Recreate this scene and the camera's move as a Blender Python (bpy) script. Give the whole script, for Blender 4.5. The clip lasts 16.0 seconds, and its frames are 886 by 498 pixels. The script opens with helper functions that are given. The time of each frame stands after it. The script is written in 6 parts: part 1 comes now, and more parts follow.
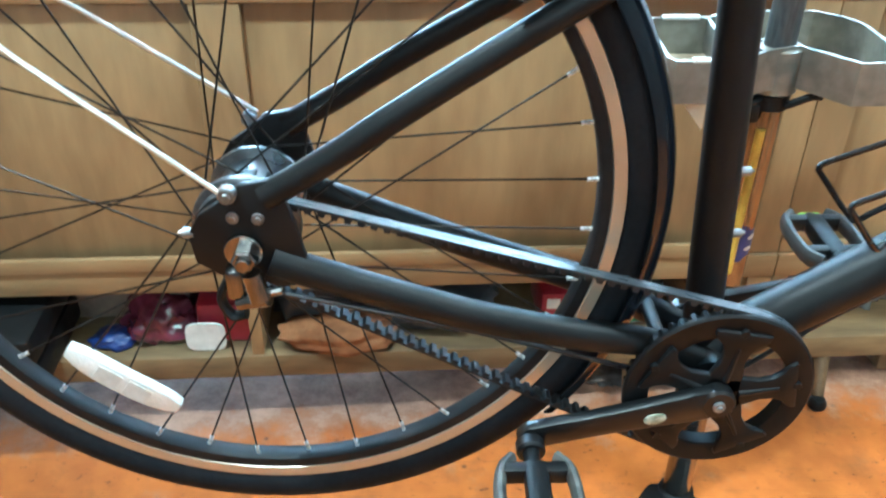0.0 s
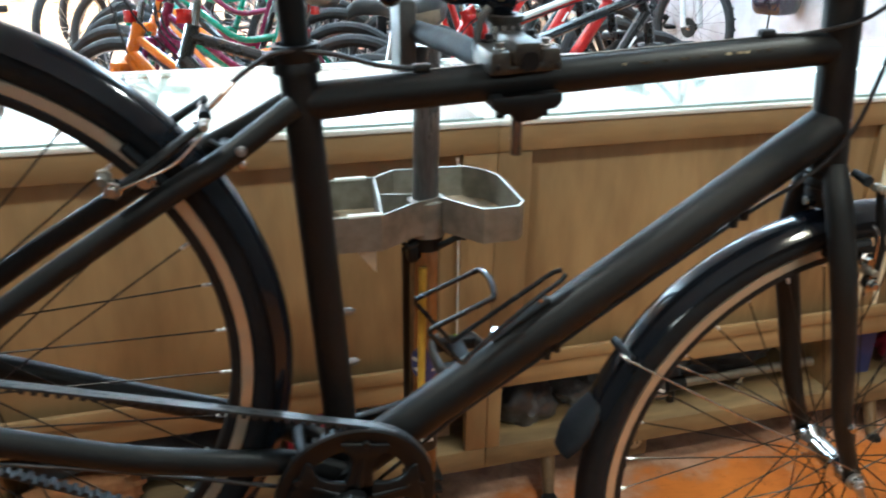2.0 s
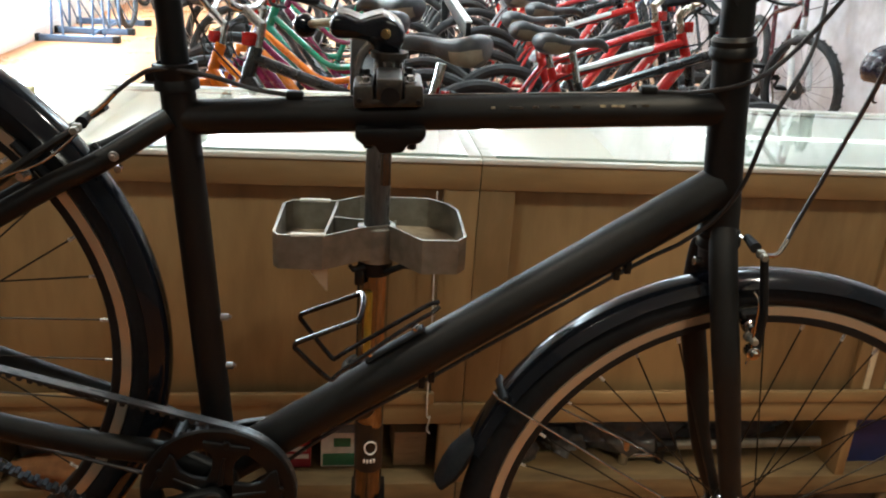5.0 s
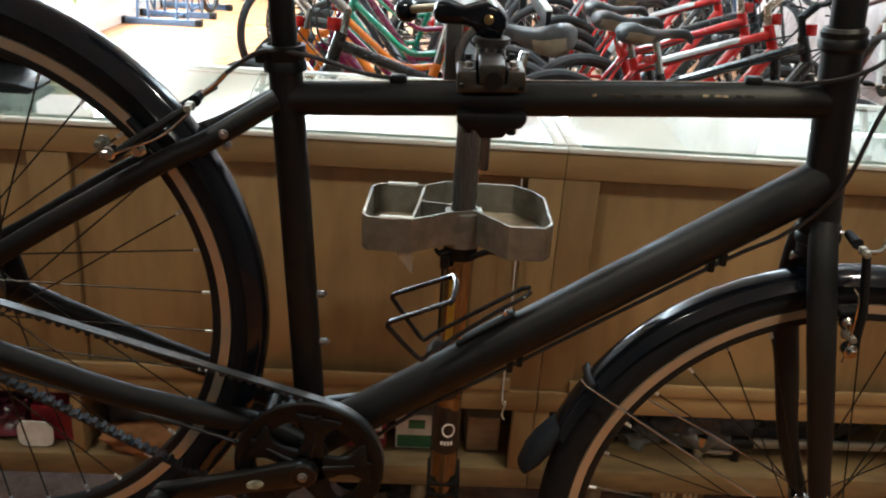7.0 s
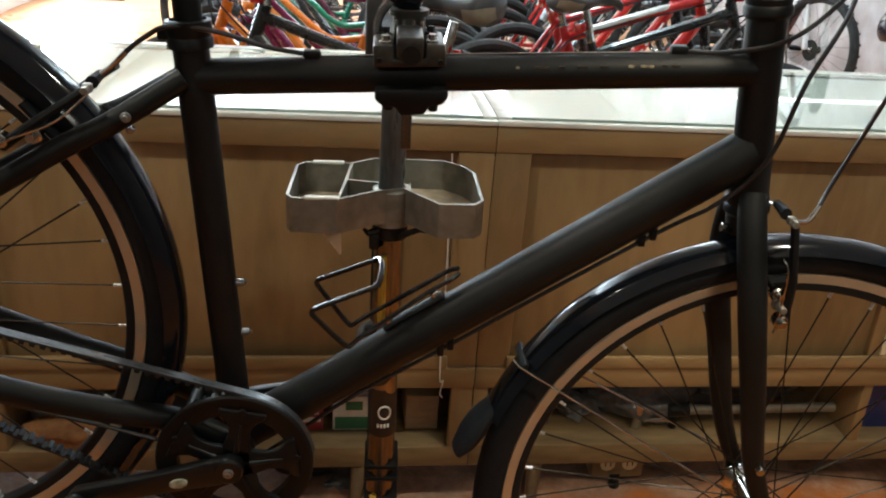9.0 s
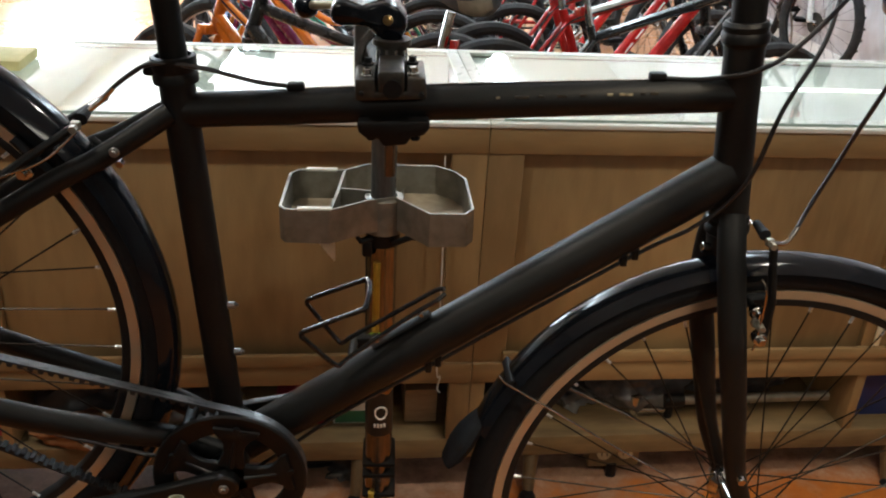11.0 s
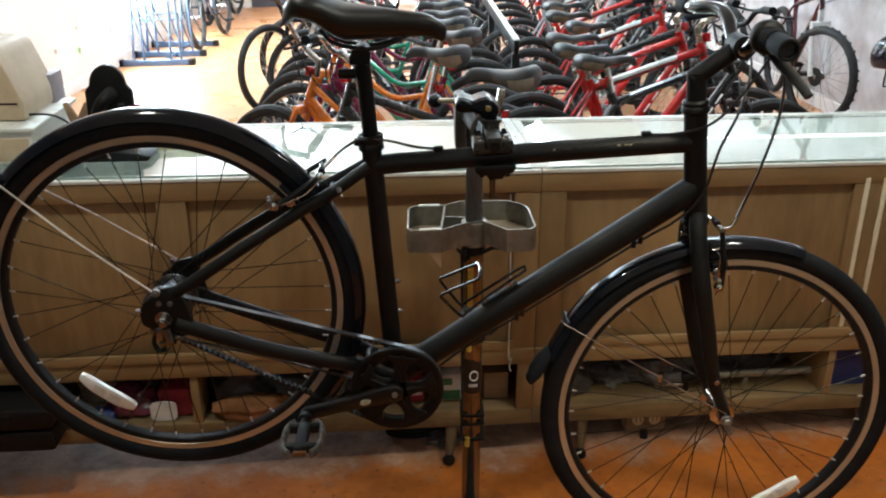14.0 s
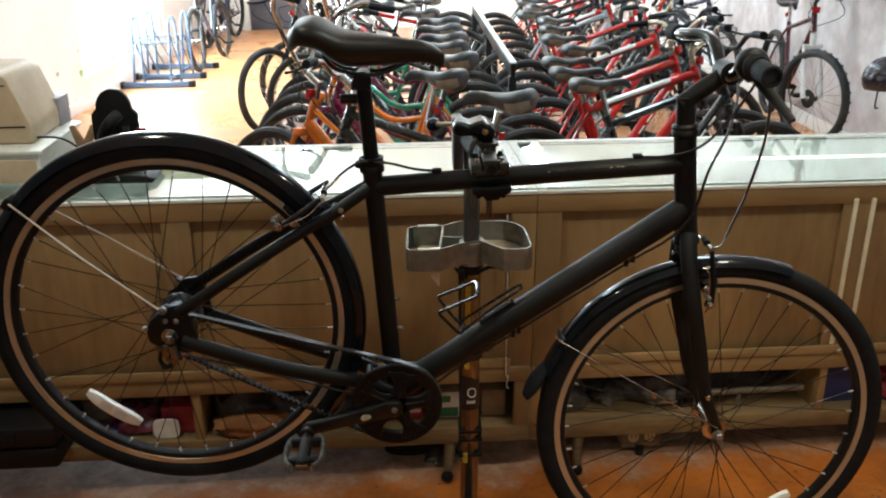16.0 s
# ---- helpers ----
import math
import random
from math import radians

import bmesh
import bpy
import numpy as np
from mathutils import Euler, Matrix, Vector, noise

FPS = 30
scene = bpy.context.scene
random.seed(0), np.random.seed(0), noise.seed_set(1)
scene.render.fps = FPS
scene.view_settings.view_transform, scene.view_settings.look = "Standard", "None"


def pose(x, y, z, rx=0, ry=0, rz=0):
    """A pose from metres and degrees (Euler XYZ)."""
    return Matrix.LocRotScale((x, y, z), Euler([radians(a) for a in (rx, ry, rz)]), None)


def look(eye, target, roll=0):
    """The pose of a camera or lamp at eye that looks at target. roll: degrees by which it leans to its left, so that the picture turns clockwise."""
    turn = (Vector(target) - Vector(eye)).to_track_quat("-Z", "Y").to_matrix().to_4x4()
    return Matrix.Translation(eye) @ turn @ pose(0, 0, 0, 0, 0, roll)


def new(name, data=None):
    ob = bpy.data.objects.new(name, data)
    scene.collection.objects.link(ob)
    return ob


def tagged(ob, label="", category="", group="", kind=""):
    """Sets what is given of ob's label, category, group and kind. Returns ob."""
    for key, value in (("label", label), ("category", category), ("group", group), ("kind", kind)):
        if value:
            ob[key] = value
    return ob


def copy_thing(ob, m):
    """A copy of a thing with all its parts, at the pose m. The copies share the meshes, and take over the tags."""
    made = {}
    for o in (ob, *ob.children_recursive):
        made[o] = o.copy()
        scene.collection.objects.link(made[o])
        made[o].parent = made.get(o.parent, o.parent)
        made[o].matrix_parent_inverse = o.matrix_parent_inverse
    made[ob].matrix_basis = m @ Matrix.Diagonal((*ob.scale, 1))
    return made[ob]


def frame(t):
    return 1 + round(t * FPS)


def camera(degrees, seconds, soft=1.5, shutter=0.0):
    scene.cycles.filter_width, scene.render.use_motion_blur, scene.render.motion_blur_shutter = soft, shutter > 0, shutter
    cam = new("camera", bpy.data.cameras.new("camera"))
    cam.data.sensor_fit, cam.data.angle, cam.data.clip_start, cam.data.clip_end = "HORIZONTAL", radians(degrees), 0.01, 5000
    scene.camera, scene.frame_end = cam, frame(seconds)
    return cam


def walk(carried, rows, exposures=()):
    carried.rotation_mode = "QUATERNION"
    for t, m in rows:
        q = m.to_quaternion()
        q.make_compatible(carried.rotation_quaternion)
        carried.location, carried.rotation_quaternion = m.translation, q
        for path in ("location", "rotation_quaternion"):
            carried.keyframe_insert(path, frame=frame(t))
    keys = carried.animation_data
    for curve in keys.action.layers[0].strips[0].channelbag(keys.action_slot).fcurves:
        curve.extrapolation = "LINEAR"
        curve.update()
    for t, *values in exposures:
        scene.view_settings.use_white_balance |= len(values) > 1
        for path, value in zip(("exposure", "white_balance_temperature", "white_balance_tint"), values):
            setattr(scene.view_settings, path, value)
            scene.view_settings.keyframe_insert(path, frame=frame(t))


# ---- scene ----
cam = camera(53.4, 16.0, soft=2.05, shutter=0.4)
PATH = [
    (0, (-0.271, -0.667, 1.2), (-0.241, 1.016, 0.12), 0.0),
    (0.5, (-0.25, -0.713, 1.239), (-0.225, 1.035, 0.267), -2.4),
    (1, (-0.237, -0.744, 1.262), (-0.045, 1.033, 0.364), -1.5),
    (1.5, (-0.198, -0.795, 1.264), (0.142, 0.994, 0.438), -0.1),
    (2, (-0.091, -0.828, 1.286), (0.328, 0.953, 0.477), 0.1),
    (2.5, (0.069, -0.849, 1.281), (0.37, 0.97, 0.505), 2.2),
    (3, (0.151, -0.854, 1.279), (0.403, 0.984, 0.531), 3.1),
    (3.5, (0.179, -0.881, 1.3), (0.321, 0.973, 0.564), 1.8),
    (6, (0.15, -0.911, 1.293), (0.3, 0.941, 0.553), 3.8),
    (6.5, (0.14, -0.916, 1.299), (0.231, 0.935, 0.549), 3.9),
    (7, (0.136, -0.917, 1.293), (0.141, 0.93, 0.527), 3.2),
    (7.5, (0.127, -0.91, 1.297), (0.12, 0.921, 0.492), 3.6),
    (8, (0.13, -0.898, 1.294), (0.167, 0.924, 0.469), 3.7),
    (8.5, (0.142, -0.885, 1.289), (0.281, 0.936, 0.474), 3.3),
    (11, (0.177, -0.874, 1.353), (0.3, 0.916, 0.469), 2.3),
    (11.5, (0.118, -0.964, 1.393), (0.261, 0.803, 0.468), 2.6),
    (12, (0.058, -1.093, 1.429), (0.18, 0.638, 0.435), 1.4),
    (12.5, (0.042, -1.238, 1.47), (0.054, 0.547, 0.567), 0.1),
    (13, (0.055, -1.354, 1.489), (0.039, 0.432, 0.589), -1.3),
    (13.5, (0.055, -1.445, 1.518), (0.098, 0.404, 0.757), -1.0),
    (14, (0.052, -1.507, 1.528), (0.095, 0.343, 0.77), -1.0),
    (14.5, (0.051, -1.533, 1.532), (0.13, 0.324, 0.794), -0.6),
    (15, (0.058, -1.546, 1.539), (0.111, 0.311, 0.797), -1.0),
    (15.5, (0.055, -1.557, 1.543), (0.132, 0.309, 0.827), -0.9),
    (16, (0.05, -1.554, 1.544), (0.099, 0.313, 0.829), -1.0),
]
EXPOSURES = [(0, 2.13, 4320, -13), (0.5, 1.58, 4450, -11), (1.0, 1.05, 4780, -7), (1.5, 0.96, 5050, -5), (2.2, 0.86, 5180, -2), (3.0, 0.3, 5650, 1), (3.6, 0.2, 6020, 3), (6, 0.14, 5980, 3), (8.5, 0.15, 5920, 2),
             (11, 0.02, 6050, 6), (11.8, 0.29, 6350, 8), (12.5, 0.54, 5560, 4), (13.2, 0.45, 5600, 2), (13.8, 0.05, 5720, 2), (16, -0.05, 6000, 1)]
walk(cam, [(t, look(eye, target, roll)) for t, eye, target, roll in PATH], EXPOSURES)

# ---- light ----
world = bpy.data.worlds.new("shop_world")
scene.world = world
world.use_nodes = True
wn = world.node_tree
sky = wn.nodes.new("ShaderNodeTexSky")
sky.sky_type, sky.sun_disc = "NISHITA", False
sky.sun_elevation, sky.sun_rotation = radians(42), radians(250)
wn.links.new(sky.outputs[0], wn.nodes["Background"].inputs[0])
wn.nodes["Background"].inputs[1].default_value = 0.15


def lamp(name, x, y, z, sx, sy, watts, colour, rx=0, ry=0, rz=0):
    d = bpy.data.lights.new(name, "AREA")
    d.shape, d.size, d.size_y, d.energy, d.color = "RECTANGLE", sx, sy, watts, colour
    ob = new(name, d)
    ob.matrix_basis = pose(x, y, z, rx, ry, rz)
    return ob


COOL, WARM, AMBER = (0.8, 0.92, 1.0), (1.0, 0.895, 0.73), (1.0, 0.79, 0.54)
# Assumed, unseen fixtures; the upward ones are added to brighten the ceiling.
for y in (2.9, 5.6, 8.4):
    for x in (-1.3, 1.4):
        lamp("ceiling_tube_light", x, y, 2.72, 0.25, 1.5, 21, COOL)
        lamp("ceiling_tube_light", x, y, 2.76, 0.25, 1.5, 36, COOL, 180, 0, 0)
lamp("window_daylight", -2.74, 7.55, 1.4, 2.2, 2.7, 400, (0.88, 0.95, 1.0), 0, -90, 0)
lamp("workshop_bulb", -0.8, -0.22, 2.6, 0.12, 0.12, 14.5, WARM)
lamp("workshop_bulb", 1.25, -0.22, 2.6, 0.12, 0.12, 14.5, WARM)
for x in (-1.1, 1.3):
    lamp("workshop_tube_light", x, -2.75, 2.45, 1.2, 0.12, 6.5, WARM, 58, 0, 0)
# Unseen warm spot, added to brighten the orange floor at the right.
floor_spot = new("bench_lamp", bpy.data.lights.new("bench_lamp", "SPOT"))
floor_spot.data.energy, floor_spot.data.color, floor_spot.data.spot_size, floor_spot.data.spot_blend, floor_spot.data.shadow_soft_size = 66, AMBER, radians(46), 0.7, 0.06
floor_spot.matrix_basis = look((0.85, -0.9, 2.35), (0.75, 0.12, 0.0))
sun = new("sun", bpy.data.lights.new("sun", "SUN"))
sun.data.energy, sun.data.angle, sun.data.color = 3.0, radians(0.5), (1.0, 0.95, 0.86)
sun.matrix_basis = look((-6, 5, 6), (-1.6, 7.6, 0))

# ---- materials ----
def mat(name, a, b=None, rough=0.5, metal=0.0, scale=8.0, stretch=(1, 1, 1), fine=60.0, bump=0.0, spread=0.15,
        coat=0.0, by_object=0.0, glow=0.0):
    """A principled material with two scales of variation in colour and roughness."""
    m = bpy.data.materials.new(name)
    m.use_nodes = True
    nt, n = m.node_tree, m.node_tree.nodes
    p = n["Principled BSDF"]
    b = b or tuple(c * 0.7 for c in a)
    tc = n.new("ShaderNodeTexCoord")
    mp = n.new("ShaderNodeMapping")
    mp.inputs["Scale"].default_value = stretch
    nt.links.new(tc.outputs["Object"], mp.inputs[0])
    big, small = n.new("ShaderNodeTexNoise"), n.new("ShaderNodeTexNoise")
    for tex, sc, det in ((big, scale, 5), (small, fine, 3)):
        tex.inputs["Scale"].default_value, tex.inputs["Detail"].default_value = sc, det
        nt.links.new(mp.outputs[0], tex.inputs["Vector"])
    add = n.new("ShaderNodeMath")
    add.operation = "ADD"
    nt.links.new(big.outputs[0], add.inputs[0])
    half = n.new("ShaderNodeMath")
    half.operation = "MULTIPLY_ADD"
    half.inputs[1].default_value, half.inputs[2].default_value = 0.5, -0.25
    nt.links.new(small.outputs[0], half.inputs[0])
    nt.links.new(half.outputs[0], add.inputs[1])
    last = add
    if by_object:
        info, mul, add2 = n.new("ShaderNodeObjectInfo"), n.new("ShaderNodeMath"), n.new("ShaderNodeMath")
        mul.operation, mul.inputs[1].default_value, mul.inputs[2].default_value = "MULTIPLY_ADD", by_object, -by_object / 2
        nt.links.new(info.outputs["Random"], mul.inputs[0])
        nt.links.new(mul.outputs[0], add2.inputs[1])
        nt.links.new(add.outputs[0], add2.inputs[0])
        last = add2
    ramp = n.new("ShaderNodeValToRGB")
    ramp.color_ramp.elements[0].position, ramp.color_ramp.elements[1].position = 0.32, 0.68
    ramp.color_ramp.elements[0].color, ramp.color_ramp.elements[1].color = (*b, 1), (*a, 1)
    nt.links.new(last.outputs[0], ramp.inputs[0])
    nt.links.new(ramp.outputs[0], p.inputs["Base Color"])
    r = n.new("ShaderNodeMapRange")
    r.inputs[3].default_value, r.inputs[4].default_value = rough + spread, max(rough - spread, 0.02)
    nt.links.new(add.outputs[0], r.inputs[0])
    nt.links.new(r.outputs[0], p.inputs["Roughness"])
    p.inputs["Metallic"].default_value = metal
    p.inputs["Coat Weight"].default_value = coat
    p.inputs["Coat Roughness"].default_value = 0.06
    if bump:
        bp = n.new("ShaderNodeBump")
        bp.inputs["Strength"].default_value, bp.inputs["Distance"].default_value = bump, 0.004
        nt.links.new(add.outputs[0], bp.inputs["Height"])
        nt.links.new(bp.outputs[0], p.inputs["Normal"])
    if glow:
        p.inputs["Emission Color"].default_value = (*a, 1)
        p.inputs["Emission Strength"].default_value = glow
    return m


FRAME = mat("matt_black_paint", (0.0092, 0.0094, 0.0098), (0.0066, 0.0068, 0.0072), rough=0.46, spread=0.07, scale=20, fine=400, bump=0.03)
GLOSS = mat("gloss_black_plastic", (0.007, 0.0085, 0.012), (0.005, 0.0062, 0.009), rough=0.11, spread=0.04, scale=9, fine=120, coat=0.1)
RUBBER = mat("tyre_rubber", (0.0088, 0.0105, 0.0135), (0.0062, 0.0075, 0.01), rough=0.7, scale=30, fine=200, bump=0.15)
BLACKRIM = mat("black_anodised_rim", (0.01, 0.0105, 0.012), rough=0.5, metal=0.0, scale=20)
BRAKE = mat("machined_rim_band", (0.54, 0.495, 0.4), (0.48, 0.44, 0.35), rough=0.31, spread=0.02, metal=0.65, scale=9, fine=30)
SPOKE = mat("black_spoke", (0.03, 0.026, 0.022), rough=0.35, metal=0.7, scale=30)
NIPPLE = mat("silver_nipple", (0.72, 0.73, 0.74), rough=0.3, metal=0.45, scale=60)
NUTSTEEL = mat("dull_zinc_steel", (0.36, 0.36, 0.36), (0.2, 0.2, 0.2), rough=0.36, spread=0.1, metal=0.85, scale=60)
STEEL = mat("polished_steel", (0.68, 0.67, 0.65), (0.4, 0.39, 0.37), rough=0.17, spread=0.1, metal=1.0, scale=40)
ALLOY = mat("dull_cast_alloy", (0.33, 0.315, 0.275), (0.2, 0.19, 0.165), rough=0.46, metal=0.75, scale=14, bump=0.08)
CHROME = mat("worn_chrome", (0.37, 0.355, 0.34), (0.17, 0.162, 0.155), rough=0.22, spread=0.1, metal=1.0, scale=7, stretch=(3, 3, 0.5), fine=70)
BLACK = mat("satin_black_plastic", (0.0072, 0.0074, 0.008), (0.0046, 0.0048, 0.0053), rough=0.45, scale=15, bump=0.05)
BELT = mat("belt_back", (0.055, 0.06, 0.068), (0.03, 0.033, 0.038), rough=0.3, scale=40, stretch=(1, 6, 1))
TOOTH = mat("belt_tooth", (0.01, 0.01, 0.011), rough=0.6, scale=30)
WIRE = mat("stay_wire", (0.76, 0.73, 0.67), (0.62, 0.6, 0.55), rough=0.38, metal=1.0, scale=25)
REFLECTOR = mat("white_reflector", (0.9, 0.9, 0.88), (0.78, 0.78, 0.75), rough=0.2, scale=50, fine=300, bump=0.3, coat=0.5)
PLY = mat("varnished_plywood", (0.328, 0.220, 0.103), (0.22, 0.142, 0.064), rough=0.42, scale=2.1, stretch=(2.6, 2.6, 0.6), fine=17, bump=0.05)
PLYH = mat("varnished_plywood_rail", (0.324, 0.216, 0.101), (0.22, 0.142, 0.064), rough=0.42, scale=2.1, stretch=(0.6, 2.6, 2.6), fine=17, bump=0.05)


def add_knots(m):
    """Sparse dark knots in the veneer."""
    nt, n = m.node_tree, m.node_tree.nodes
    p = n["Principled BSDF"]
    tc, mp, vor, rng, mx = (n.new("ShaderNode" + k) for k in ("TexCoord", "Mapping", "TexVoronoi", "MapRange", "Mix"))
    mp.inputs["Location"].default_value = (0.37, 0.2, 0.11)
    vor.inputs["Scale"].default_value = 3.1
    nt.links.new(tc.outputs["Object"], mp.inputs[0])
    nt.links.new(mp.outputs[0], vor.inputs["Vector"])
    rng.inputs[1].default_value, rng.inputs[2].default_value, rng.inputs[3].default_value, rng.inputs[4].default_value = 0.015, 0.055, 0.6, 0.0
    nt.links.new(vor.outputs["Distance"], rng.inputs[0])
    mx.data_type = "RGBA"
    mx.inputs[7].default_value = (0.09, 0.05, 0.02, 1)
    nt.links.new(rng.outputs[0], mx.inputs[0])
    nt.links.new(p.inputs["Base Color"].links[0].from_socket, mx.inputs[6])
    nt.links.new(mx.outputs[2], p.inputs["Base Color"])


add_knots(PLY)
add_knots(PLYH)
# Ply browns taken down to put the shade inside the shelf into the colour.
SHADEWOOD = mat("shelf_inside_shade_wood", (0.11, 0.075, 0.036), (0.065, 0.043, 0.021), rough=0.6, scale=4, stretch=(1, 5, 5))
DARKLEG = mat("dark_stained_leg", (0.13, 0.08, 0.035), (0.07, 0.043, 0.02), rough=0.5, scale=9, stretch=(3, 3, 0.6))
# Rail plywood darkened, so the bottom board carries the slot's dimness in its colour.
DIMWOOD = mat("dimmed_shelf_wood", (0.24, 0.165, 0.078), (0.13, 0.088, 0.042), rough=0.5, scale=5, stretch=(0.6, 2.6, 2.6), fine=22, bump=0.06)
ALUWHITE = mat("white_aluminium", (0.78, 0.79, 0.74), (0.68, 0.69, 0.64), rough=0.32, scale=20)
SHELFWHITE = mat("pale_case_lining", (0.78, 0.81, 0.79), (0.7, 0.74, 0.72), rough=0.5, scale=5)
WALL = mat("white_painted_wall", (0.82, 0.8, 0.78), (0.74, 0.715, 0.69), rough=0.75, scale=1.6, fine=26, bump=0.08)
# Scuffed paint, with this wall's dimmer light and soft shadows put into the colour.
SCUFFDIMWALL = mat("scuffed_dimmed_wall_paint", (0.66, 0.635, 0.645), (0.4, 0.345, 0.33), rough=0.75, scale=1.3, fine=9, bump=0.08)
CEIL = mat("ceiling_paint", (0.82, 0.81, 0.79), (0.76, 0.75, 0.73), rough=0.8, scale=2)
BACKWALL = mat("workshop_wall", (0.2, 0.19, 0.175), (0.15, 0.14, 0.13), rough=0.8, scale=2)
DOOR = mat("grey_door_paint", (0.1, 0.1, 0.12), (0.075, 0.075, 0.09), rough=0.45, scale=5)
SHOPFLOOR = mat("orange_painted_floor", (0.62, 0.3, 0.13), (0.5, 0.22, 0.09), rough=0.3, spread=0.12, scale=2.4, fine=30, bump=0.04)


def glass(name, colour=(0.94, 0.98, 0.96), rough=0.02):
    m = bpy.data.materials.new(name)
    m.use_nodes = True
    p = m.node_tree.nodes["Principled BSDF"]
    p.inputs["Base Color"].default_value = (*colour, 1)
    p.inputs["Transmission Weight"].default_value, p.inputs["Roughness"].default_value, p.inputs["IOR"].default_value = 1.0, rough, 1.5
    return m


for m_, level in ((BLACK, 0.25), (RUBBER, 0.2), (BLACKRIM, 0.28), (FRAME, 0.27), (GLOSS, 0.32)):
    m_.node_tree.nodes["Principled BSDF"].inputs["Specular IOR Level"].default_value = level

GLASS = glass("clear_glass", (0.9, 0.97, 0.94))


def floor_material():
    """Painted concrete: orange paint, rubbed to grey and stained, with dark specks."""
    m = mat("worn_painted_floor", (0.53, 0.172, 0.026), (0.38, 0.116, 0.018), rough=0.55, scale=2.6, fine=26, bump=0.15)
    nt, n = m.node_tree, m.node_tree.nodes
    p = n["Principled BSDF"]
    p.inputs["Specular IOR Level"].default_value = 0.3
    base = p.inputs["Base Color"].links[0].from_socket
    tc = n.new("ShaderNodeTexCoord")
    worn, speck = n.new("ShaderNodeTexNoise"), n.new("ShaderNodeTexVoronoi")
    worn.inputs["Scale"].default_value, worn.inputs["Detail"].default_value, worn.inputs["Roughness"].default_value = 5.5, 8, 0.7
    speck.inputs["Scale"].default_value = 16
    for t in (worn, speck):
        nt.links.new(tc.outputs["Object"], t.inputs["Vector"])
    r1, r2 = n.new("ShaderNodeMapRange"), n.new("ShaderNodeMapRange")
    r1.inputs[1].default_value, r1.inputs[2].default_value, r1.inputs[4].default_value = 0.57, 0.74, 0.5
    r2.inputs[1].default_value, r2.inputs[2].default_value, r2.inputs[3].default_value, r2.inputs[4].default_value = 0.03, 0.11, 0.75, 0.0
    nt.links.new(worn.outputs[0], r1.inputs[0])
    nt.links.new(speck.outputs[0], r2.inputs[0])
    m1, m2 = n.new("ShaderNodeMix"), n.new("ShaderNodeMix")
    m1.data_type = m2.data_type = "RGBA"
    m1.inputs[7].default_value, m2.inputs[7].default_value = (0.36, 0.26, 0.2, 1), (0.05, 0.03, 0.02, 1)
    nt.links.new(r1.outputs[0], m1.inputs[0])
    nt.links.new(base, m1.inputs[6])
    nt.links.new(r2.outputs[0], m2.inputs[0])
    nt.links.new(m1.outputs[2], m2.inputs[6])
    # scuffs, grime and scratches worn into the paint
    last = m2.outputs[2]
    for sc, rot, stretch, lo, hi, most, colour in ((7, 0.0, (1, 1, 1), 0.53, 0.70, 0.62, (0.19, 0.078, 0.026, 1)), (34, 0.3, (1, 1.6, 1), 0.60, 0.67, 0.75, (0.09, 0.04, 0.018, 1)), (6, 0.06, (1.2, 12, 1), 0.58, 0.70, 0.5, (0.2, 0.09, 0.04, 1)),
                                                   (5, -0.7, (1.5, 18, 1), 0.66, 0.72, 0.5, (0.75, 0.42, 0.16, 1)), (70, 0.0, (1, 1, 1), 0.63, 0.70, 0.8, (0.06, 0.03, 0.015, 1)), (3.2, 1.1, (1, 30, 1), 0.64, 0.68, 0.5, (0.12, 0.055, 0.025, 1))):
        mp, tex, ramp, mx = n.new("ShaderNodeMapping"), n.new("ShaderNodeTexNoise"), n.new("ShaderNodeMapRange"), n.new("ShaderNodeMix")
        mp.inputs["Rotation"].default_value, mp.inputs["Scale"].default_value = (0, 0, rot), stretch
        nt.links.new(tc.outputs["Object"], mp.inputs[0])
        tex.inputs["Scale"].default_value, tex.inputs["Detail"].default_value, tex.inputs["Roughness"].default_value = sc, 9, 0.68
        nt.links.new(mp.outputs[0], tex.inputs["Vector"])
        ramp.inputs[1].default_value, ramp.inputs[2].default_value, ramp.inputs[4].default_value = lo, hi, most
        nt.links.new(tex.outputs[0], ramp.inputs[0])
        mx.data_type = "RGBA"
        mx.inputs[7].default_value = colour
        nt.links.new(ramp.outputs[0], mx.inputs[0])
        nt.links.new(last, mx.inputs[6])
        last = mx.outputs[2]
    # bare dusty concrete towards the counter, with a ragged edge
    sep, edge, mask, dust, m3 = n.new("ShaderNodeSeparateXYZ"), n.new("ShaderNodeMath"), n.new("ShaderNodeMapRange"), n.new("ShaderNodeMix"), n.new("ShaderNodeMix")
    nt.links.new(tc.outputs["Object"], sep.inputs[0])
    edge.operation = "MULTIPLY_ADD"
    edge.inputs[1].default_value = 0.5
    nt.links.new(worn.outputs[0], edge.inputs[0])
    skew = n.new("ShaderNodeMath")
    skew.operation = "MULTIPLY_ADD"
    skew.inputs[1].default_value = -0.056
    nt.links.new(sep.outputs[0], skew.inputs[0])
    nt.links.new(sep.outputs[1], skew.inputs[2])
    nt.links.new(skew.outputs[0], edge.inputs[2])
    mask.inputs[1].default_value, mask.inputs[2].default_value = 0.80, 0.90
    nt.links.new(edge.outputs[0], mask.inputs[0])
    dust.data_type = m3.data_type = "RGBA"
    dust.inputs[6].default_value, dust.inputs[7].default_value = (0.19, 0.1, 0.064, 1), (0.46, 0.28, 0.19, 1)
    patch, spread = n.new("ShaderNodeTexNoise"), n.new("ShaderNodeMapRange")
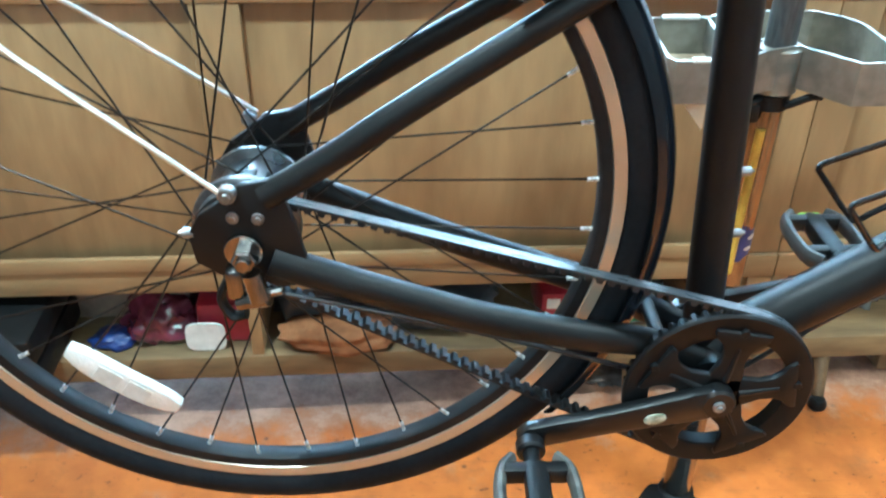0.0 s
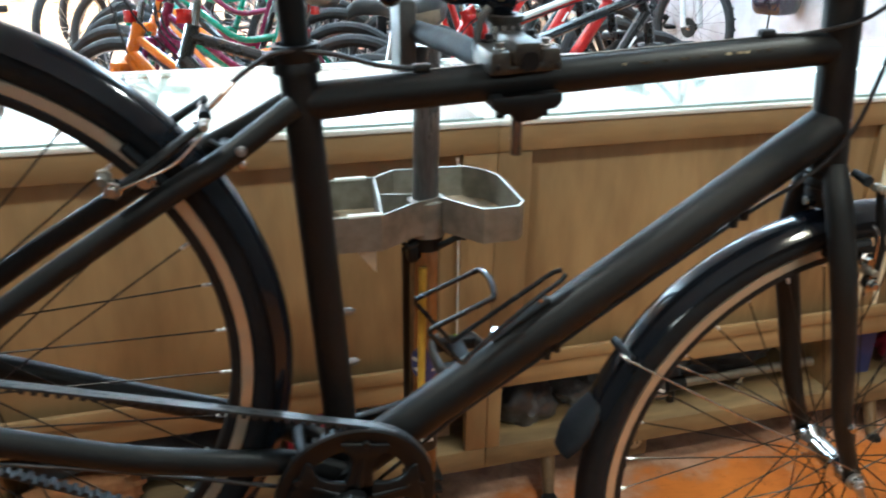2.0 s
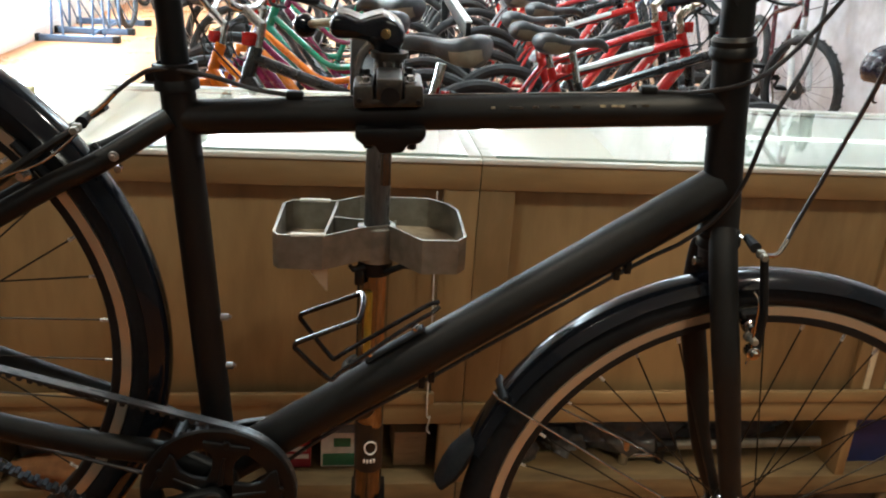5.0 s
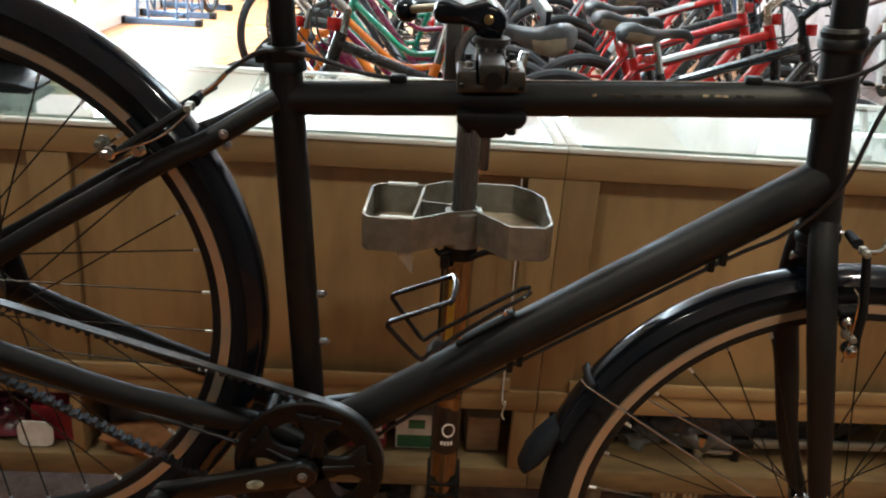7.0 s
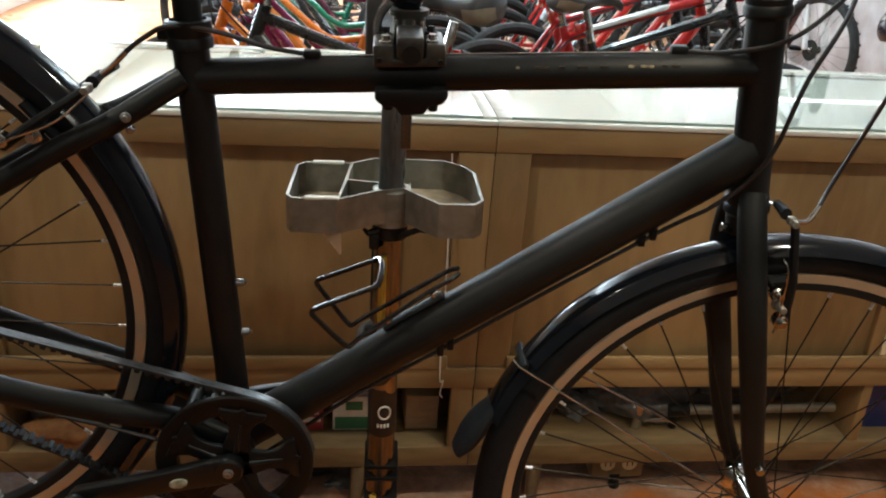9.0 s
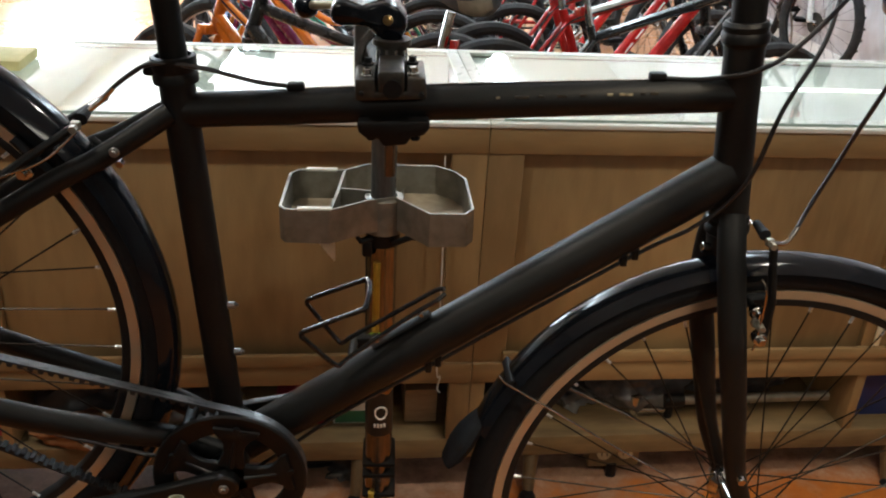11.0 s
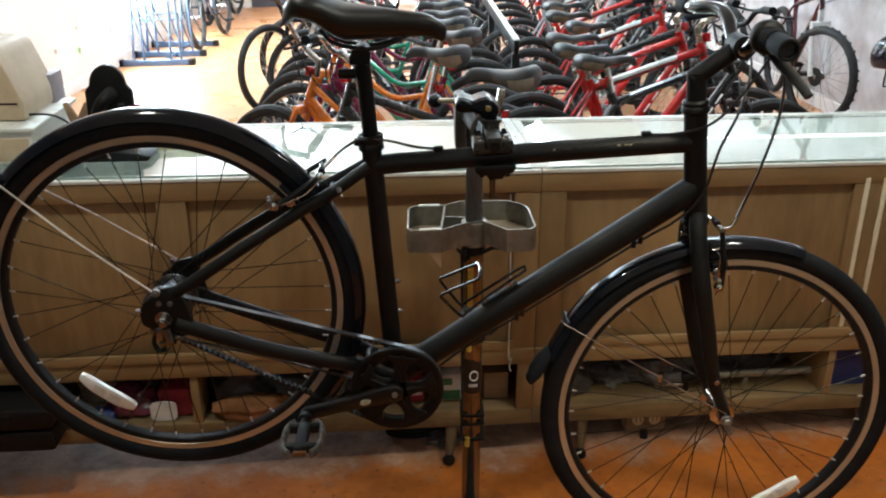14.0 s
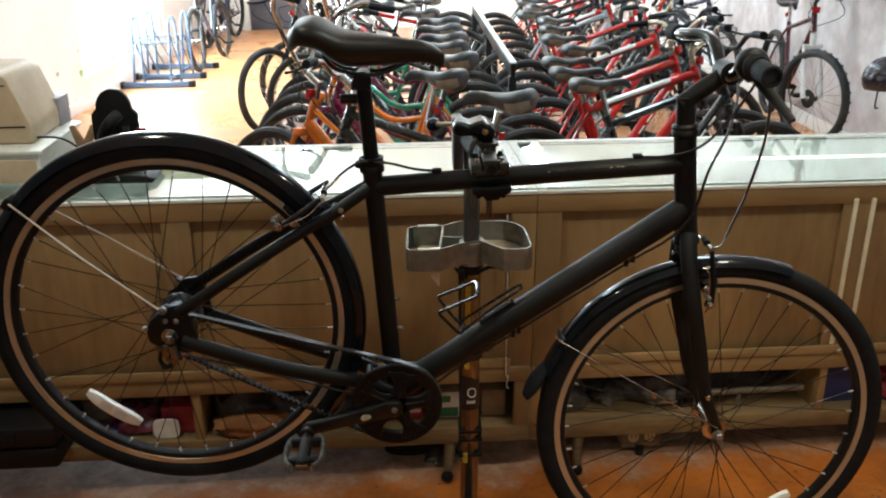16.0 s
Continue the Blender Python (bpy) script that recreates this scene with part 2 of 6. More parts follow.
    patch.inputs["Scale"].default_value, patch.inputs["Detail"].default_value, patch.inputs["Roughness"].default_value = 11, 9, 0.72
    nt.links.new(tc.outputs["Object"], patch.inputs["Vector"])
    spread.inputs[1].default_value, spread.inputs[2].default_value = 0.36, 0.64
    nt.links.new(patch.outputs[0], spread.inputs[0])
    nt.links.new(spread.outputs[0], dust.inputs[0])
    nt.links.new(mask.outputs[0], m3.inputs[0])
    nt.links.new(last, m3.inputs[6])
    nt.links.new(dust.outputs[2], m3.inputs[7])
    nt.links.new(m3.outputs[2], p.inputs["Base Color"])
    return m


FLOOR = floor_material()


# ---- mesh helpers ----
def smooth_path(pts, n=6):
    """Catmull-Rom through the points."""
    p = [Vector(q) for q in pts]
    p = [p[0] * 2 - p[1], *p, p[-1] * 2 - p[-2]]
    out = []
    for i in range(1, len(p) - 2):
        for k in range(n):
            t = k / n
            a, b, c, d = p[i - 1], p[i], p[i + 1], p[i + 2]
            out.append(0.5 * (2 * b + (c - a) * t + (2 * a - 5 * b + 4 * c - d) * t * t + (3 * b - a - 3 * c + d) * t ** 3))
    out.append(p[-2])
    return out


def tube(bm, pts, r, seg=12, flat=1.0, mi=0, caps=True, closed=False, up=None):
    """A swept tube; r is one radius or one per point; flat squeezes it along its binormal."""
    pts = [Vector(p) for p in pts]
    rs = r if isinstance(r, (list, tuple)) else [r] * len(pts)
    if len(rs) != len(pts):
        rs = [rs[0] + (rs[-1] - rs[0]) * i / (len(pts) - 1) for i in range(len(pts))]
    rings, nrm = [], None
    m = len(pts)
    for i, p in enumerate(pts):
        t = (pts[(i + 1) % m] - pts[i - 1]) if closed else (pts[min(i + 1, m - 1)] - pts[max(i - 1, 0)])
        t.normalize()
        if nrm is None:
            ref = Vector(up) if up else (Vector((0, 1, 0)) if abs(t.y) < 0.9 else Vector((0, 0, 1)))
            nrm = (ref - t * ref.dot(t)).normalized()
        else:
            nrm = (nrm - t * nrm.dot(t)).normalized()
        bi = t.cross(nrm)
        rings.append([bm.verts.new(p + rs[i] * (nrm * math.cos(a) + bi * flat * math.sin(a)))
                      for a in (2 * math.pi * k / seg for k in range(seg))])
    for i in range(m if closed else m - 1):
        a, b = rings[i], rings[(i + 1) % m]
        for k in range(seg):
            f = bm.faces.new((a[k], a[(k + 1) % seg], b[(k + 1) % seg], b[k]))
            f.smooth, f.material_index = True, mi
    if caps and not closed:
        for ring, rev in ((rings[0], True), (rings[-1], False)):
            f = bm.faces.new(list(reversed(ring)) if rev else ring)
            f.material_index = mi
    return bm


def lathe(bm, profile, origin=(0, 0, 0), axis=(0, 1, 0), seg=32, mi=0, closed=False, arc=None):
    """Turns a profile of (radius, height along axis); arc: (from, to) in degrees, for a part turn."""
    ax = Vector(axis).normalized()
    u = Vector((1, 0, 0)) if abs(ax.x) < 0.9 else Vector((0, 0, 1))
    u = (u - ax * u.dot(ax)).normalized()
    v = u.cross(ax)
    o = Vector(origin)
    a0, a1 = arc or (0, 360)
    m = seg + 1 if arc else seg
    rings = []
    for k in range(m):
        a = radians(a0 + (a1 - a0) * k / seg)
        d = u * math.cos(a) + v * math.sin(a)
        rings.append([bm.verts.new(o + d * r + ax * h) for r, h in profile])
    n = len(profile)
    for k in range(seg):
        a, b = rings[k], rings[(k + 1) % m]
        for i in range(n if closed else n - 1):
            j = (i + 1) % n
            f = bm.faces.new((a[i], b[i], b[j], a[j]))
            f.smooth, f.material_index = True, mi
    if closed and arc:
        bm.faces.new(rings[0])
        bm.faces.new(list(reversed(rings[-1])))
    return bm


def disc(bm, centre, axis, r, h, seg=24, mi=0, bevel=0.0):
    """A closed cylinder with softened rims, centred at centre."""
    b = bevel or min(r, h) * 0.15
    return lathe(bm, [(1e-4, -h / 2), (r - b, -h / 2), (r, -h / 2 + b), (r, h / 2 - b), (r - b, h / 2), (1e-4, h / 2)], centre, axis, seg, mi)


def box(bm, lo, hi, bevel=0.002, mi=0, m=None):
    lo, hi = Vector(lo), Vector(hi)
    c, s = (lo + hi) / 2, hi - lo
    tmp = bmesh.new()
    bmesh.ops.create_cube(tmp, size=1)
    bmesh.ops.scale(tmp, vec=s, verts=tmp.verts)
    if bevel:
        bmesh.ops.bevel(tmp, geom=list(tmp.edges), offset=min(bevel, min(s) * 0.45), segments=2, affect="EDGES", profile=0.5)
    bmesh.ops.translate(tmp, vec=c, verts=tmp.verts)
    return merge(bm, tmp, m, mi)


def merge(bm, tmp, m=None, mi=0):
    tmp.verts.index_update()
    vs = [bm.verts.new(m @ v.co if m else v.co) for v in tmp.verts]
    for f in tmp.faces:
        try:
            g = bm.faces.new([vs[v.index] for v in f.verts])
            g.material_index, g.smooth = mi, f.smooth
        except ValueError:
            pass
    tmp.free()
    return bm


def slab(bm, outline, y0, y1, mi=0, bevel=0.0):
    """A plate: an outline in x and z, between two y."""
    tmp = bmesh.new()
    a = [tmp.verts.new((x, y0, z)) for x, z in outline]
    b = [tmp.verts.new((x, y1, z)) for x, z in outline]
    n = len(outline)
    tmp.faces.new(a)
    tmp.faces.new(list(reversed(b)))
    for i in range(n):
        tmp.faces.new((a[i], b[i], b[(i + 1) % n], a[(i + 1) % n]))
    bmesh.ops.recalc_face_normals(tmp, faces=tmp.faces)
    if bevel:
        bmesh.ops.bevel(tmp, geom=list(tmp.edges), offset=bevel, segments=2, affect="EDGES", profile=0.5)
    return merge(bm, tmp, None, mi)


def mesh_of(name, bm, mats, sharp=35):
    bmesh.ops.recalc_face_normals(bm, faces=bm.faces)
    me = bpy.data.meshes.new(name)
    bm.to_mesh(me)
    bm.free()
    for m in mats if isinstance(mats, (list, tuple)) else [mats]:
        me.materials.append(m)
    for p in me.polygons:
        p.use_smooth = True
    me.set_sharp_from_angle(angle=radians(sharp))
    return me


def part(name, bm, mats, parent, label="", sharp=35):
    """One mesh object under a thing or a part, its geometry given in the thing's own space."""
    ob = new(name, mesh_of(name, bm, mats, sharp))
    ob.parent = parent
    if label:
        ob["label"] = label
    return ob


def thing(name, label, category, group="", at=(0, 0, 0), kind=""):
    ob = new(name)
    ob.location = at
    ob.empty_display_size = 0.1
    return tagged(ob, label, category, group, kind)


def whole(name, bm, mats, label, category, group="", kind="", at=(0, 0, 0), sharp=35):
    """A thing of one mesh."""
    ob = new(name, mesh_of(name, bm, mats, sharp))
    ob.location = at
    return tagged(ob, label, category, group, kind)


B = bmesh.new

# ---- setting ----
X0, X1, Y0, Y1, H = -2.82, 2.96, -3.3, 11.5, 3.0
bm = B()
box(bm, (X0 - 0.15, Y0 - 0.15, -0.12), (X1 + 0.15, 1.35, 0.0), 0)
whole("floor", bm, FLOOR, "worn orange painted concrete workshop floor with dark specks", "floor", kind="structure")
bm = B()
box(bm, (X0 - 0.15, 1.35, -0.12), (X1 + 0.15, Y1 + 0.15, 0.0), 0)
whole("shop_floor", bm, SHOPFLOOR, "glossy orange painted shop floor", "floor", kind="structure")
bm = B()
box(bm, (X0 - 0.15, Y0 - 0.15, H), (X1 + 0.15, Y1 + 0.15, H + 0.12), 0)
whole("ceiling", bm, CEIL, "plain white painted ceiling", "ceiling", kind="structure")
WY0, WY1, WZ0, WZ1 = 6.2, 8.9, 0.24, 2.5
bm = B()
for lo, hi in (((X0 - 0.15, 1.4, 0), (X0, WY0, H)), ((X0 - 0.15, WY1, 0), (X0, Y1, H)),
               ((X0 - 0.15, WY0, 0), (X0, WY1, WZ0)), ((X0 - 0.15, WY0, WZ1), (X0, WY1, H))):
    box(bm, lo, hi, 0)
wl = whole("wall_left", bm, WALL, "scuffed white painted wall with a shop window", "wall", kind="structure")
# small marks on the paint below the window
for nm, col, y, z, w, h in (("mark", (0.3, 0.55, 0.2), 6.12, 0.305, 0.035, 0.03), ("smudge", (0.5, 0.42, 0.36), 5.62, 0.38, 0.03, 0.02), ("smudge", (0.5, 0.48, 0.45), 6.13, 0.49, 0.02, 0.015)):
    bm = B()
    slab(bm, [(y + w * math.cos(a_) * (1 + 0.25 * math.sin(3 * a_)), z + h * math.sin(a_)) for a_ in (k * math.pi / 8 for k in range(16))], 0.0, 0.0015)
    bmesh.ops.transform(bm, matrix=Matrix(((0, 1, 0, X0), (1, 0, 0, 0), (0, 0, 1, 0), (0, 0, 0, 1))), verts=bm.verts)
    bmesh.ops.recalc_face_normals(bm, faces=bm.faces)
    part(nm, bm, mat("wall_" + nm, col, rough=0.7, scale=40), wl, "small green mark" if nm == "mark" else "faint brown smudge")
bm = B()
box(bm, (X1, 1.4, 0), (X1 + 0.15, Y1, H), 0)
whole("wall_right", bm, SCUFFDIMWALL, "scuffed white painted wall with tyre marks and shade in its colour", "wall", kind="structure")
bm = B()
box(bm, (X0 - 0.15, Y1, 0), (X1 + 0.15, Y1 + 0.15, H), 0)
whole("wall_back", bm, WALL, "white painted back wall", "wall", kind="structure")
bm = B()
box(bm, (X0 - 0.15, Y0 - 0.15, 0), (X1 + 0.15, Y0, H), 0)
box(bm, (X0 - 0.15, Y0, 0), (X0, 1.4, H), 0)
box(bm, (X1, Y0, 0), (X1 + 0.15, 1.4, H), 0)
whole("workshop_walls", bm, BACKWALL, "plain brownish workshop walls", "wall", kind="structure")
bm = B()
box(bm, (X0, 1.4, 0.0), (X0 + 0.018, Y1, 0.1), 0.003)
box(bm, (X1 - 0.018, 1.4, 0.0), (X1, Y1, 0.1), 0.003)
whole("baseboard", bm, WALL, "white painted baseboard", "baseboard", kind="structure")

win = thing("window_1", "bright white-framed shop window letting in daylight", "window", at=(X0 - 0.07, (WY0 + WY1) / 2, WZ0), kind="structure")
hw, hz = (WY1 - WY0) / 2, WZ1 - WZ0
bm = B()
for y in (-hw, -hw / 3, hw / 3, hw):
    box(bm, (-0.03, y - 0.03, 0), (0.03, y + 0.03, hz), 0.004)
part("window_frame", bm, ALUWHITE, win)
bm = B()
for z in (0.03, hz - 0.03):
    box(bm, (-0.028, -hw, z - 0.03), (0.028, hw, z + 0.03), 0.004)
part("window_sill", bm, ALUWHITE, win)
for k in range(3):
    bm = B()
    box(bm, (-0.004, -hw + k * hw * 2 / 3 + 0.02, 0.05), (0.004, -hw + (k + 1) * hw * 2 / 3 - 0.02, hz - 0.05), 0)
    part("pane", bm, GLASS, win).visible_shadow = False
backdrop = B()
box(backdrop, (-5.2, 1.0, -3.5), (-5.1, 30.0, 6.0), 0)
whole("backdrop", backdrop, mat("bright_street", (1.0, 0.99, 0.96), (0.9, 0.92, 0.9), rough=1.0, scale=0.6, glow=6.0), "overexposed bright street outside the window", "backdrop", kind="structure")
door = thing("door_1", "closed dark grey panelled door in the back wall", "door", at=(-1.85, Y1, 0), kind="structure")
bm = B()
box(bm, (-0.45, -0.05, 0.005), (0.45, -0.005, 2.05), 0.004)
for z in (0.25, 1.15):
    box(bm, (-0.32, -0.058, z), (0.32, -0.045, z + 0.72), 0.006)
part("door_leaf", bm, DOOR, door)
bm = B()
for x in (-0.5, 0.5):
    box(bm, (x - 0.04, -0.06, 0), (x + 0.04, 0.0, 2.1), 0.004)
box(bm, (-0.54, -0.06, 2.1), (0.54, 0.0, 2.18), 0.004)
part("door_frame", bm, ALUWHITE, door, "white door frame")

# ---- counters ----
YF = 0.638
COUNTER_LINE = Matrix.Translation((0.3, YF, 0)) @ Matrix.Rotation(radians(3.1), 4, "Z") @ Matrix.Rotation(radians(0.95), 4, "Y") @ Matrix.Translation((-0.3, -YF, 0))
COUNTER_FLOOR = Matrix.Translation((0.3, YF, 0)) @ Matrix.Rotation(radians(3.1), 4, "Z") @ Matrix.Translation((-0.3, -YF, 0))


def along_counter(before):
    """Turn what was built since then into the line of the counters."""
    for o in bpy.data.objects:
        if o not in before and o.parent is None:
            o.matrix_basis = (COUNTER_LINE if o.matrix_basis.translation.z > 0.1 or o.name.startswith("display_counter") else COUNTER_FLOOR) @ o.matrix_basis


built_before = set(bpy.data.objects)


GLASSEDGE = mat("green_glass_edge", (0.38, 0.46, 0.41), (0.28, 0.36, 0.31), rough=0.2)


def counter(x0, x1, panels, divs, label, legs):
    """A display counter: plywood body on tapered legs, open slot at the bottom, glass top."""
    c = thing("display_counter", label, "counter", "display counters", at=((x0 + x1) / 2, YF, 0))
    ox = (x0 + x1) / 2
    D = 0.53

    def bx(bm, lo, hi, bev=0.002, mi=0):
        box(bm, (lo[0] - ox, lo[1], lo[2]), (hi[0] - ox, hi[1], hi[2]), bev, mi)
    bm = B()
    bx(bm, (x0, 0.0, 0.10), (x1, D, 0.15), 0.003)
    part("bottom_board", bm, DIMWOOD, c)
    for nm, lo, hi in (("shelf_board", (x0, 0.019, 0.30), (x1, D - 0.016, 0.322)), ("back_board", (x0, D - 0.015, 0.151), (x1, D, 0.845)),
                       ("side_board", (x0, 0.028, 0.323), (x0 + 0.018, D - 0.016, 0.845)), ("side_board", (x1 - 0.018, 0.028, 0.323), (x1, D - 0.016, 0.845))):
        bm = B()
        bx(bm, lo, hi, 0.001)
        part(nm, bm, SHADEWOOD, c)
    bm = B()
    bx(bm, (x0, 0.0, 0.80), (x1, 0.02, 0.850), 0.002)
    part("top_rail", bm, PLYH, c)
    bm = B()
    bx(bm, (x0, -0.004, 0.298), (x1, 0.018, 0.345), 0.003)
    part("bottom_rail", bm, PLYH, c)
    bm = B()
    bx(bm, (x0 + 0.06, -0.010, 0.347), (x1 - 0.06, 0.0015, 0.374), 0.003)
    part("ledge", bm, PLYH, c, "pale worn wooden ledge")
    edges = [x0] + [v for p in panels for v in p] + [x1]
    for a, b in zip(edges[::2], edges[1::2]):
        bm = B()
        bx(bm, (a, 0.002, 0.3455), (b, 0.019, 0.80), 0.002)
        part("stile", bm, PLY, c)
    for a, b in panels:
        bm = B()
        bx(bm, (a, 0.016, 0.345), (b, 0.026, 0.82), 0.001)
        part("panel", bm, PLY, c)
    for x in divs:
        bm = B()
        bx(bm, (x - 0.011, 0.002, 0.15), (x + 0.011, D - 0.02, 0.30), 0.002)
        part("divider", bm, PLY, c)
    for x, w in ((x0, 0.03), (x1 - 0.045, 0.045)):
        bm = B()
        bx(bm, (x, 0.0, 0.15), (x + w, 0.02, 0.298), 0.002)
        part("end_post", bm, PLY, c)
    for x in legs:
        for yy, lean in ((0.03, -0.065), (D - 0.08, 0.02)):
            bm = B()
            tube(bm, [(x - ox, yy, 0.108), (x - ox - 0.012, yy + 0.8 * lean, 0.022)], [0.019, 0.0125], 14)
            leg = part("leg", bm, DARKLEG, c)
            bm = B()
            lathe(bm, [(1e-4, 0), (0.012, 0.001), (0.018, 0.008), (0.018, 0.018), (0.013, 0.026), (1e-4, 0.028)], (x - ox - 0.015, yy + lean, 0.0), (0, 0, 1), 16)
            part("foot", bm, BLACK, leg, "black ball foot")
    # glass top
    bm = B()
    bx(bm, (x0, -0.003, 0.8505), (x1, 0.012, 0.860), 0.002)
    bx(bm, (x0, D - 0.024, 0.8505), (x1, D + 0.002, 0.864), 0.002)
    bx(bm, (x0, 0.012, 0.8505), (x0 + 0.026, D - 0.024, 0.864), 0.002)
    bx(bm, (x1 - 0.026, 0.012, 0.8505), (x1, D - 0.024, 0.864), 0.002)
    part("top_frame", bm, ALUWHITE, c, "white aluminium edging")
    bm = B()
    bx(bm, (x0 + 0.026, 0.0125, 0.8565), (x1 - 0.026, 0.0145, 0.8642), 0)
    part("glass_edge", bm, GLASSEDGE, c, "dark green glass edge")
    bm = B()
    bx(bm, (x0 + 0.026, 0.0148, 0.857), (x1 - 0.026, D - 0.024, 0.863), 0)
    part("glass_top", bm, GLASS, c, "clear glass top with reflections").visible_shadow = False
    bm = B()
    bx(bm, (x0 + 0.019, 0.027, 0.70), (x1 - 0.019, D - 0.016, 0.712), 0.001)
    bx(bm, (x0 + 0.019, 0.027, 0.712), (x1 - 0.019, 0.031, 0.845), 0.001)
    bx(bm, (x0 + 0.019, D - 0.022, 0.712), (x1 - 0.019, D - 0.016, 0.845), 0.001)
    part("lining", bm, SHELFWHITE, c, "white display shelf lining")
    return c


counter(-1.95, 0.3445, [(-1.88, -1.27), (-1.21, -0.63), (-0.557, 0.278)], [-1.24, -0.59],
        "varnished plywood shop counter with glass top and cluttered shelf", [-1.6, 0.12])
counter(0.3455, 2.1, [(0.413, 1.19), (1.275, 2.03)], [1.217],
        "varnished plywood display counter with a white-edged glass top", [0.5, 1.35, 1.95])
for x in (1.222, 1.272):
    bm = B()
    box(bm, (-0.007, -0.005, 0), (0.007, 0.0, 0.44), 0.002)
    whole("trim_strip", bm, mat("yellowed_plastic", (0.88, 0.83, 0.62), (0.74, 0.68, 0.48), rough=0.35, scale=12) if x < 1.25 else bpy.data.materials["yellowed_plastic"],
          "yellowed white plastic strip stuck upright on the counter front", "strip", "plastic strips", at=(x, YF + 0.0015, 0.375))

along_counter(built_before)

# ---- repair stand ----
PX0, PY0, PX1, PY1 = 0.157, 0.40, 0.172, 0.385


def pole_at(z):
    return Vector((PX0 + (PX1 - PX0) * z / 1.1, PY0 + (PY1 - PY0) * z / 1.1, z))


st = thing("repair_stand", "chrome bicycle repair stand with alloy tool tray and black clamp", "repair stand", at=(PX0, PY0, 0))
SO = Vector((PX0, PY0, 0))


def P(x, y, z):
    return Vector((x, y, z)) - SO


bm = B()
rim = [(-0.052, 0.006), (-0.042, 0.014), (0.008, 0.012), (0.018, 0.002), (0.165, -0.235), (0.165, -0.255), (0.0, -0.515), (-0.06, -0.515), (-0.235, -0.25), (-0.235, -0.23)]
rings = [[bm.verts.new((x * k, y * k, z)) for x, y in rim] for z, k in ((0.0, 1.0), (0.007, 1.0), (0.009, 0.992))]
for a_, b_ in zip(rings, rings[1:]):
    for i in range(10):
        bm.faces.new((a_[i], a_[(i + 1) % 10], b_[(i + 1) % 10], b_[i]))
bm.faces.new(rings[-1])
bm.faces.new(list(reversed(rings[0])))
bmesh.ops.recalc_face_normals(bm, faces=bm.faces)
lathe(bm, [(0.0225, 0.008), (0.031, 0.0085), (0.03, 0.012), (0.0245, 0.016)], (0, 0, 0), (0, 0, 1), 20)
part("base_plate", bm, BLACK, st, "black steel base plate", sharp=20)
bm = B()
tube(bm, [pole_at(0.008) - SO, pole_at(0.40) - SO, pole_at(0.765) - SO], 0.0235, 28)
part("lower_tube", bm, CHROME, st, "worn chrome tube mirroring the orange floor")
bm = B()
tube(bm, [pole_at(0.75) - SO, pole_at(1.05) - SO], 0.0195, 28)
part("upper_tube", bm, mat("grey_steel_tube", (0.17, 0.172, 0.175), (0.085, 0.086, 0.088), rough=0.3, metal=0.6, scale=7, stretch=(3, 3, 0.5), fine=70), st, "dull grey steel inner tube")
bm = B()
c = pole_at(0.752) - SO
lathe(bm, [(0.0238, -0.012), (0.0275, -0.011), (0.0275, 0.008), (0.0238, 0.010)], c, (0, 0, 1), 24)
tube(bm, smooth_path([c + Vector((0.016, -0.022, -0.004)), c + Vector((0.030, -0.03, 0.006)), c + Vector((0.044, -0.032, 0.012)), c + Vector((0.056, -0.03, 0.010))], 3), [0.0055, 0.0035, 0.0045], 8)
tube(bm, [c + Vector((-0.018, -0.018, 0.004)), c + Vector((-0.034, -0.028, 0.003)), c + Vector((-0.04, -0.028, 0.010))], [0.007, 0.005, 0.003], 8)
box(bm, c + Vector((-0.032, -0.028, -0.026)), c + Vector((-0.016, -0.004, 0.0)), 0.004)
part("collar", bm, BLACK, st, "black quick-release collar")
YEL = mat("yellow_tape", (0.62, 0.43, 0.05), (0.4, 0.26, 0.03), rough=0.45, scale=12)
ORANGE_LABEL = mat("black_decal", (0.015, 0.015, 0.015), rough=0.35, scale=20)
# folded pump strapped beside the tube
pump = thing("floor_pump", "black and yellow tube strapped upright to the stand", "pump", at=pole_at(0.20) + Vector((-0.011, 0.0365, 0)))
bm = B()
tube(bm, [(0, 0, 0.0), (0.002, -0.001, 0.52)], 0.0125, 14)
part("barrel", bm, BLACK, pump)
for z in (0.03, 0.075, 0.1):
    bm = B()
    box(bm, (-0.0155, -0.063, z), (0.044, 0.014, z + 0.008), 0.003)
    part("strap", bm, BLACK, pump)
for z0, z1, dx in ((0.49, 0.715, -0.009), (0.215, 0.24, -0.012)):
    bm = B()
    tube(bm, [pole_at(z0) - SO + Vector((dx, -0.0225, 0)), pole_at(z1) - SO + Vector((dx + 0.001, -0.0222, 0))], 0.0062, 10)
    part("yellow_stripe", bm, YEL, st, "worn yellow plastic stripe")
# decal with a ring and a bar of lettering
DEC = mat("white_print", (0.8, 0.8, 0.78), rough=0.4, scale=30)
lc = pole_at(0.42) - SO
bm = B()
lathe(bm, [(0.0238, -0.05), (0.0242, -0.05), (0.0242, 0.045), (0.0238, 0.045)], lc, (0, 0, 1), 28)
part("decal", bm, ORANGE_LABEL, st, "black wraparound decal")
bm = B()
ring = [lc + Vector((0.0246 * math.sin(a / 0.0246 + 0.15), -0.0246 * math.cos(a / 0.0246 + 0.15), b))
        for a, b in ((0.0105 * math.cos(q), 0.0125 * math.sin(q)) for q in (k * math.pi / 10 for k in range(20)))]
tube(bm, ring, 0.0016, 6, closed=True)
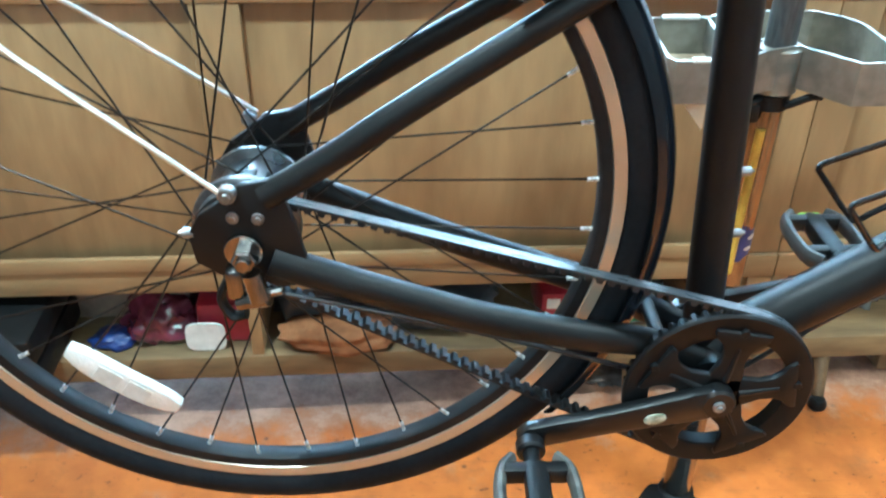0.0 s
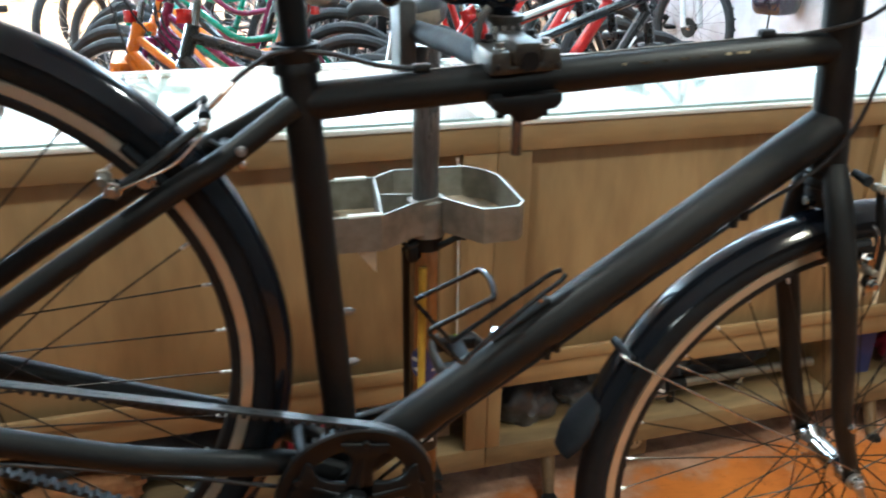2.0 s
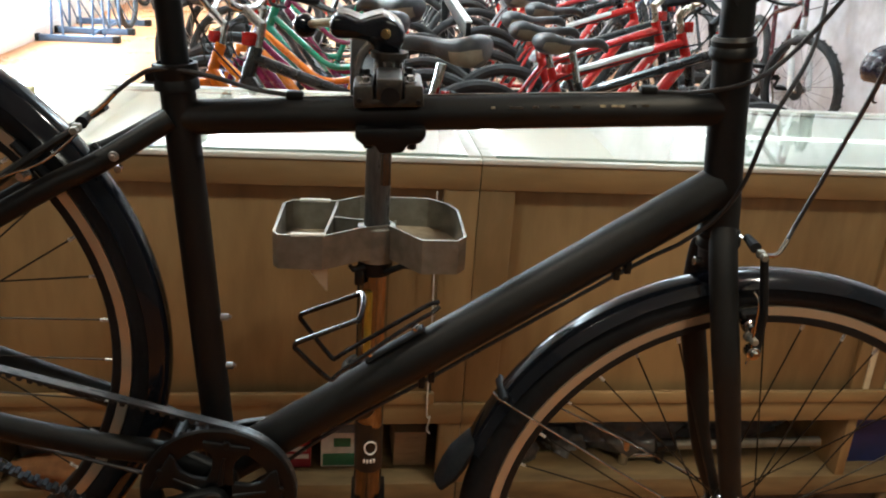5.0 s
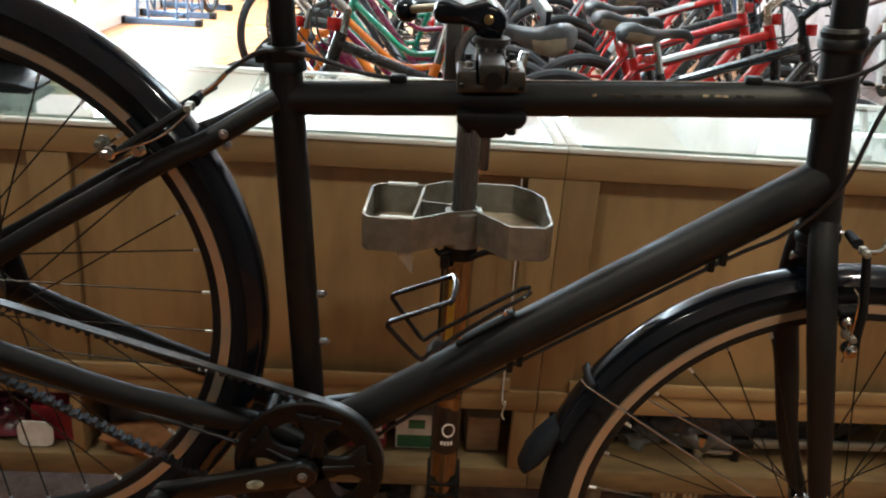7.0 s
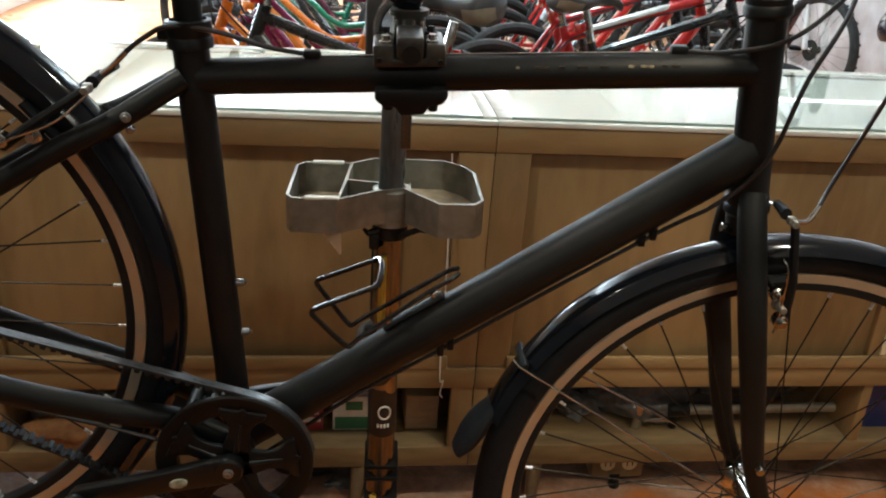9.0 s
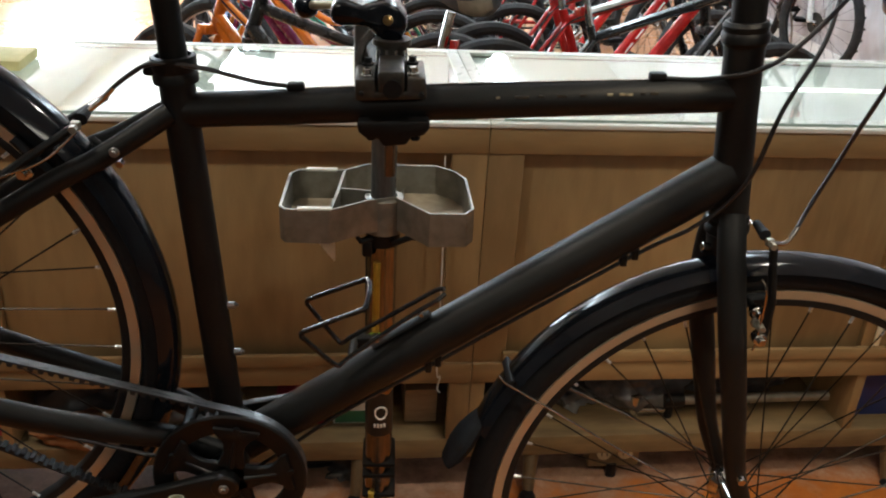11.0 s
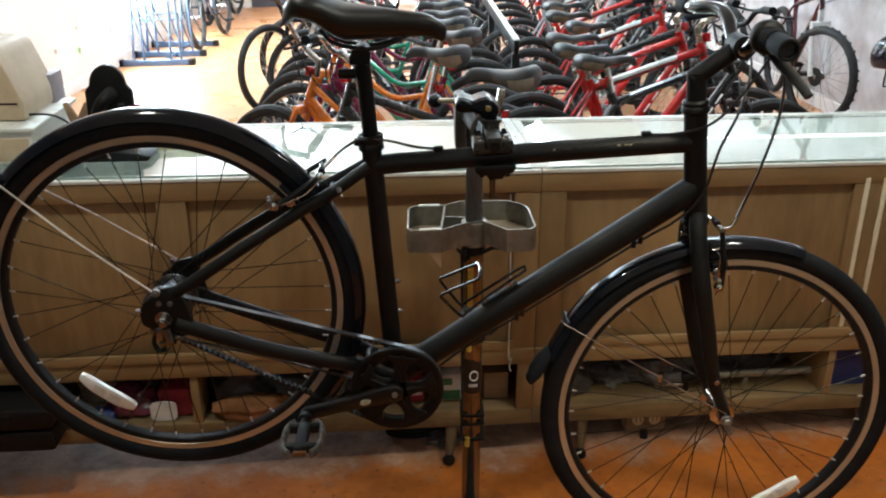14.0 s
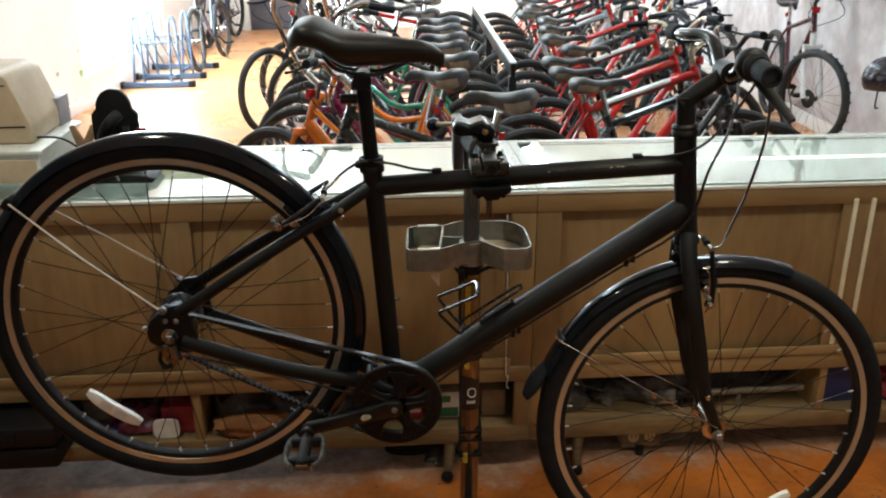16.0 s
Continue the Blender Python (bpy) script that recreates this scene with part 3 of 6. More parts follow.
for k in range(4):
    a = -0.011 + 0.0058 * k
    q = lc + Vector((0.0243 * math.sin(a / 0.0246 + 0.15), -0.0243 * math.cos(a / 0.0246 + 0.15), -0.027))
    box(bm, q - Vector((0.0019, 0.0008, 0.004)), q + Vector((0.0019, 0.0008, 0.004)), 0.0005)
part("print", bm, DEC, st, "white ring mark and a bar of small print")

# round blue sticker wrapped on the tube under the yellow stripe
for nm, col, blobs in (("sticker", (0.025, 0.04, 0.16), ((0.0, 0.0, 0.03, 0.034),)), ("sticker_print", (0.6, 0.58, 0.55), ((-0.02, 0.006, 0.007, 0.004), (-0.016, -0.012, 0.008, 0.0035), (0.018, 0.004, 0.008, 0.004), (0.014, -0.014, 0.007, 0.003)))):
    bm = B()
    sc, r_ = pole_at(0.543) - SO, 0.0238 if nm == "sticker" else 0.0241
    for ca, cz, wa, wz in blobs:
        rows = []
        for j in range(9):
            z = cz + wz * (j / 4 - 1)
            half = wa * math.sqrt(max(0.02, 1 - ((z - cz) / wz) ** 2))
            rows.append([bm.verts.new(sc + Vector((r_ * math.sin((ca + half * (i / 5 - 1)) / r_), -r_ * math.cos((ca + half * (i / 5 - 1)) / r_), z))) for i in range(11)])
        for p_, q_ in zip(rows, rows[1:]):
            for i in range(10):
                bm.faces.new((p_[i], p_[i + 1], q_[i + 1], q_[i]))
    part(nm, bm, mat("blue_sticker" if nm == "sticker" else "white_sticker_print", col, rough=0.4, scale=60), st, "scuffed round blue sticker" if nm == "sticker" else "worn white sticker print")

# tool tray
TZ0, TZ1 = 0.772, 0.826
OUT = [(0.023, 0.322), (0.088, 0.318), (0.142, 0.356), (0.187, 0.372), (0.238, 0.31), (0.290, 0.312), (0.302, 0.33),
       (0.300, 0.45), (0.285, 0.482), (0.255, 0.507), (0.14, 0.511), (0.104, 0.482), (0.03, 0.482), (0.018, 0.465), (0.016, 0.335)]
bm = B()


def wall(bm, pts, t, z0, z1, closed=True):
    n = len(pts)
    v = [Vector((x, y, 0)) for x, y in pts]
    ring = []
    for i in range(n):
        d = (v[(i + 1) % n] - v[i - 1]) if closed else (v[min(i + 1, n - 1)] - v[max(i - 1, 0)])
        k = Vector((-d.y, d.x, 0)).normalized() * t / 2
        ring.append([bm.verts.new(v[i] + s * k + Vector((0, 0, z)) - SO) for s, z in ((-1, z0), (1, z0), (1, z1), (-1, z1))])
    for i in range(n if closed else n - 1):
        a, b = ring[i], ring[(i + 1) % n]
        for j in range(4):
            bm.faces.new((a[j], a[(j + 1) % 4], b[(j + 1) % 4], b[j]))
    if not closed:
        bm.faces.new(ring[0])
        bm.faces.new(ring[-1])


wall(bm, OUT, 0.0045, TZ0, TZ1)
wall(bm, [(0.104, 0.482), (0.098, 0.40), (0.09, 0.32)], 0.0045, TZ0 + 0.01, TZ1 - 0.001, False)
wall(bm, [(0.10, 0.41), (0.15, 0.40)], 0.004, TZ0 + 0.01, TZ1 - 0.002, False)
wall(bm, [(0.19, 0.41), (0.20, 0.49)], 0.004, TZ0 + 0.004, TZ0 + 0.02, False)
lathe(bm, [(0.021, TZ0 - 0.01), (0.030, TZ0 - 0.008), (0.030, TZ1 - 0.006), (0.021, TZ1 - 0.004)], pole_at(0) - SO + Vector((0.012, -0.012, 0)), (0, 0, 1), 24)
tray = part("tool_tray", bm, ALLOY, st, "dull grey cast alloy tool tray", sharp=25)
bm = B()
bot = [bm.verts.new(P(x, y, TZ0 + 0.004)) for x, y in OUT]
low = [bm.verts.new(P(x, y, TZ0)) for x, y in OUT]
bm.faces.new(bot)
bm.faces.new(list(reversed(low)))
part("tray_floor", bm, mat("dusty_tray_floor", (0.42, 0.35, 0.24), (0.27, 0.22, 0.15), rough=0.75, scale=25), tray, "dusty tan tray floor")
bm = B()
slab(bm, [(0.036, TZ0 + 0.002), (0.0915, TZ0 + 0.002), (0.0915, 0.703), (0.0895, 0.702)], 0.3955, 0.3985, bevel=0.0006)
bmesh.ops.translate(bm, vec=-SO, verts=bm.verts)
part("gusset", bm, mat("cream_coated_metal", (0.86, 0.82, 0.68), (0.78, 0.74, 0.6), rough=0.5, scale=30), tray, "cream triangular gusset under the tray")
for y in (0.322, 0.482):
    bm = B()
    box(bm, P(0.042, y - 0.005, TZ1 - 0.002), P(0.092, y + 0.005, TZ1 + 0.0025), 0.001)
    part("rim_clip", bm, mat("white_clip_plastic", (0.8, 0.78, 0.7), rough=0.45) if y < 0.4 else bpy.data.materials["white_clip_plastic"], tray, "small white strip on the rim")
# clamp arm and jaws round the top tube
SCUFF = mat("scuffed_black_metal", (0.06, 0.053, 0.042), (0.016, 0.0155, 0.015), rough=0.42, metal=0.4, scale=22, fine=160, bump=0.1)


def lifted(bm):
    bmesh.ops.translate(bm, vec=-SO, verts=bm.verts)
    return bm


bm = B()
tube(bm, [P(0.152, 0.385, 1.07), P(0.165, 0.20, 1.085), P(0.176, 0.045, 1.09)], 0.0145, 18)
part("clamp_arm", bm, RUBBER, st)
bm = B()
box(bm, P(0.126, 0.352, 1.0), P(0.150, 0.425, 1.116), 0.005)
part("pole_head", bm, mat("grey_cast_head", (0.06, 0.058, 0.055), (0.035, 0.034, 0.033), rough=0.45, metal=0.3), st)
# upper jaw: a channel plate with a raised block
bm = B()
slab(bm, [(0.143, 1.098), (0.2135, 1.1015), (0.2115, 1.123), (0.193, 1.1225), (0.193, 1.109), (0.163, 1.1075), (0.162, 1.121), (0.142, 1.120)], -0.033, 0.036, bevel=0.0025)
upper = part("upper_jaw", lifted(bm), SCUFF, st, "scuffed black metal jaw")
bm = B()
box(bm, P(0.165, -0.037, 1.108), P(0.191, 0.03, 1.1295), 0.003)
part("jaw_block", bm, SCUFF, upper)
bm = B()
tube(bm, [P(0.179, -0.0375, 1.112), P(0.179, -0.039, 1.112)], 0.0095, 16)
part("jaw_recess", bm, BLACK, upper)
for x, z in ((0.154, 1.120), (0.1995, 1.1225)):
    for y in (-0.022, 0.02):
        bm = B()
        disc(bm, P(x, y, z + 0.001), (0, 0, 1), 0.0062, 0.004, 14)
        disc(bm, P(x, y, z + 0.0055), (0, 0, 1), 0.0042, 0.006, 6)
        part("jaw_bolt", bm, STEEL if y < 0 else BLACK, upper, "small jaw bolt")
for x in (0.1485, 0.2075):
    bm = B()
    disc(bm, P(x, -0.0335, 1.106), (0, 1, 0), 0.0028, 0.004, 10)
    part("jaw_pin", bm, BLACK, upper)
bm = B()
slab(bm, [(0.1445, 1.077), (0.2165, 1.079), (0.217, 1.071), (0.211, 1.063), (0.1985, 1.062), (0.194, 1.053), (0.170, 1.051), (0.165, 1.060), (0.154, 1.059), (0.145, 1.066)], -0.033, 0.041, bevel=0.003)
lower_jaw = part("lower_jaw", lifted(bm), BLACK, st)
for x in (0.158, 0.203):
    bm = B()
    disc(bm, P(x, -0.015, 1.059), (0, 0, 1), 0.005, 0.012, 6)
    part("jaw_bolt", bm, BLACK, lower_jaw)
bm = B()
tube(bm, [P(0.177, -0.01, 1.055), P(0.177, -0.01, 1.012)], 0.0055, 12)
part("jaw_screw", bm, CHROME, lower_jaw)
# fluted neck and curved strap
bm = B()
tube(bm, [P(0.178, 0.04, 1.1), P(0.178, 0.046, 1.138)], [0.0175, 0.0165], 18)
neck = part("spindle", bm, SCUFF, st, "black clamp spindle")
for dx in (-0.013, -0.005, 0.004, 0.012):
    bm = B()
    tube(bm, [P(0.178 + dx, 0.026, 1.110), P(0.178 + dx, 0.029, 1.134)], 0.0021, 8)
    part("flute", bm, STEEL, neck, "shiny steel flute")
bm = B()
lathe(bm, [(0.012, -0.003), (0.0205, -0.003), (0.0205, 0.003), (0.012, 0.003)], P(0.178, 0.046, 1.140), (0, 0, 1), 20, closed=True)
part("neck_ring", bm, SCUFF, neck)
bm = B()
tube(bm, smooth_path([P(0.158, 0.03, 1.152), P(0.149, 0.028, 1.141), P(0.145, 0.026, 1.128), P(0.146, 0.024, 1.115), P(0.150, 0.022, 1.108)], 4), 0.003, 8, flat=1.6)
part("strap", bm, CHROME, neck, "curved worn steel strap")
# cam lever
bm = B()
slab(bm, [(0.113, 1.166), (0.115, 1.157), (0.123, 1.152), (0.147, 1.153), (0.159, 1.149), (0.163, 1.138), (0.169, 1.134), (0.185, 1.136), (0.194, 1.151),
          (0.195, 1.163), (0.184, 1.175), (0.172, 1.180), (0.158, 1.176), (0.146, 1.172), (0.131, 1.178), (0.119, 1.179)], 0.048, 0.112, bevel=0.006)
lever = part("cam_lever", lifted(bm), GLOSS, st, "glossy black cam lever")
# Pale plate on the lever's top: the sheen there is put into its colour.
bm = B()
slab(bm, [(0.122, 1.1788), (0.133, 1.1775), (0.147, 1.1722), (0.158, 1.1762), (0.171, 1.1803), (0.171, 1.1812), (0.158, 1.1775), (0.147, 1.1735), (0.133, 1.1787), (0.122, 1.180)], 0.058, 0.105)
part("worn_top", lifted(bm), mat("pale_sheen_alloy", (0.13, 0.122, 0.105), (0.02, 0.02, 0.02), rough=0.4, metal=0.8, scale=45, fine=200), lever, "pale plate painting the sheen on the lever's top")
bm = B()
tube(bm, [P(0.124, 0.095, 1.166), P(0.084, 0.155, 1.153)], 0.0048, 10)
part("lever_rod", bm, mat("brassy_rod", (0.5, 0.44, 0.3), rough=0.35, metal=0.8), lever, "dull brassy rod")
bm = B()
lathe(bm, [(1e-4, -0.014), (0.008, -0.0125), (0.0132, -0.006), (0.0145, 0.0), (0.0132, 0.006), (0.008, 0.0125), (1e-4, 0.014)], P(0.080, 0.159, 1.151), (0.5, -0.8, 0.1), 18)
part("ball_knob", bm, GLOSS, lever)
bm = B()
disc(bm, P(0.174, 0.046, 1.161), (0, 1, 0), 0.0052, 0.006, 14)
disc(bm, P(0.174, 0.0425, 1.161), (0, 1, 0), 0.0022, 0.003, 8)
part("pivot_bolt", bm, mat("brass", (0.6, 0.42, 0.18), rough=0.3, metal=1.0), lever, "small brass pivot bolt")

# ---- the bicycle on the stand ----
RC, FC, BBC = Vector((-0.423, 0, 0.820)), Vector((0.6325, 0, 0.557)), Vector((-0.010, 0, 0.648))
BO = Vector((0.1, 0, 0.203))
bike = thing("bicycle", "matt black belt-drive city bicycle with mudguards held in a repair stand", "bicycle", at=BO)


def bp(name, bm, mats, parent=None, label="", sharp=35):
    bmesh.ops.translate(bm, vec=-BO, verts=bm.verts)
    return part(name, bm, mats, parent or bike, label, sharp)


# frame
bm = B()
tube(bm, [BBC, (-0.036, 0, 1.105)], 0.0178, 24)
tube(bm, [(-0.030, 0, 1.0755), (0.1, 0, 1.0825), (0.4, 0, 1.0975), (0.535, 0, 1.1035)], 0.0182, 24)
tube(bm, smooth_path([(-0.012, 0, 0.648), (0.10, 0, 0.722), (0.35, 0, 0.888), (0.546, 0, 1.018)], 4), 0.0248, 28)
tube(bm, [(0.5345, 0, 1.16), (0.541, 0, 1.08), (0.552, 0, 0.966)], [0.0205, 0.0205, 0.0215], 28)
lathe(bm, [(0.0225, -0.036), (0.0225, 0.036)], BBC, (0, 1, 0), 28)
for s in (-1, 1):
    tube(bm, smooth_path([(-0.042, s * 0.012, 1.076), (-0.11, s * 0.034, 1.035), (-0.155, s * 0.045, 1.013), (-0.25, s * 0.056, 0.957), (-0.305, s * 0.062, 0.923), (-0.354, s * 0.065, 0.891), (-0.40, s * 0.066, 0.864)], 5),
         0.0102, 16, flat=1.12)
    tube(bm, smooth_path([(-0.02, s * 0.026, 0.66), (-0.075, s * 0.034, 0.69), (-0.115, s * 0.044, 0.704), (-0.152, s * 0.05, 0.715), (-0.228, s * 0.058, 0.739), (-0.30, s * 0.062, 0.766), (-0.366, s * 0.065, 0.792), (-0.40, s * 0.066, 0.806)], 5),
         [0.0132, 0.0126], 16, flat=1.15)
    slab(bm, [(-0.437, 0.860), (-0.418, 0.876), (-0.395, 0.880), (-0.383, 0.862), (-0.377, 0.840), (-0.372, 0.815), (-0.368, 0.800), (-0.372, 0.784), (-0.395, 0.780),
              (-0.412, 0.79), (-0.44, 0.792), (-0.46, 0.806), (-0.463, 0.832), (-0.452, 0.85)], s * 0.066 - 0.004, s * 0.066 + 0.004, bevel=0.0015)
tube(bm, [(-0.108, -0.03, 1.032), (-0.108, 0.03, 1.032)], 0.008, 12)
tube(bm, [(-0.06, -0.032, 0.69), (-0.06, 0.032, 0.69)], 0.007, 12)
frm = bp("frame", bm, FRAME, None, "matt black welded alloy frame")
bm = B()
lathe(bm, [(0.018, -0.014), (0.0225, -0.013), (0.0225, -0.005), (0.021, -0.002), (0.0225, 0.002), (0.0225, 0.013), (0.018, 0.014)], (-0.0365, 0, 1.118), (-0.045, 0, 1), 24)
box(bm, (-0.066, -0.010, 1.112), (-0.05, 0.010, 1.124), 0.003)
bp("seat_collar", bm, BLACK)
for z, c in ((1.168, 0.0245), (0.958, 0.0245)):
    bm = B()
    lathe(bm, [(0.017, -0.012), (c - 0.003, -0.012), (c, -0.008), (c, -0.001), (c - 0.002, 0.002), (c - 0.001, 0.008), (c - 0.004, 0.012), (0.017, 0.012)],
          (0.5335 if z > 1 else 0.5525, 0, z), (-0.095, 0, 1), 28)
    bp("headset_cup", bm, BLACK)
# bolts on the frame
for x, y, z, r, ax in ((0.0, 0, 0.848, 0.0042, (1, 0, 0.05)), (0.003, 0, 0.786, 0.0042, (1, 0, 0.05)), (-0.4255, -0.076, 0.872, 0.0072, (0, 1, 0)), (-0.4255, -0.0715, 0.848, 0.0052, (0, 1, 0)),
                       (-0.4055, -0.0715, 0.847, 0.0052, (0, 1, 0)), (-0.463, -0.066, 0.832, 0.0045, (1, 0, 0)), (-0.094, -0.036, 1.043, 0.0052, (0, 1, 0)), (-0.434, 0.074, 0.868, 0.0072, (0, 1, 0))):
    bm = B()
    flush = abs(y) == 0.0715
    disc(bm, (x, y + (0.0015 if flush else 0), z), ax, r, 0.005 if flush else 0.010, 12)
    disc(bm, Vector((x, y, z)) - Vector(ax).normalized() * (0.0015 if flush else 0.006 if y < 0 else -0.006), ax, r * 0.55, 0.003 if flush else 0.004, 6)
    bp("bolt", bm, NUTSTEEL, frm, "dull steel bolt")

# fork
bm = B()
tube(bm, [(0.553, 0, 0.952), (0.556, 0, 0.925)], [0.0215, 0.021], 20)
tube(bm, [(0.553, -0.03, 0.938), (0.553, 0.03, 0.938)], 0.0135, 20)
for s in (-1, 1):
    tube(bm, smooth_path([(0.5515, s * 0.012, 0.972), (0.551, s * 0.036, 0.925), (0.5605, s * 0.056, 0.84), (0.579, s * 0.056, 0.75), (0.600, s * 0.054, 0.65), (0.626, s * 0.053, 0.578)], 5),
         [0.013, 0.0135, 0.0138, 0.0140, 0.0140, 0.0140, 0.0140, 0.0140, 0.0140, 0.0140, 0.0140, 0.0138, 0.0136, 0.0134, 0.0132, 0.013, 0.0127, 0.0124, 0.012, 0.0117, 0.0113, 0.011, 0.0106, 0.0102, 0.0098, 0.0094], 18, flat=1.15)
    slab(bm, [(0.615, 0.60), (0.63, 0.60), (0.643, 0.565), (0.642, 0.547), (0.63, 0.543), (0.622, 0.552)], s * 0.053 - 0.003, s * 0.053 + 0.003, bevel=0.001)
fork = bp("fork", bm, FRAME)
bm = B()
disc(bm, (0.6, -0.073, 0.652), (0, 1, 0), 0.005, 0.008, 12)
bp("bolt", bm, STEEL, fork)


def wheel(name, c, flange_r, flange_y, hub_profile, hub_mat, turn, nspokes=36):
    bm = B()
    lathe(bm, [(0.2985, -0.007), (0.3002, -0.0098), (0.3082, -0.0112), (0.3092, -0.0108), (0.3092, 0.0108), (0.3082, 0.0112), (0.3002, 0.0098), (0.2985, 0.007)], c, (0, 1, 0), 96, closed=True)
    w = bp(name, bm, BLACKRIM, None, "black rim with a machined brake band and black spokes")
    bm = B()
    lathe(bm, [(0.3094, -0.0108), (0.3102, -0.0122), (0.3210, -0.0126), (0.3218, -0.010), (0.3218, 0.010), (0.3210, 0.0126), (0.3102, 0.0122), (0.3094, 0.0108)], c, (0, 1, 0), 96, closed=True)
    bp("brake_band", bm, BRAKE, w, "machined metal brake band")
    bm = B()
    prof = [(0.3378 + 0.0188 * math.cos(a), 0.0188 * math.sin(a)) for a in (math.pi * (0.82 - 1.64 * k / 14) for k in range(15))]
    lathe(bm, [(0.3195, -0.0113), *reversed(prof), (0.3195, 0.0113)], c, (0, 1, 0), 96, closed=True)
    bp("tyre", bm, RUBBER, w, "black rubber tyre")
    bm = B()
    lathe(bm, hub_profile, c, (0, 1, 0), 40)
    hub = bp("hub", bm, hub_mat, w)
    me = None
    for k in range(nspokes):
        s = 1 if k % 2 else -1
        a = turn + 2 * math.pi * k / nspokes
        lead = (-1 if (k // 2) % 2 else 1) * radians(60)
        h = c + Vector((flange_r * math.cos(a + lead), s * flange_y, flange_r * math.sin(a + lead)))
        e = c + Vector((0.3 * math.cos(a), s * 0.002, 0.3 * math.sin(a)))
        d = e - h
        if me is None:
            L = d.length
            bm = B()
            tube(bm, [(0, 0, 0), (0, 0, L - 0.010)], 0.00105, 6)
            tube(bm, [(0, 0, L - 0.012), (0, 0, L - 0.003), (0, 0, L + 0.001)], [0.0021, 0.0021, 0.0026], 6, mi=1)
            me = mesh_of("spoke", bm, [SPOKE, NIPPLE])
        sp = new("spoke", me)
        sp.parent = w
        sp.matrix_basis = Matrix.Translation(h - BO) @ d.to_track_quat("Z", "Y").to_matrix().to_4x4()
    return w, hub


HUBSTEEL = mat("hub_alloy", (0.22, 0.225, 0.23), (0.12, 0.125, 0.13), rough=0.32, metal=0.9, scale=30)
rw, rhub = wheel("rear_wheel", RC, 0.042, 0.029, [(0.005, -0.075), (0.008, -0.06), (0.02, -0.056), (0.022, -0.042), (0.034, -0.036), (0.0425, -0.030), (0.0425, -0.025), (0.034, -0.022), (0.031, 0.0),
                  (0.034, 0.022), (0.0425, 0.025), (0.0425, 0.029), (0.03, 0.033), (0.026, 0.052), (0.008, 0.06), (0.005, 0.08)], HUBSTEEL, radians(4.4))
fw, fhub = wheel("front_wheel", FC, 0.021, 0.031, [(0.0045, -0.072), (0.0085, -0.068), (0.0095, -0.056), (0.013, -0.05), (0.013, -0.037), (0.024, -0.034), (0.024, -0.028), (0.0155, -0.02), (0.0145, 0.02),
                  (0.024, 0.028), (0.024, 0.034), (0.013, 0.037), (0.013, 0.05), (0.0095, 0.056), (0.0085, 0.068), (0.0045, 0.072)], STEEL, radians(31.5))
# slotted cover disc and joint ring on the rear hub
bm = B()
lathe(bm, [(0.022, -0.009), (0.040, -0.009), (0.0455, -0.006), (0.0455, 0.0), (0.043, 0.002), (0.022, 0.002)], RC + Vector((0, -0.030, 0)), (0, 1, 0), 40, closed=True)
cover = bp("brake_cover", bm, HUBSTEEL, rw, "slotted silver hub cover")
for k in range(8):
    a = 2 * math.pi * (k + 0.4) / 8
    bm = B()
    box(bm, (-0.0095, -0.0014, -0.0055 if k % 2 else -0.0038), (0.0095, 0.0014, 0.0055 if k % 2 else 0.0038), 0.0008,
        m=Matrix.Translation(RC + Vector((0.033 * math.cos(a), -0.0385, 0.033 * math.sin(a)))) @ Matrix.Rotation(-a + math.pi / 2, 4, "Y"))
    bp("slot", bm, BLACK, cover)
bm = B()
lathe(bm, [(0.012, -0.012), (0.025, -0.012), (0.0275, -0.009), (0.0275, 0.006), (0.012, 0.007)], RC + Vector((0, -0.047, 0)), (0, 1, 0), 36, closed=True)
bp("cassette_joint", bm, mat("blued_steel", (0.17, 0.185, 0.21), (0.1, 0.11, 0.13), rough=0.25, metal=1.0, scale=20), rw)
for k in range(9):
    a = 2 * math.pi * (k + 0.3) / 9
    bm = B()
    box(bm, (-0.0075, -0.006, -0.0012), (0.0075, 0.006, 0.0012), 0.0008,
        m=Matrix.Translation(RC + Vector((0.0322 * math.cos(a), -0.004, 0.0322 * math.sin(a)))) @ Matrix.Rotation(-a + math.pi / 2, 4, "Y"))
    bp("slot", bm, BLACK, rhub)
# axle nut, washer and cable clamp of the rear hub
bm = B()
c = Vector((-0.4195, -0.074, 0.819))
disc(bm, c, (0, 1, 0), 0.0155, 0.005, 24)
disc(bm, c + Vector((0.002, -0.008, -0.002)), (0, 1, 0), 0.0105, 0.013, 6)
disc(bm, c + Vector((0.002, -0.017, -0.002)), (0, 1, 0), 0.0062, 0.006, 12)
bp("axle_nut", bm, CHROME, rw, "worn shiny steel axle nut")
bm = B()
box(bm, (-0.436, -0.084, 0.777), (-0.421, -0.066, 0.806), 0.004)
tube(bm, [(-0.413, -0.086, 0.806), (-0.408, -0.088, 0.782)], [0.0085, 0.009], 14)
tube(bm, [(-0.428, -0.08, 0.772), (-0.402, -0.085, 0.782)], [0.006, 0.008], 12)
disc(bm, (-0.396, -0.083, 0.786), (1, 0, 0.2), 0.004, 0.012, 10)
bp("shift_clamp", bm, CHROME, rw, "silver gear cable clamp")
bm = B()
tube(bm, smooth_path([(-0.437, -0.07, 0.79), (-0.444, -0.072, 0.772), (-0.436, -0.074, 0.756), (-0.424, -0.074, 0.758)], 4), [0.006, 0.0075], 10, flat=0.6)
bp("cable_hook", bm, BLACK, rw)
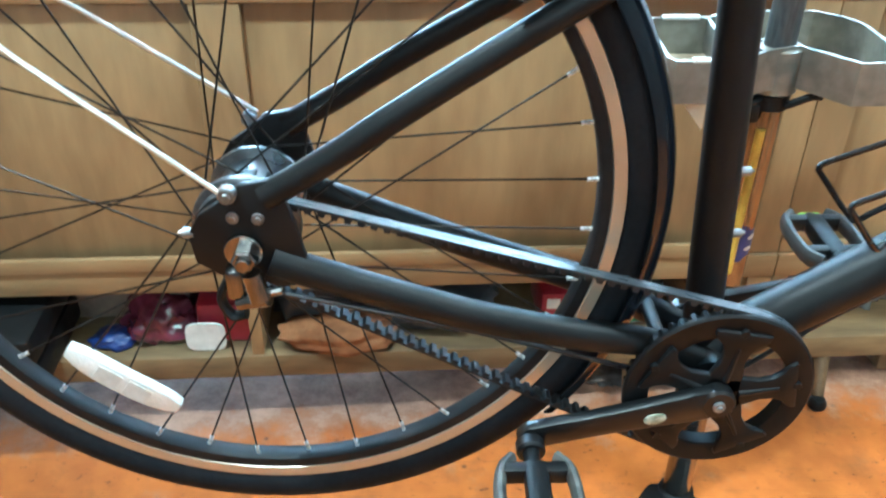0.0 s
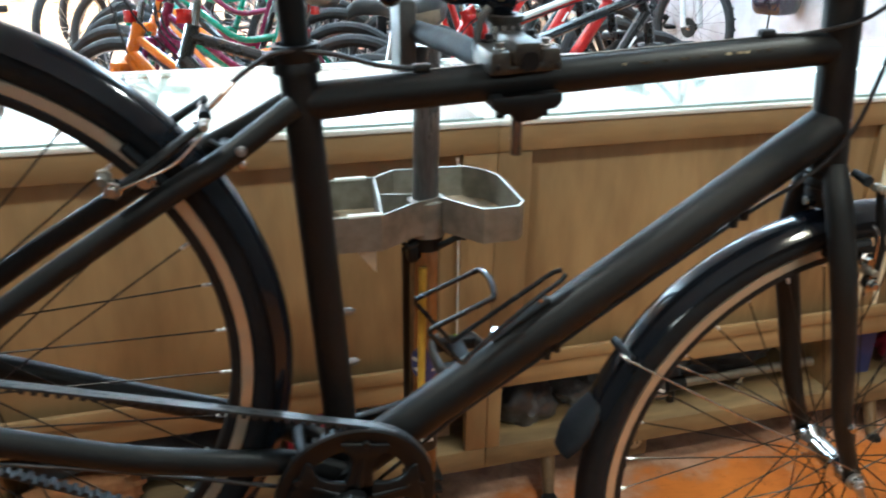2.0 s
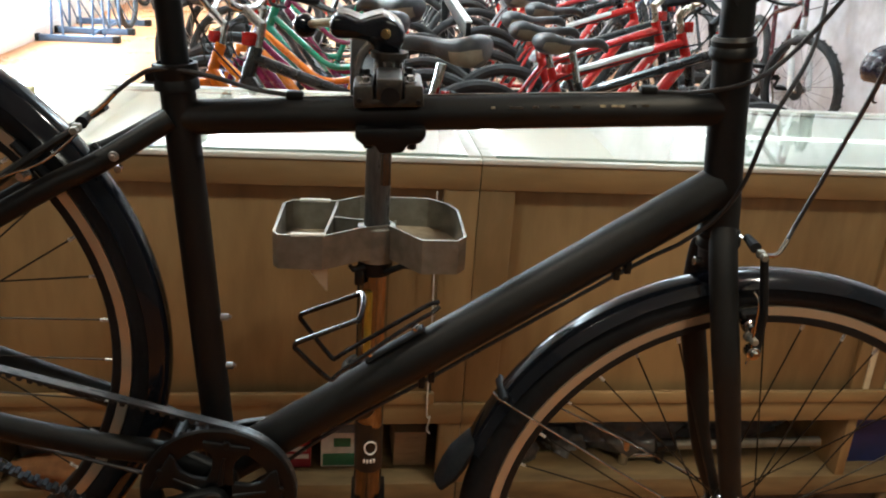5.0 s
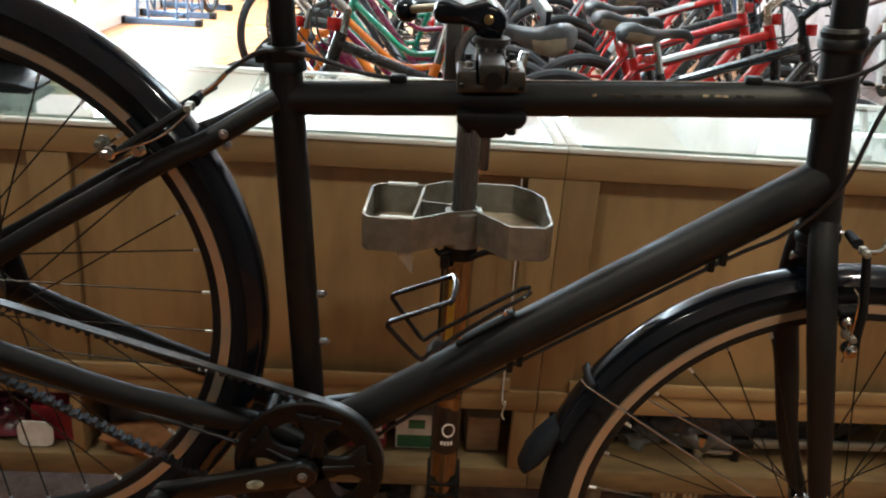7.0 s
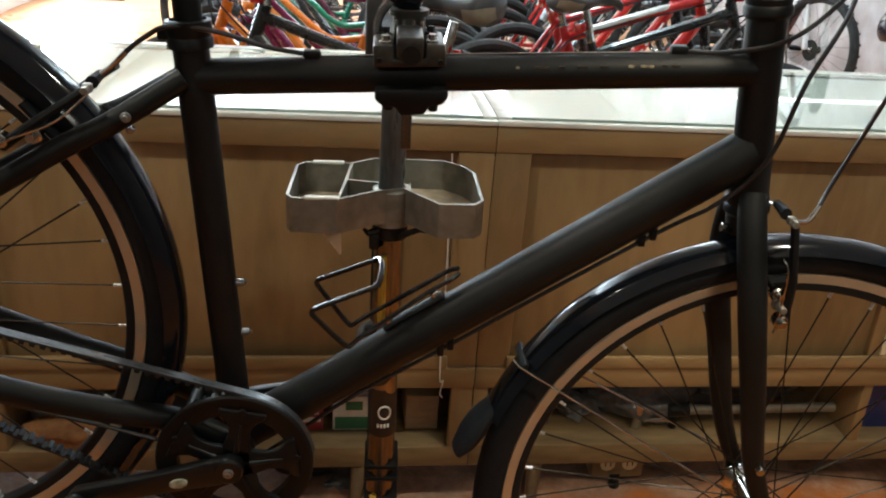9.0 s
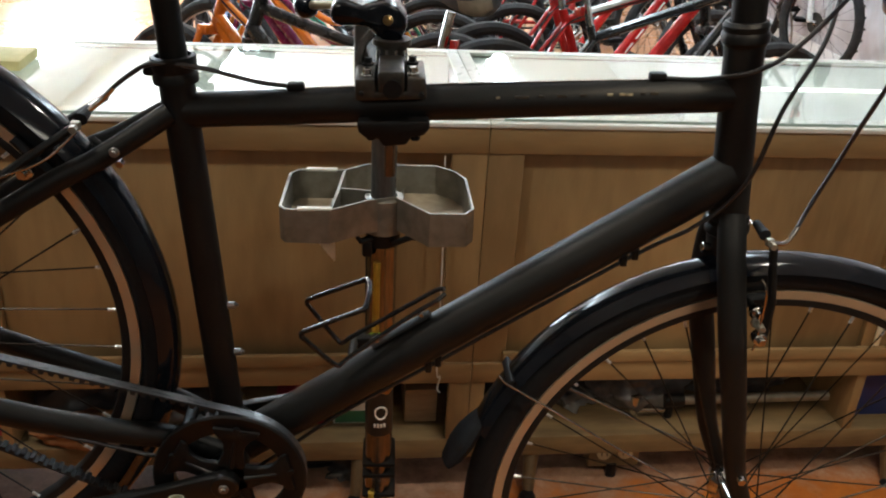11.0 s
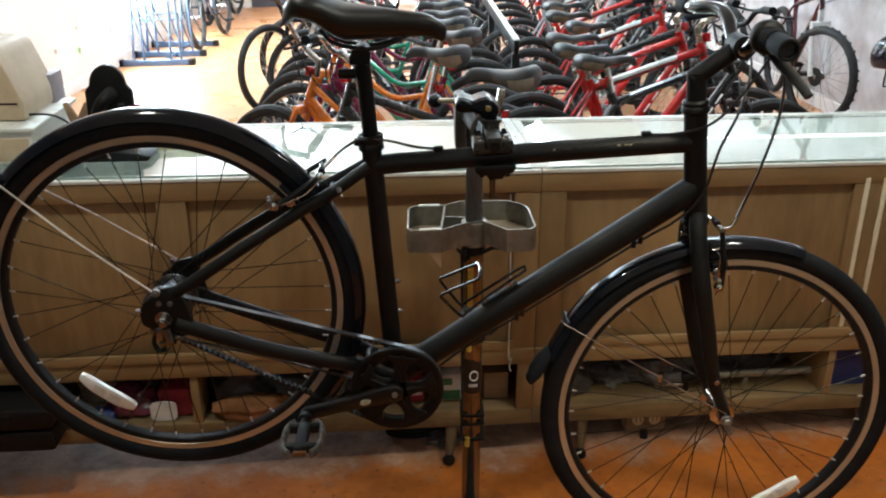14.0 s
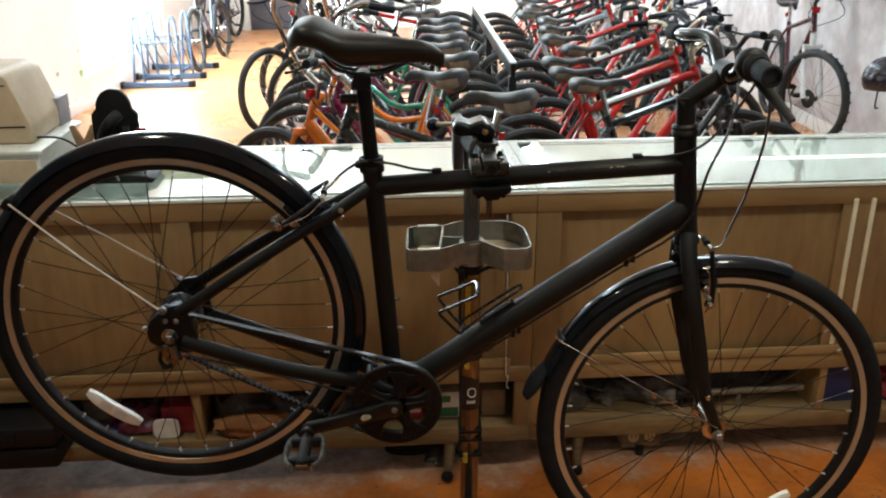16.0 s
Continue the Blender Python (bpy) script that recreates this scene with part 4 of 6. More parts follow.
# front axle nuts
for s in (-1, 1):
    bm = B()
    disc(bm, FC + Vector((0, s * 0.060, 0)), (0, 1, 0), 0.0115, 0.006, 20)
    disc(bm, FC + Vector((0, s * 0.067, 0)), (0, 1, 0), 0.0088, 0.010, 6)
    if s < 0:
        tube(bm, [FC + Vector((-0.002, -0.07, 0.0)), FC + Vector((0.008, -0.073, -0.022))], [0.0055, 0.004], 10)
    bp("axle_nut", bm, NUTSTEEL, fw, "dull steel axle nut")


# spoke reflectors
def reflector(w, c, a0, r, half, label, y):
    d = Vector((math.cos(a0), 0, math.sin(a0)))
    t = Vector((-math.sin(a0), 0, math.cos(a0)))
    bm = B()
    pts, n = [], 10
    for k in range(n + 1):
        u = -half + 2 * half * k / n
        e = 0.0125 * (1 - abs(u / half) ** 4 * 0.55)
        pts.append((u, e))
    front = [c + t * u + d * (r + e - u * u * 1.2) for u, e in pts] + [c + t * u + d * (r - e - u * u * 1.2) for u, e in reversed(pts)]
    slab(bm, [(p.x, p.z) for p in front], y - 0.006, y + 0.006, bevel=0.0015)
    ob = bp("reflector", bm, REFLECTOR, w, label)
    bm = B()
    for u0 in (-0.45, 0.08):
        f2 = [c + t * (u0 * half + du) + d * (r + e) for du, e in ((0, -0.009), (half * 0.4, -0.009), (half * 0.4, 0.009), (0, 0.009))]
        slab(bm, [(p.x, p.z) for p in f2], y - 0.0075, y - 0.0058)
    bp("reflector_insert", bm, mat("reflector_cells", (0.74, 0.73, 0.7), (0.6, 0.59, 0.56), rough=0.35, scale=90), ob)


reflector(rw, RC, math.radians(232), 0.236, 0.060, "white plastic spoke reflector", -0.014)
reflector(fw, FC, math.radians(-57), 0.2535, 0.058, "white plastic spoke reflector", -0.014)


# mudguards
def mudguard(name, c, a0, a1, label, off=0.0):
    bm = B()
    prof = []
    for k in range(11):
        u = -1 + 2 * k / 10
        prof.append((0.3685 + off - (0.020 if off == 0.0 else 0.014) * abs(u) ** 2.6, 0.0265 * u))
    inner = [(r - 0.0007, y * 0.94) for r, y in reversed(prof)]
    lathe(bm, prof + inner, c, (0, 1, 0), 72, closed=True, arc=(a0, a1))
    for v in bm.verts:
        if v.co.x > c.x + 0.1 and off == 0.0:
            v.co.x -= 0.005 * min(1, (v.co.x - c.x - 0.1) / 0.2)
        if off:
            # the tail stands further off the tyre than the nose
            q = v.co - c
            turn = math.degrees(math.atan2(q.z, q.x))
            q *= 1 + 0.031 * min(1, max(0, (turn - 85) / 48)) / 1.0
            v.co = c + q
    return bp(name, bm, GLOSS, None, label)


rg = mudguard("rear_mudguard", RC, -40, 184, "glossy black rear mudguard")
fg = mudguard("front_mudguard", FC, 69, 160, "glossy black front mudguard", -0.0065)
# rubber flap at the tail of the front mudguard
bm = B()
pts = []
for k in range(6):
    a = radians(154.5 + 3.0 * k)
    r = 0.364 + 0.022 * (k / 5) ** 1.6
    pts.append((FC + Vector((r * math.cos(a), 0, r * math.sin(a)))))
tube(bm, pts, [0.012, 0.017, 0.024, 0.029, 0.028, 0.019], 16, flat=0.42)
bp("mudflap", bm, RUBBER, fg, "black rubber mudflap")
for s in (-1, 1):
    bm = B()
    tube(bm, [(-0.427, s * 0.079, 0.872), (-0.56, s * 0.062, 0.972), (-0.685, s * 0.0285, 1.066), (-0.69, s * 0.024, 1.072)], 0.0022, 8)
    bp("stay", bm, WIRE, rg, "thin steel mudguard stay")
    bm = B()
    tube(bm, [(0.630, s * 0.062, 0.575), (0.45, s * 0.045, 0.681), (0.313, s * 0.0305, 0.764), (0.307, s * 0.025, 0.769)] if s < 0 else [(0.630, 0.062, 0.575), (0.45, 0.045, 0.681), (0.336, 0.027, 0.75)], 0.0014, 8)
    bp("stay", bm, STEEL, fg, "thin steel mudguard stay")
bm = B()
box(bm, (-0.006, -0.0265, -0.005), (0.005, 0.0265, 0.0012), 0.002, m=Matrix.Translation(FC + 0.3725 * Vector((-0.839, 0, 0.545))) @ Matrix.Rotation(radians(-57), 4, 'Y'))
bp("stay_clip", bm, BLACK, fg)
bm = B()
box(bm, (-0.014, -0.029, -0.010), (0.010, 0.029, 0.004), 0.004, m=Matrix.Translation(RC + 0.369 * Vector((-0.734, 0, 0.679))) @ Matrix.Rotation(radians(-47), 4, 'Y'))
bp("stay_clip", bm, BLACK, rg)

# belt drive
YB = -0.047
R1, R2 = 0.0385, 0.0865
c1, c2 = RC + Vector((0, YB, 0)), BBC + Vector((0.004, YB, 0))
d = c2 - c1
base = math.atan2(d.z, d.x)
off = math.acos((R1 - R2) / d.length)


def arc_pts(c, r, a0, a1, n):
    return [c + Vector((r * math.cos(a0 + (a1 - a0) * k / n), 0, r * math.sin(a0 + (a1 - a0) * k / n))) for k in range(n + 1)]


loop = arc_pts(c1, R1, base + off, base + 2 * math.pi - off, 16) + arc_pts(c2, R2, base - off, base + off, 24)
bm = B()
n = len(loop)
rings = []
for i, p in enumerate(loop):
    t = (loop[(i + 1) % n] - loop[i - 1]).normalized()
    o = Vector((t.z, 0, -t.x))
    rings.append([bm.verts.new(p + o * a + Vector((0, b, 0))) for a, b in ((0, -0.0062), (0.0024, -0.0058), (0.0024, 0.0058), (0, 0.0062))])
for i in range(n):
    a, b = rings[i], rings[(i + 1) % n]
    for j in range(4):
        bm.faces.new((a[j], a[(j + 1) % 4], b[(j + 1) % 4], b[j])).material_index = 0 if j == 1 else 1
belt = bp("drive_belt", bm, [BELT, TOOTH], None, "toothed black drive belt with a shiny grey back", sharp=50)
bm = B()
acc, gap = 0.0, 0.011
for i in range(n):
    p, q = loop[i], loop[(i + 1) % n]
    seg = (q - p).length
    t = (q - p) / seg
    o = Vector((t.z, 0, -t.x))
    while acc < seg:
        x = p + t * acc
        v = [bm.verts.new(x + t * a - o * b + Vector((0, w, 0))) for w in (-0.006, 0.006) for a, b in ((-0.0034, -0.0002), (0.0034, -0.0002), (0.0024, 0.0042), (-0.0024, 0.0042))]
        for f in ((0, 1, 2, 3), (4, 7, 6, 5), (0, 4, 5, 1), (1, 5, 6, 2), (2, 6, 7, 3), (3, 7, 4, 0)):
            bm.faces.new([v[k] for k in f])
        acc += gap
    acc -= seg
bp("belt_teeth", bm, TOOTH, belt, "black moulded belt teeth")
bm = B()
lathe(bm, [(0.02, -0.006), (R1 - 0.006, -0.007), (R1 - 0.005, 0.007), (0.02, 0.006)], c1, (0, 1, 0), 32, closed=True)
bp("rear_pulley", bm, BLACK, rw)
# crankset
CRANK = mat("satin_black_crank", (0.0065, 0.0067, 0.0072), (0.0045, 0.0046, 0.005), rough=0.32, spread=0.08, scale=16, fine=200)
bm = B()
prof_o = []
for k in range(150):
    a = 2 * math.pi * k / 150
    prof_o.append((R2 - 0.001 if k % 3 else R2 - 0.006, a))
top = [bm.verts.new(c2 + Vector((r * math.cos(a), -0.0055, r * math.sin(a)))) for r, a in prof_o]
topi = [bm.verts.new(c2 + Vector((0.0655 * math.cos(a), -0.0055, 0.0655 * math.sin(a)))) for r, a in prof_o]
bo = [bm.verts.new(v.co + Vector((0, 0.011, 0))) for v in top]
boi = [bm.verts.new(v.co + Vector((0, 0.011, 0))) for v in topi]
for k in range(150):
    j = (k + 1) % 150
    for f in ((top[k], top[j], topi[j], topi[k]), (bo[j], bo[k], boi[k], boi[j]), (top[j], top[k], bo[k], bo[j]), (topi[k], topi[j], boi[j], boi[k])):
        bm.faces.new(f)
ringp = bp("front_pulley", bm, BLACK, None, "black toothed belt ring", sharp=50)
bm = B()
lathe(bm, [(0.0645, -0.0098), (0.066, -0.0108), (0.0865, -0.0108), (0.0885, -0.0088), (0.0885, -0.006), (0.0645, -0.006)], c2, (0, 1, 0), 72, closed=True)
bp("belt_guard", bm, BLACK, ringp)
for k in range(5):
    a = radians(8 + 72 * k)
    u = Vector((math.cos(a), 0, math.sin(a)))
    bm = B()
    w_ = Vector((-u.z, 0, u.x))
    edge_ = [(0.004, 0.019), (0.024, 0.0155), (0.038, 0.0115), (0.05, 0.0125), (0.058, 0.017), (0.064, 0.025), (0.072, 0.027)]
    arm_ = [c2 + u * r_ + w_ * h_ for r_, h_ in edge_] + [c2 + u * r_ - w_ * h_ for r_, h_ in reversed(edge_)]
    slab(bm, [(p_.x, p_.z) for p_ in arm_], c2.y - 0.0145, c2.y - 0.0068, bevel=0.0022)
    tube(bm, [c2 + u * 0.018 + Vector((0, -0.0145, 0)), c2 + u * 0.055 + Vector((0, -0.0135, 0))], [0.0035, 0.0022], 8)
    bp("spider_arm", bm, BLACK, ringp)
    bm = B()
    disc(bm, c2 + u * 0.0715 + Vector((0, -0.012, 0)), (0, 1, 0), 0.0042, 0.006, 10)
    bp("chainring_bolt", bm, BLACK, ringp)
bm = B()
tube(bm, [BBC + Vector((0, -0.066, 0)), BBC + Vector((0, 0.066, 0))], 0.0125, 16)
lathe(bm, [(0.013, -0.044), (0.0235, -0.042), (0.0235, -0.034), (0.013, -0.034)], BBC, (0, 1, 0), 24)
bp("bottom_bracket", bm, BLACK)
for s, e in ((-1, Vector((-0.18, -0.084, 0.607))), (1, Vector((0.16, 0.084, 0.689)))):
    bm = B()
    b0 = BBC + Vector((0, s * 0.066, 0))
    u = (e - b0)
    u.y = 0
    ln = u.length
    u.normalize()
    v = Vector((-u.z, 0, u.x))
    arm_pts = [b0 + u * a_ + v * w_ for a_, w_ in ((-0.013, -0.010), (0.0, -0.0165), (0.02, -0.0168), (0.06, -0.0145), (0.11, -0.013), (ln, -0.0135), (ln + 0.011, -0.006),
                                                (ln + 0.011, 0.006), (ln, 0.0135), (0.11, 0.013), (0.06, 0.0145), (0.02, 0.0168), (0.0, 0.0165), (-0.013, 0.010))]
    slab(bm, [(p.x, p.z) for p in arm_pts], b0.y - 0.0085 if s < 0 else b0.y - 0.006, b0.y + 0.006 if s < 0 else b0.y + 0.0085, bevel=0.0045)
    disc(bm, b0, (0, 1, 0), 0.0165, 0.020, 24)
    disc(bm, e, (0, 1, 0), 0.0135, 0.0148, 24)
    arm = bp("crank_arm", bm, CRANK, None, "satin black forged crank arm")
    bm = B()
    disc(bm, b0 + Vector((0, s * 0.0105, 0)), (0, 1, 0), 0.0058, 0.005, 20)
    disc(bm, b0 + Vector((0, s * 0.0135, 0)), (0, 1, 0), 0.0032, 0.004, 6)
    bp("crank_bolt", bm, NUTSTEEL if s < 0 else STEEL, arm, "small steel crank bolt")
    if s < 0:
        q = b0.lerp(e, 0.33) + Vector((0, -0.0105, -0.002))
        bm = B()
        slab(bm, [((q + u * (0.0105 * math.cos(a_)) + v * (0.0062 * math.sin(a_))).x, (q + u * (0.0105 * math.cos(a_)) + v * (0.0062 * math.sin(a_))).z) for a_ in (2 * math.pi * j / 20 for j in range(20))],
             b0.y - 0.0098, b0.y - 0.0082, bevel=0.0004)
        bp("badge", bm, mat("pale_badge", (0.55, 0.56, 0.46), (0.2, 0.24, 0.16), rough=0.35, scale=160, fine=500), arm, "small pale oval badge")
    # pedal
    pc = e + Vector((0.002, s * 0.062, -0.002))
    bm = B()
    tube(bm, [e, e + Vector((0, s * 0.105, 0))], [0.008, 0.0065], 12)
    box(bm, pc + Vector((-0.011, -0.042, -0.010)), pc + Vector((0.011, 0.042, 0.010)), 0.005)
    for yy in (-0.03, 0.034):
        box(bm, pc + Vector((-0.03, yy - 0.007, -0.009)), pc + Vector((0.03, yy + 0.007, 0.009)), 0.004)
    ped = bp("pedal", bm, BLACK, arm, "black platform pedal with worn grey cage")
    for sx in (-1, 1):
        bm = B()
        tube(bm, smooth_path([pc + Vector((sx * 0.020, -0.05, 0)), pc + Vector((sx * 0.031, -0.034, 0)), pc + Vector((sx * 0.034, 0, 0)), pc + Vector((sx * 0.031, 0.034, 0)), pc + Vector((sx * 0.020, 0.05, 0))], 4),
             0.0058, 10, flat=1.7, up=(1, 0, 0))
        bp("pedal_cage", bm, mat("scuffed_grey_rubber", (0.15, 0.145, 0.132) if s < 0 else (0.035, 0.034, 0.032), (0.03, 0.029, 0.028), rough=0.6, scale=40, bump=0.2), ped)
    bm = B()
    box(bm, pc + Vector((-0.012, s * 0.047 - 0.003, -0.005)), pc + Vector((0.012, s * 0.047 + 0.003, 0.005)), 0.002)
    bp("pedal_reflector", bm, mat("amber_reflector", (0.16, 0.07, 0.02), rough=0.3) if s < 0 else mat("lime_reflector", (0.3, 0.55, 0.06), rough=0.3), ped)

# seatpost and saddle
bm = B()
tube(bm, [(-0.034, 0, 1.09), (-0.0445, 0, 1.262)], 0.0137, 24)
bp("seatpost", bm, BLACK)
bm = B()
tube(bm, [(-0.045, -0.024, 1.272), (-0.045, 0.024, 1.272)], 0.0165, 18)
box(bm, (-0.066, -0.018, 1.255), (-0.03, 0.018, 1.272), 0.004)
disc(bm, (-0.071, 0, 1.238), (1, 0, 0), 0.009, 0.03, 14)
bp("saddle_clamp", bm, BLACK)
SAD = mat("black_saddle_vinyl", (0.0115, 0.0105, 0.009), (0.0075, 0.0068, 0.006), rough=0.4, scale=16, fine=500, bump=0.12)
bm = B()
secs = []
for k in range(17):
    u = k / 16
    x = -0.166 + 0.258 * u
    hw = (0.083 * math.sin(min(1, (u + 0.035) / 0.2) * math.pi / 2) ** 0.6) * (1 - 0.76 * max(0, (u - 0.1) / 0.62) ** 1.0 if u < 0.72 else 0.24)
    if u > 0.72:
        hw = 0.083 * 0.24 * (1 - 0.35 * ((u - 0.72) / 0.28) ** 3)
    if u > 0.97:
        hw *= 0.6
    zt = 1.364 + 0.014 * math.sin(min(u, 0.35) / 0.35 * math.pi) - 0.004 * u - 0.034 * max(0, u - 0.18) - 0.012 * max(0, (u - 0.88) / 0.12) ** 2 - 0.014 * (1 - min(1, u / 0.05)) ** 2 + 0.007 * max(0.0, 1 - u / 0.28)
    th = 0.036 + 0.025 * math.sin(min(1, u / 0.36) * math.pi / 2) - 0.028 * max(0, (u - 0.36) / 0.64)
    secs.append((x, max(hw, 0.007), zt, th))
x, hw, zt, th = secs[-1]
secs.append((x + 0.005, hw * 0.75, zt - 0.004, th * 0.72))
secs.append((x + 0.0075, hw * 0.4, zt - 0.008, th * 0.4))
rings = []
for x, hw, zt, th in secs:
    r = []
    for k in range(20):
        a = 2 * math.pi * k / 20
        cy, cz = math.cos(a), math.sin(a)
        yy = hw * math.copysign(abs(cy) ** 0.75, cy)
        zz = zt - th * 0.42 + (th * 0.42 * abs(cz) ** 0.8 if cz > 0 else -th * 0.58 * abs(cz) ** 0.9)
        r.append(bm.verts.new((x, yy, zz)))
    rings.append(r)
for a, b in zip(rings, rings[1:]):
    for k in range(20):
        bm.faces.new((a[k], a[(k + 1) % 20], b[(k + 1) % 20], b[k]))
bm.faces.new(rings[0])
bm.faces.new(rings[-1])
sad = bp("saddle", bm, SAD, None, "padded black vinyl saddle", sharp=70)
for s in (-1, 1):
    bm = B()
    tube(bm, smooth_path([(-0.11, s * 0.03, 1.318), (-0.085, s * 0.022, 1.292), (-0.02, s * 0.022, 1.283), (0.035, s * 0.01, 1.302)], 5), 0.0035, 8)
    bp("saddle_rail", bm, BLACK, sad)

# stem, handlebar, grips and levers
bm = B()
tube(bm, [(0.5345, 0, 1.17), (0.5305, 0, 1.228)], 0.0172, 20)
tube(bm, [(0.522, 0, 1.214), (0.556, 0, 1.239), (0.598, 0, 1.268)], [0.0165, 0.0165, 0.0155], 18)
tube(bm, [(0.60, -0.025, 1.271), (0.60, 0.025, 1.271)], 0.0195, 20)
stem = bp("stem", bm, BLACK, None, "black quill stem")
bm = B()
disc(bm, (0.596, -0.027, 1.266), (0, 1, 0), 0.0085, 0.006, 14)
bp("bolt", bm, STEEL, stem)
bm = B()
half = [(0.60, 0.0, 1.271), (0.600, -0.035, 1.273), (0.602, -0.060, 1.288), (0.602, -0.085, 1.308), (0.596, -0.125, 1.318), (0.574, -0.18, 1.314), (0.573, -0.262, 1.308)]
tube(bm, smooth_path([(x, -y, z) for x, y, z in reversed(half[1:])] + half, 4), 0.0118, 16)
bar = bp("handlebar", bm, mat("black_bar_paint", (0.016, 0.017, 0.02), rough=0.16, metal=0.2, coat=0.6, scale=20), None, "glossy black handlebar")
for s in (-1, 1):
    bm = B()
    lathe(bm, [(0.011, 0.0), (0.0158, 0.001), (0.0166, 0.004), (0.0160, 0.026), (0.0172, 0.052), (0.0160, 0.056), (0.0134, 0.0565), (0.0128, 0.042), (1e-4, 0.041)], (0.574, s * 0.212, 1.312), (-0.005, s, -0.06), 28)
    bp("grip", bm, RUBBER, bar, "black rubber grip")
    if s > 0:
        continue
    bm = B()
    lathe(bm, [(0.012, -0.024), (0.020, -0.023), (0.024, -0.014), (0.0262, -0.005), (0.026, 0.002), (0.024, 0.006), (0.0195, 0.009), (0.0186, 0.03), (0.0175, 0.032), (0.012, 0.032)], (0.5735, s * 0.186, 1.314), (0, s, -0.05), 32)
    bp("twist_shifter", bm, BLACK, bar, "ribbed black twist shifter")
    bm = B()
    lathe(bm, [(0.0187, 0.0), *[(0.0187 + (0.0012 if k % 2 else 0.0), 0.002 + 0.0022 * k) for k in range(9)], (0.0178, 0.022), (0.012, 0.022)], (0.5735, s * 0.197, 1.3135), (0, s, -0.05), 32)
    bp("twist_sleeve", bm, RUBBER, bar, "ringed rubber twist sleeve")
    bm = B()
    tube(bm, [(0.580, s * 0.158, 1.314), (0.594, s * 0.165, 1.290), (0.602, s * 0.185, 1.272)], [0.016, 0.0125, 0.0105], 12)
    tube(bm, smooth_path([(0.600, s * 0.185, 1.274), (0.608, s * 0.21, 1.260), (0.615, s * 0.232, 1.248), (0.620, s * 0.248, 1.237)], 4), [0.0075, 0.0052], 10, flat=1.3)
    disc(bm, (0.585, s * 0.165, 1.297), (1, 0, 0.4), 0.0115, 0.03, 14)
    bp("brake_lever", bm, BLACK, bar, "black brake lever")

# cables
CABLE = mat("cable_housing", (0.018, 0.018, 0.02), rough=0.35, scale=30)


def cable(pts, label="black brake cable", r=0.0025, m=None, name="cable"):
    bm = B()
    tube(bm, smooth_path(pts, 8), r, 8)
    bp(name, bm, m or CABLE, None, label)


cable([(0.592, -0.18, 1.285), (0.612, -0.17, 1.262), (0.634, -0.12, 1.18), (0.642, -0.05, 1.07), (0.624, -0.034, 0.993), (0.612, -0.042, 0.972)])
cable([(0.612, -0.042, 0.972), (0.606, -0.046, 0.964), (0.598, -0.050, 0.957), (0.584, -0.052, 0.957)], "silver brake noodle", 0.0026, STEEL, "noodle")
cable([(0.605, 0.17, 1.285), (0.64, 0.06, 1.25), (0.605, -0.03, 1.18), (0.570, -0.04, 1.10), (0.555, -0.034, 1.03), (0.535, -0.022, 0.985), (0.505, -0.012, 0.953)], "black gear cable")
cable([(0.60, -0.14, 1.30), (0.63, -0.06, 1.26), (0.59, -0.035, 1.18), (0.548, -0.03, 1.14), (0.50, -0.008, 1.1215), (0.455, -0.002, 1.1195)], "black rear brake cable")
cable([(0.445, -0.002, 1.1185), (0.28, 0.0, 1.1105), (0.085, 0.0, 1.1005)], "thin bare steel cable", 0.0009, STEEL)
cable([(0.078, 0, 1.102), (0.04, -0.004, 1.108), (-0.005, -0.016, 1.123), (-0.05, -0.02, 1.128), (-0.075, -0.014, 1.116), (-0.096, -0.010, 1.100)], "black rear brake cable")
cable([(-0.096, -0.010, 1.100), (-0.108, -0.012, 1.088), (-0.122, -0.018, 1.077), (-0.132, -0.034, 1.070)], "silver brake noodle", 0.0028, STEEL, "noodle")
cable([(0.505, -0.012, 0.953), (0.452, -0.004, 0.918), (0.3, -0.003, 0.818), (0.236, -0.003, 0.775), (0.12, -0.004, 0.70), (0.04, -0.006, 0.638), (-0.01, -0.02, 0.618), (-0.07, -0.035, 0.655), (-0.25, -0.058, 0.728), (-0.39, -0.08, 0.782)], "black gear cable under the down tube")
for x, z in ((0.452, 0.921), (0.44, 0.913), (0.236, 0.778), (0.225, 0.77)):
    bm = B()
    box(bm, (x - 0.004, -0.009, z - 0.008), (x + 0.004, 0.005, z + 0.008), 0.002)
    bp("cable_clip", bm, BLACK)
for x, z in ((0.082, 1.101), (0.45, 1.1195)):
    bm = B()
    box(bm, (x - 0.009, -0.006, z - 0.004), (x + 0.009, 0.006, z + 0.006), 0.003)
    bp("cable_stop", bm, BLACK)


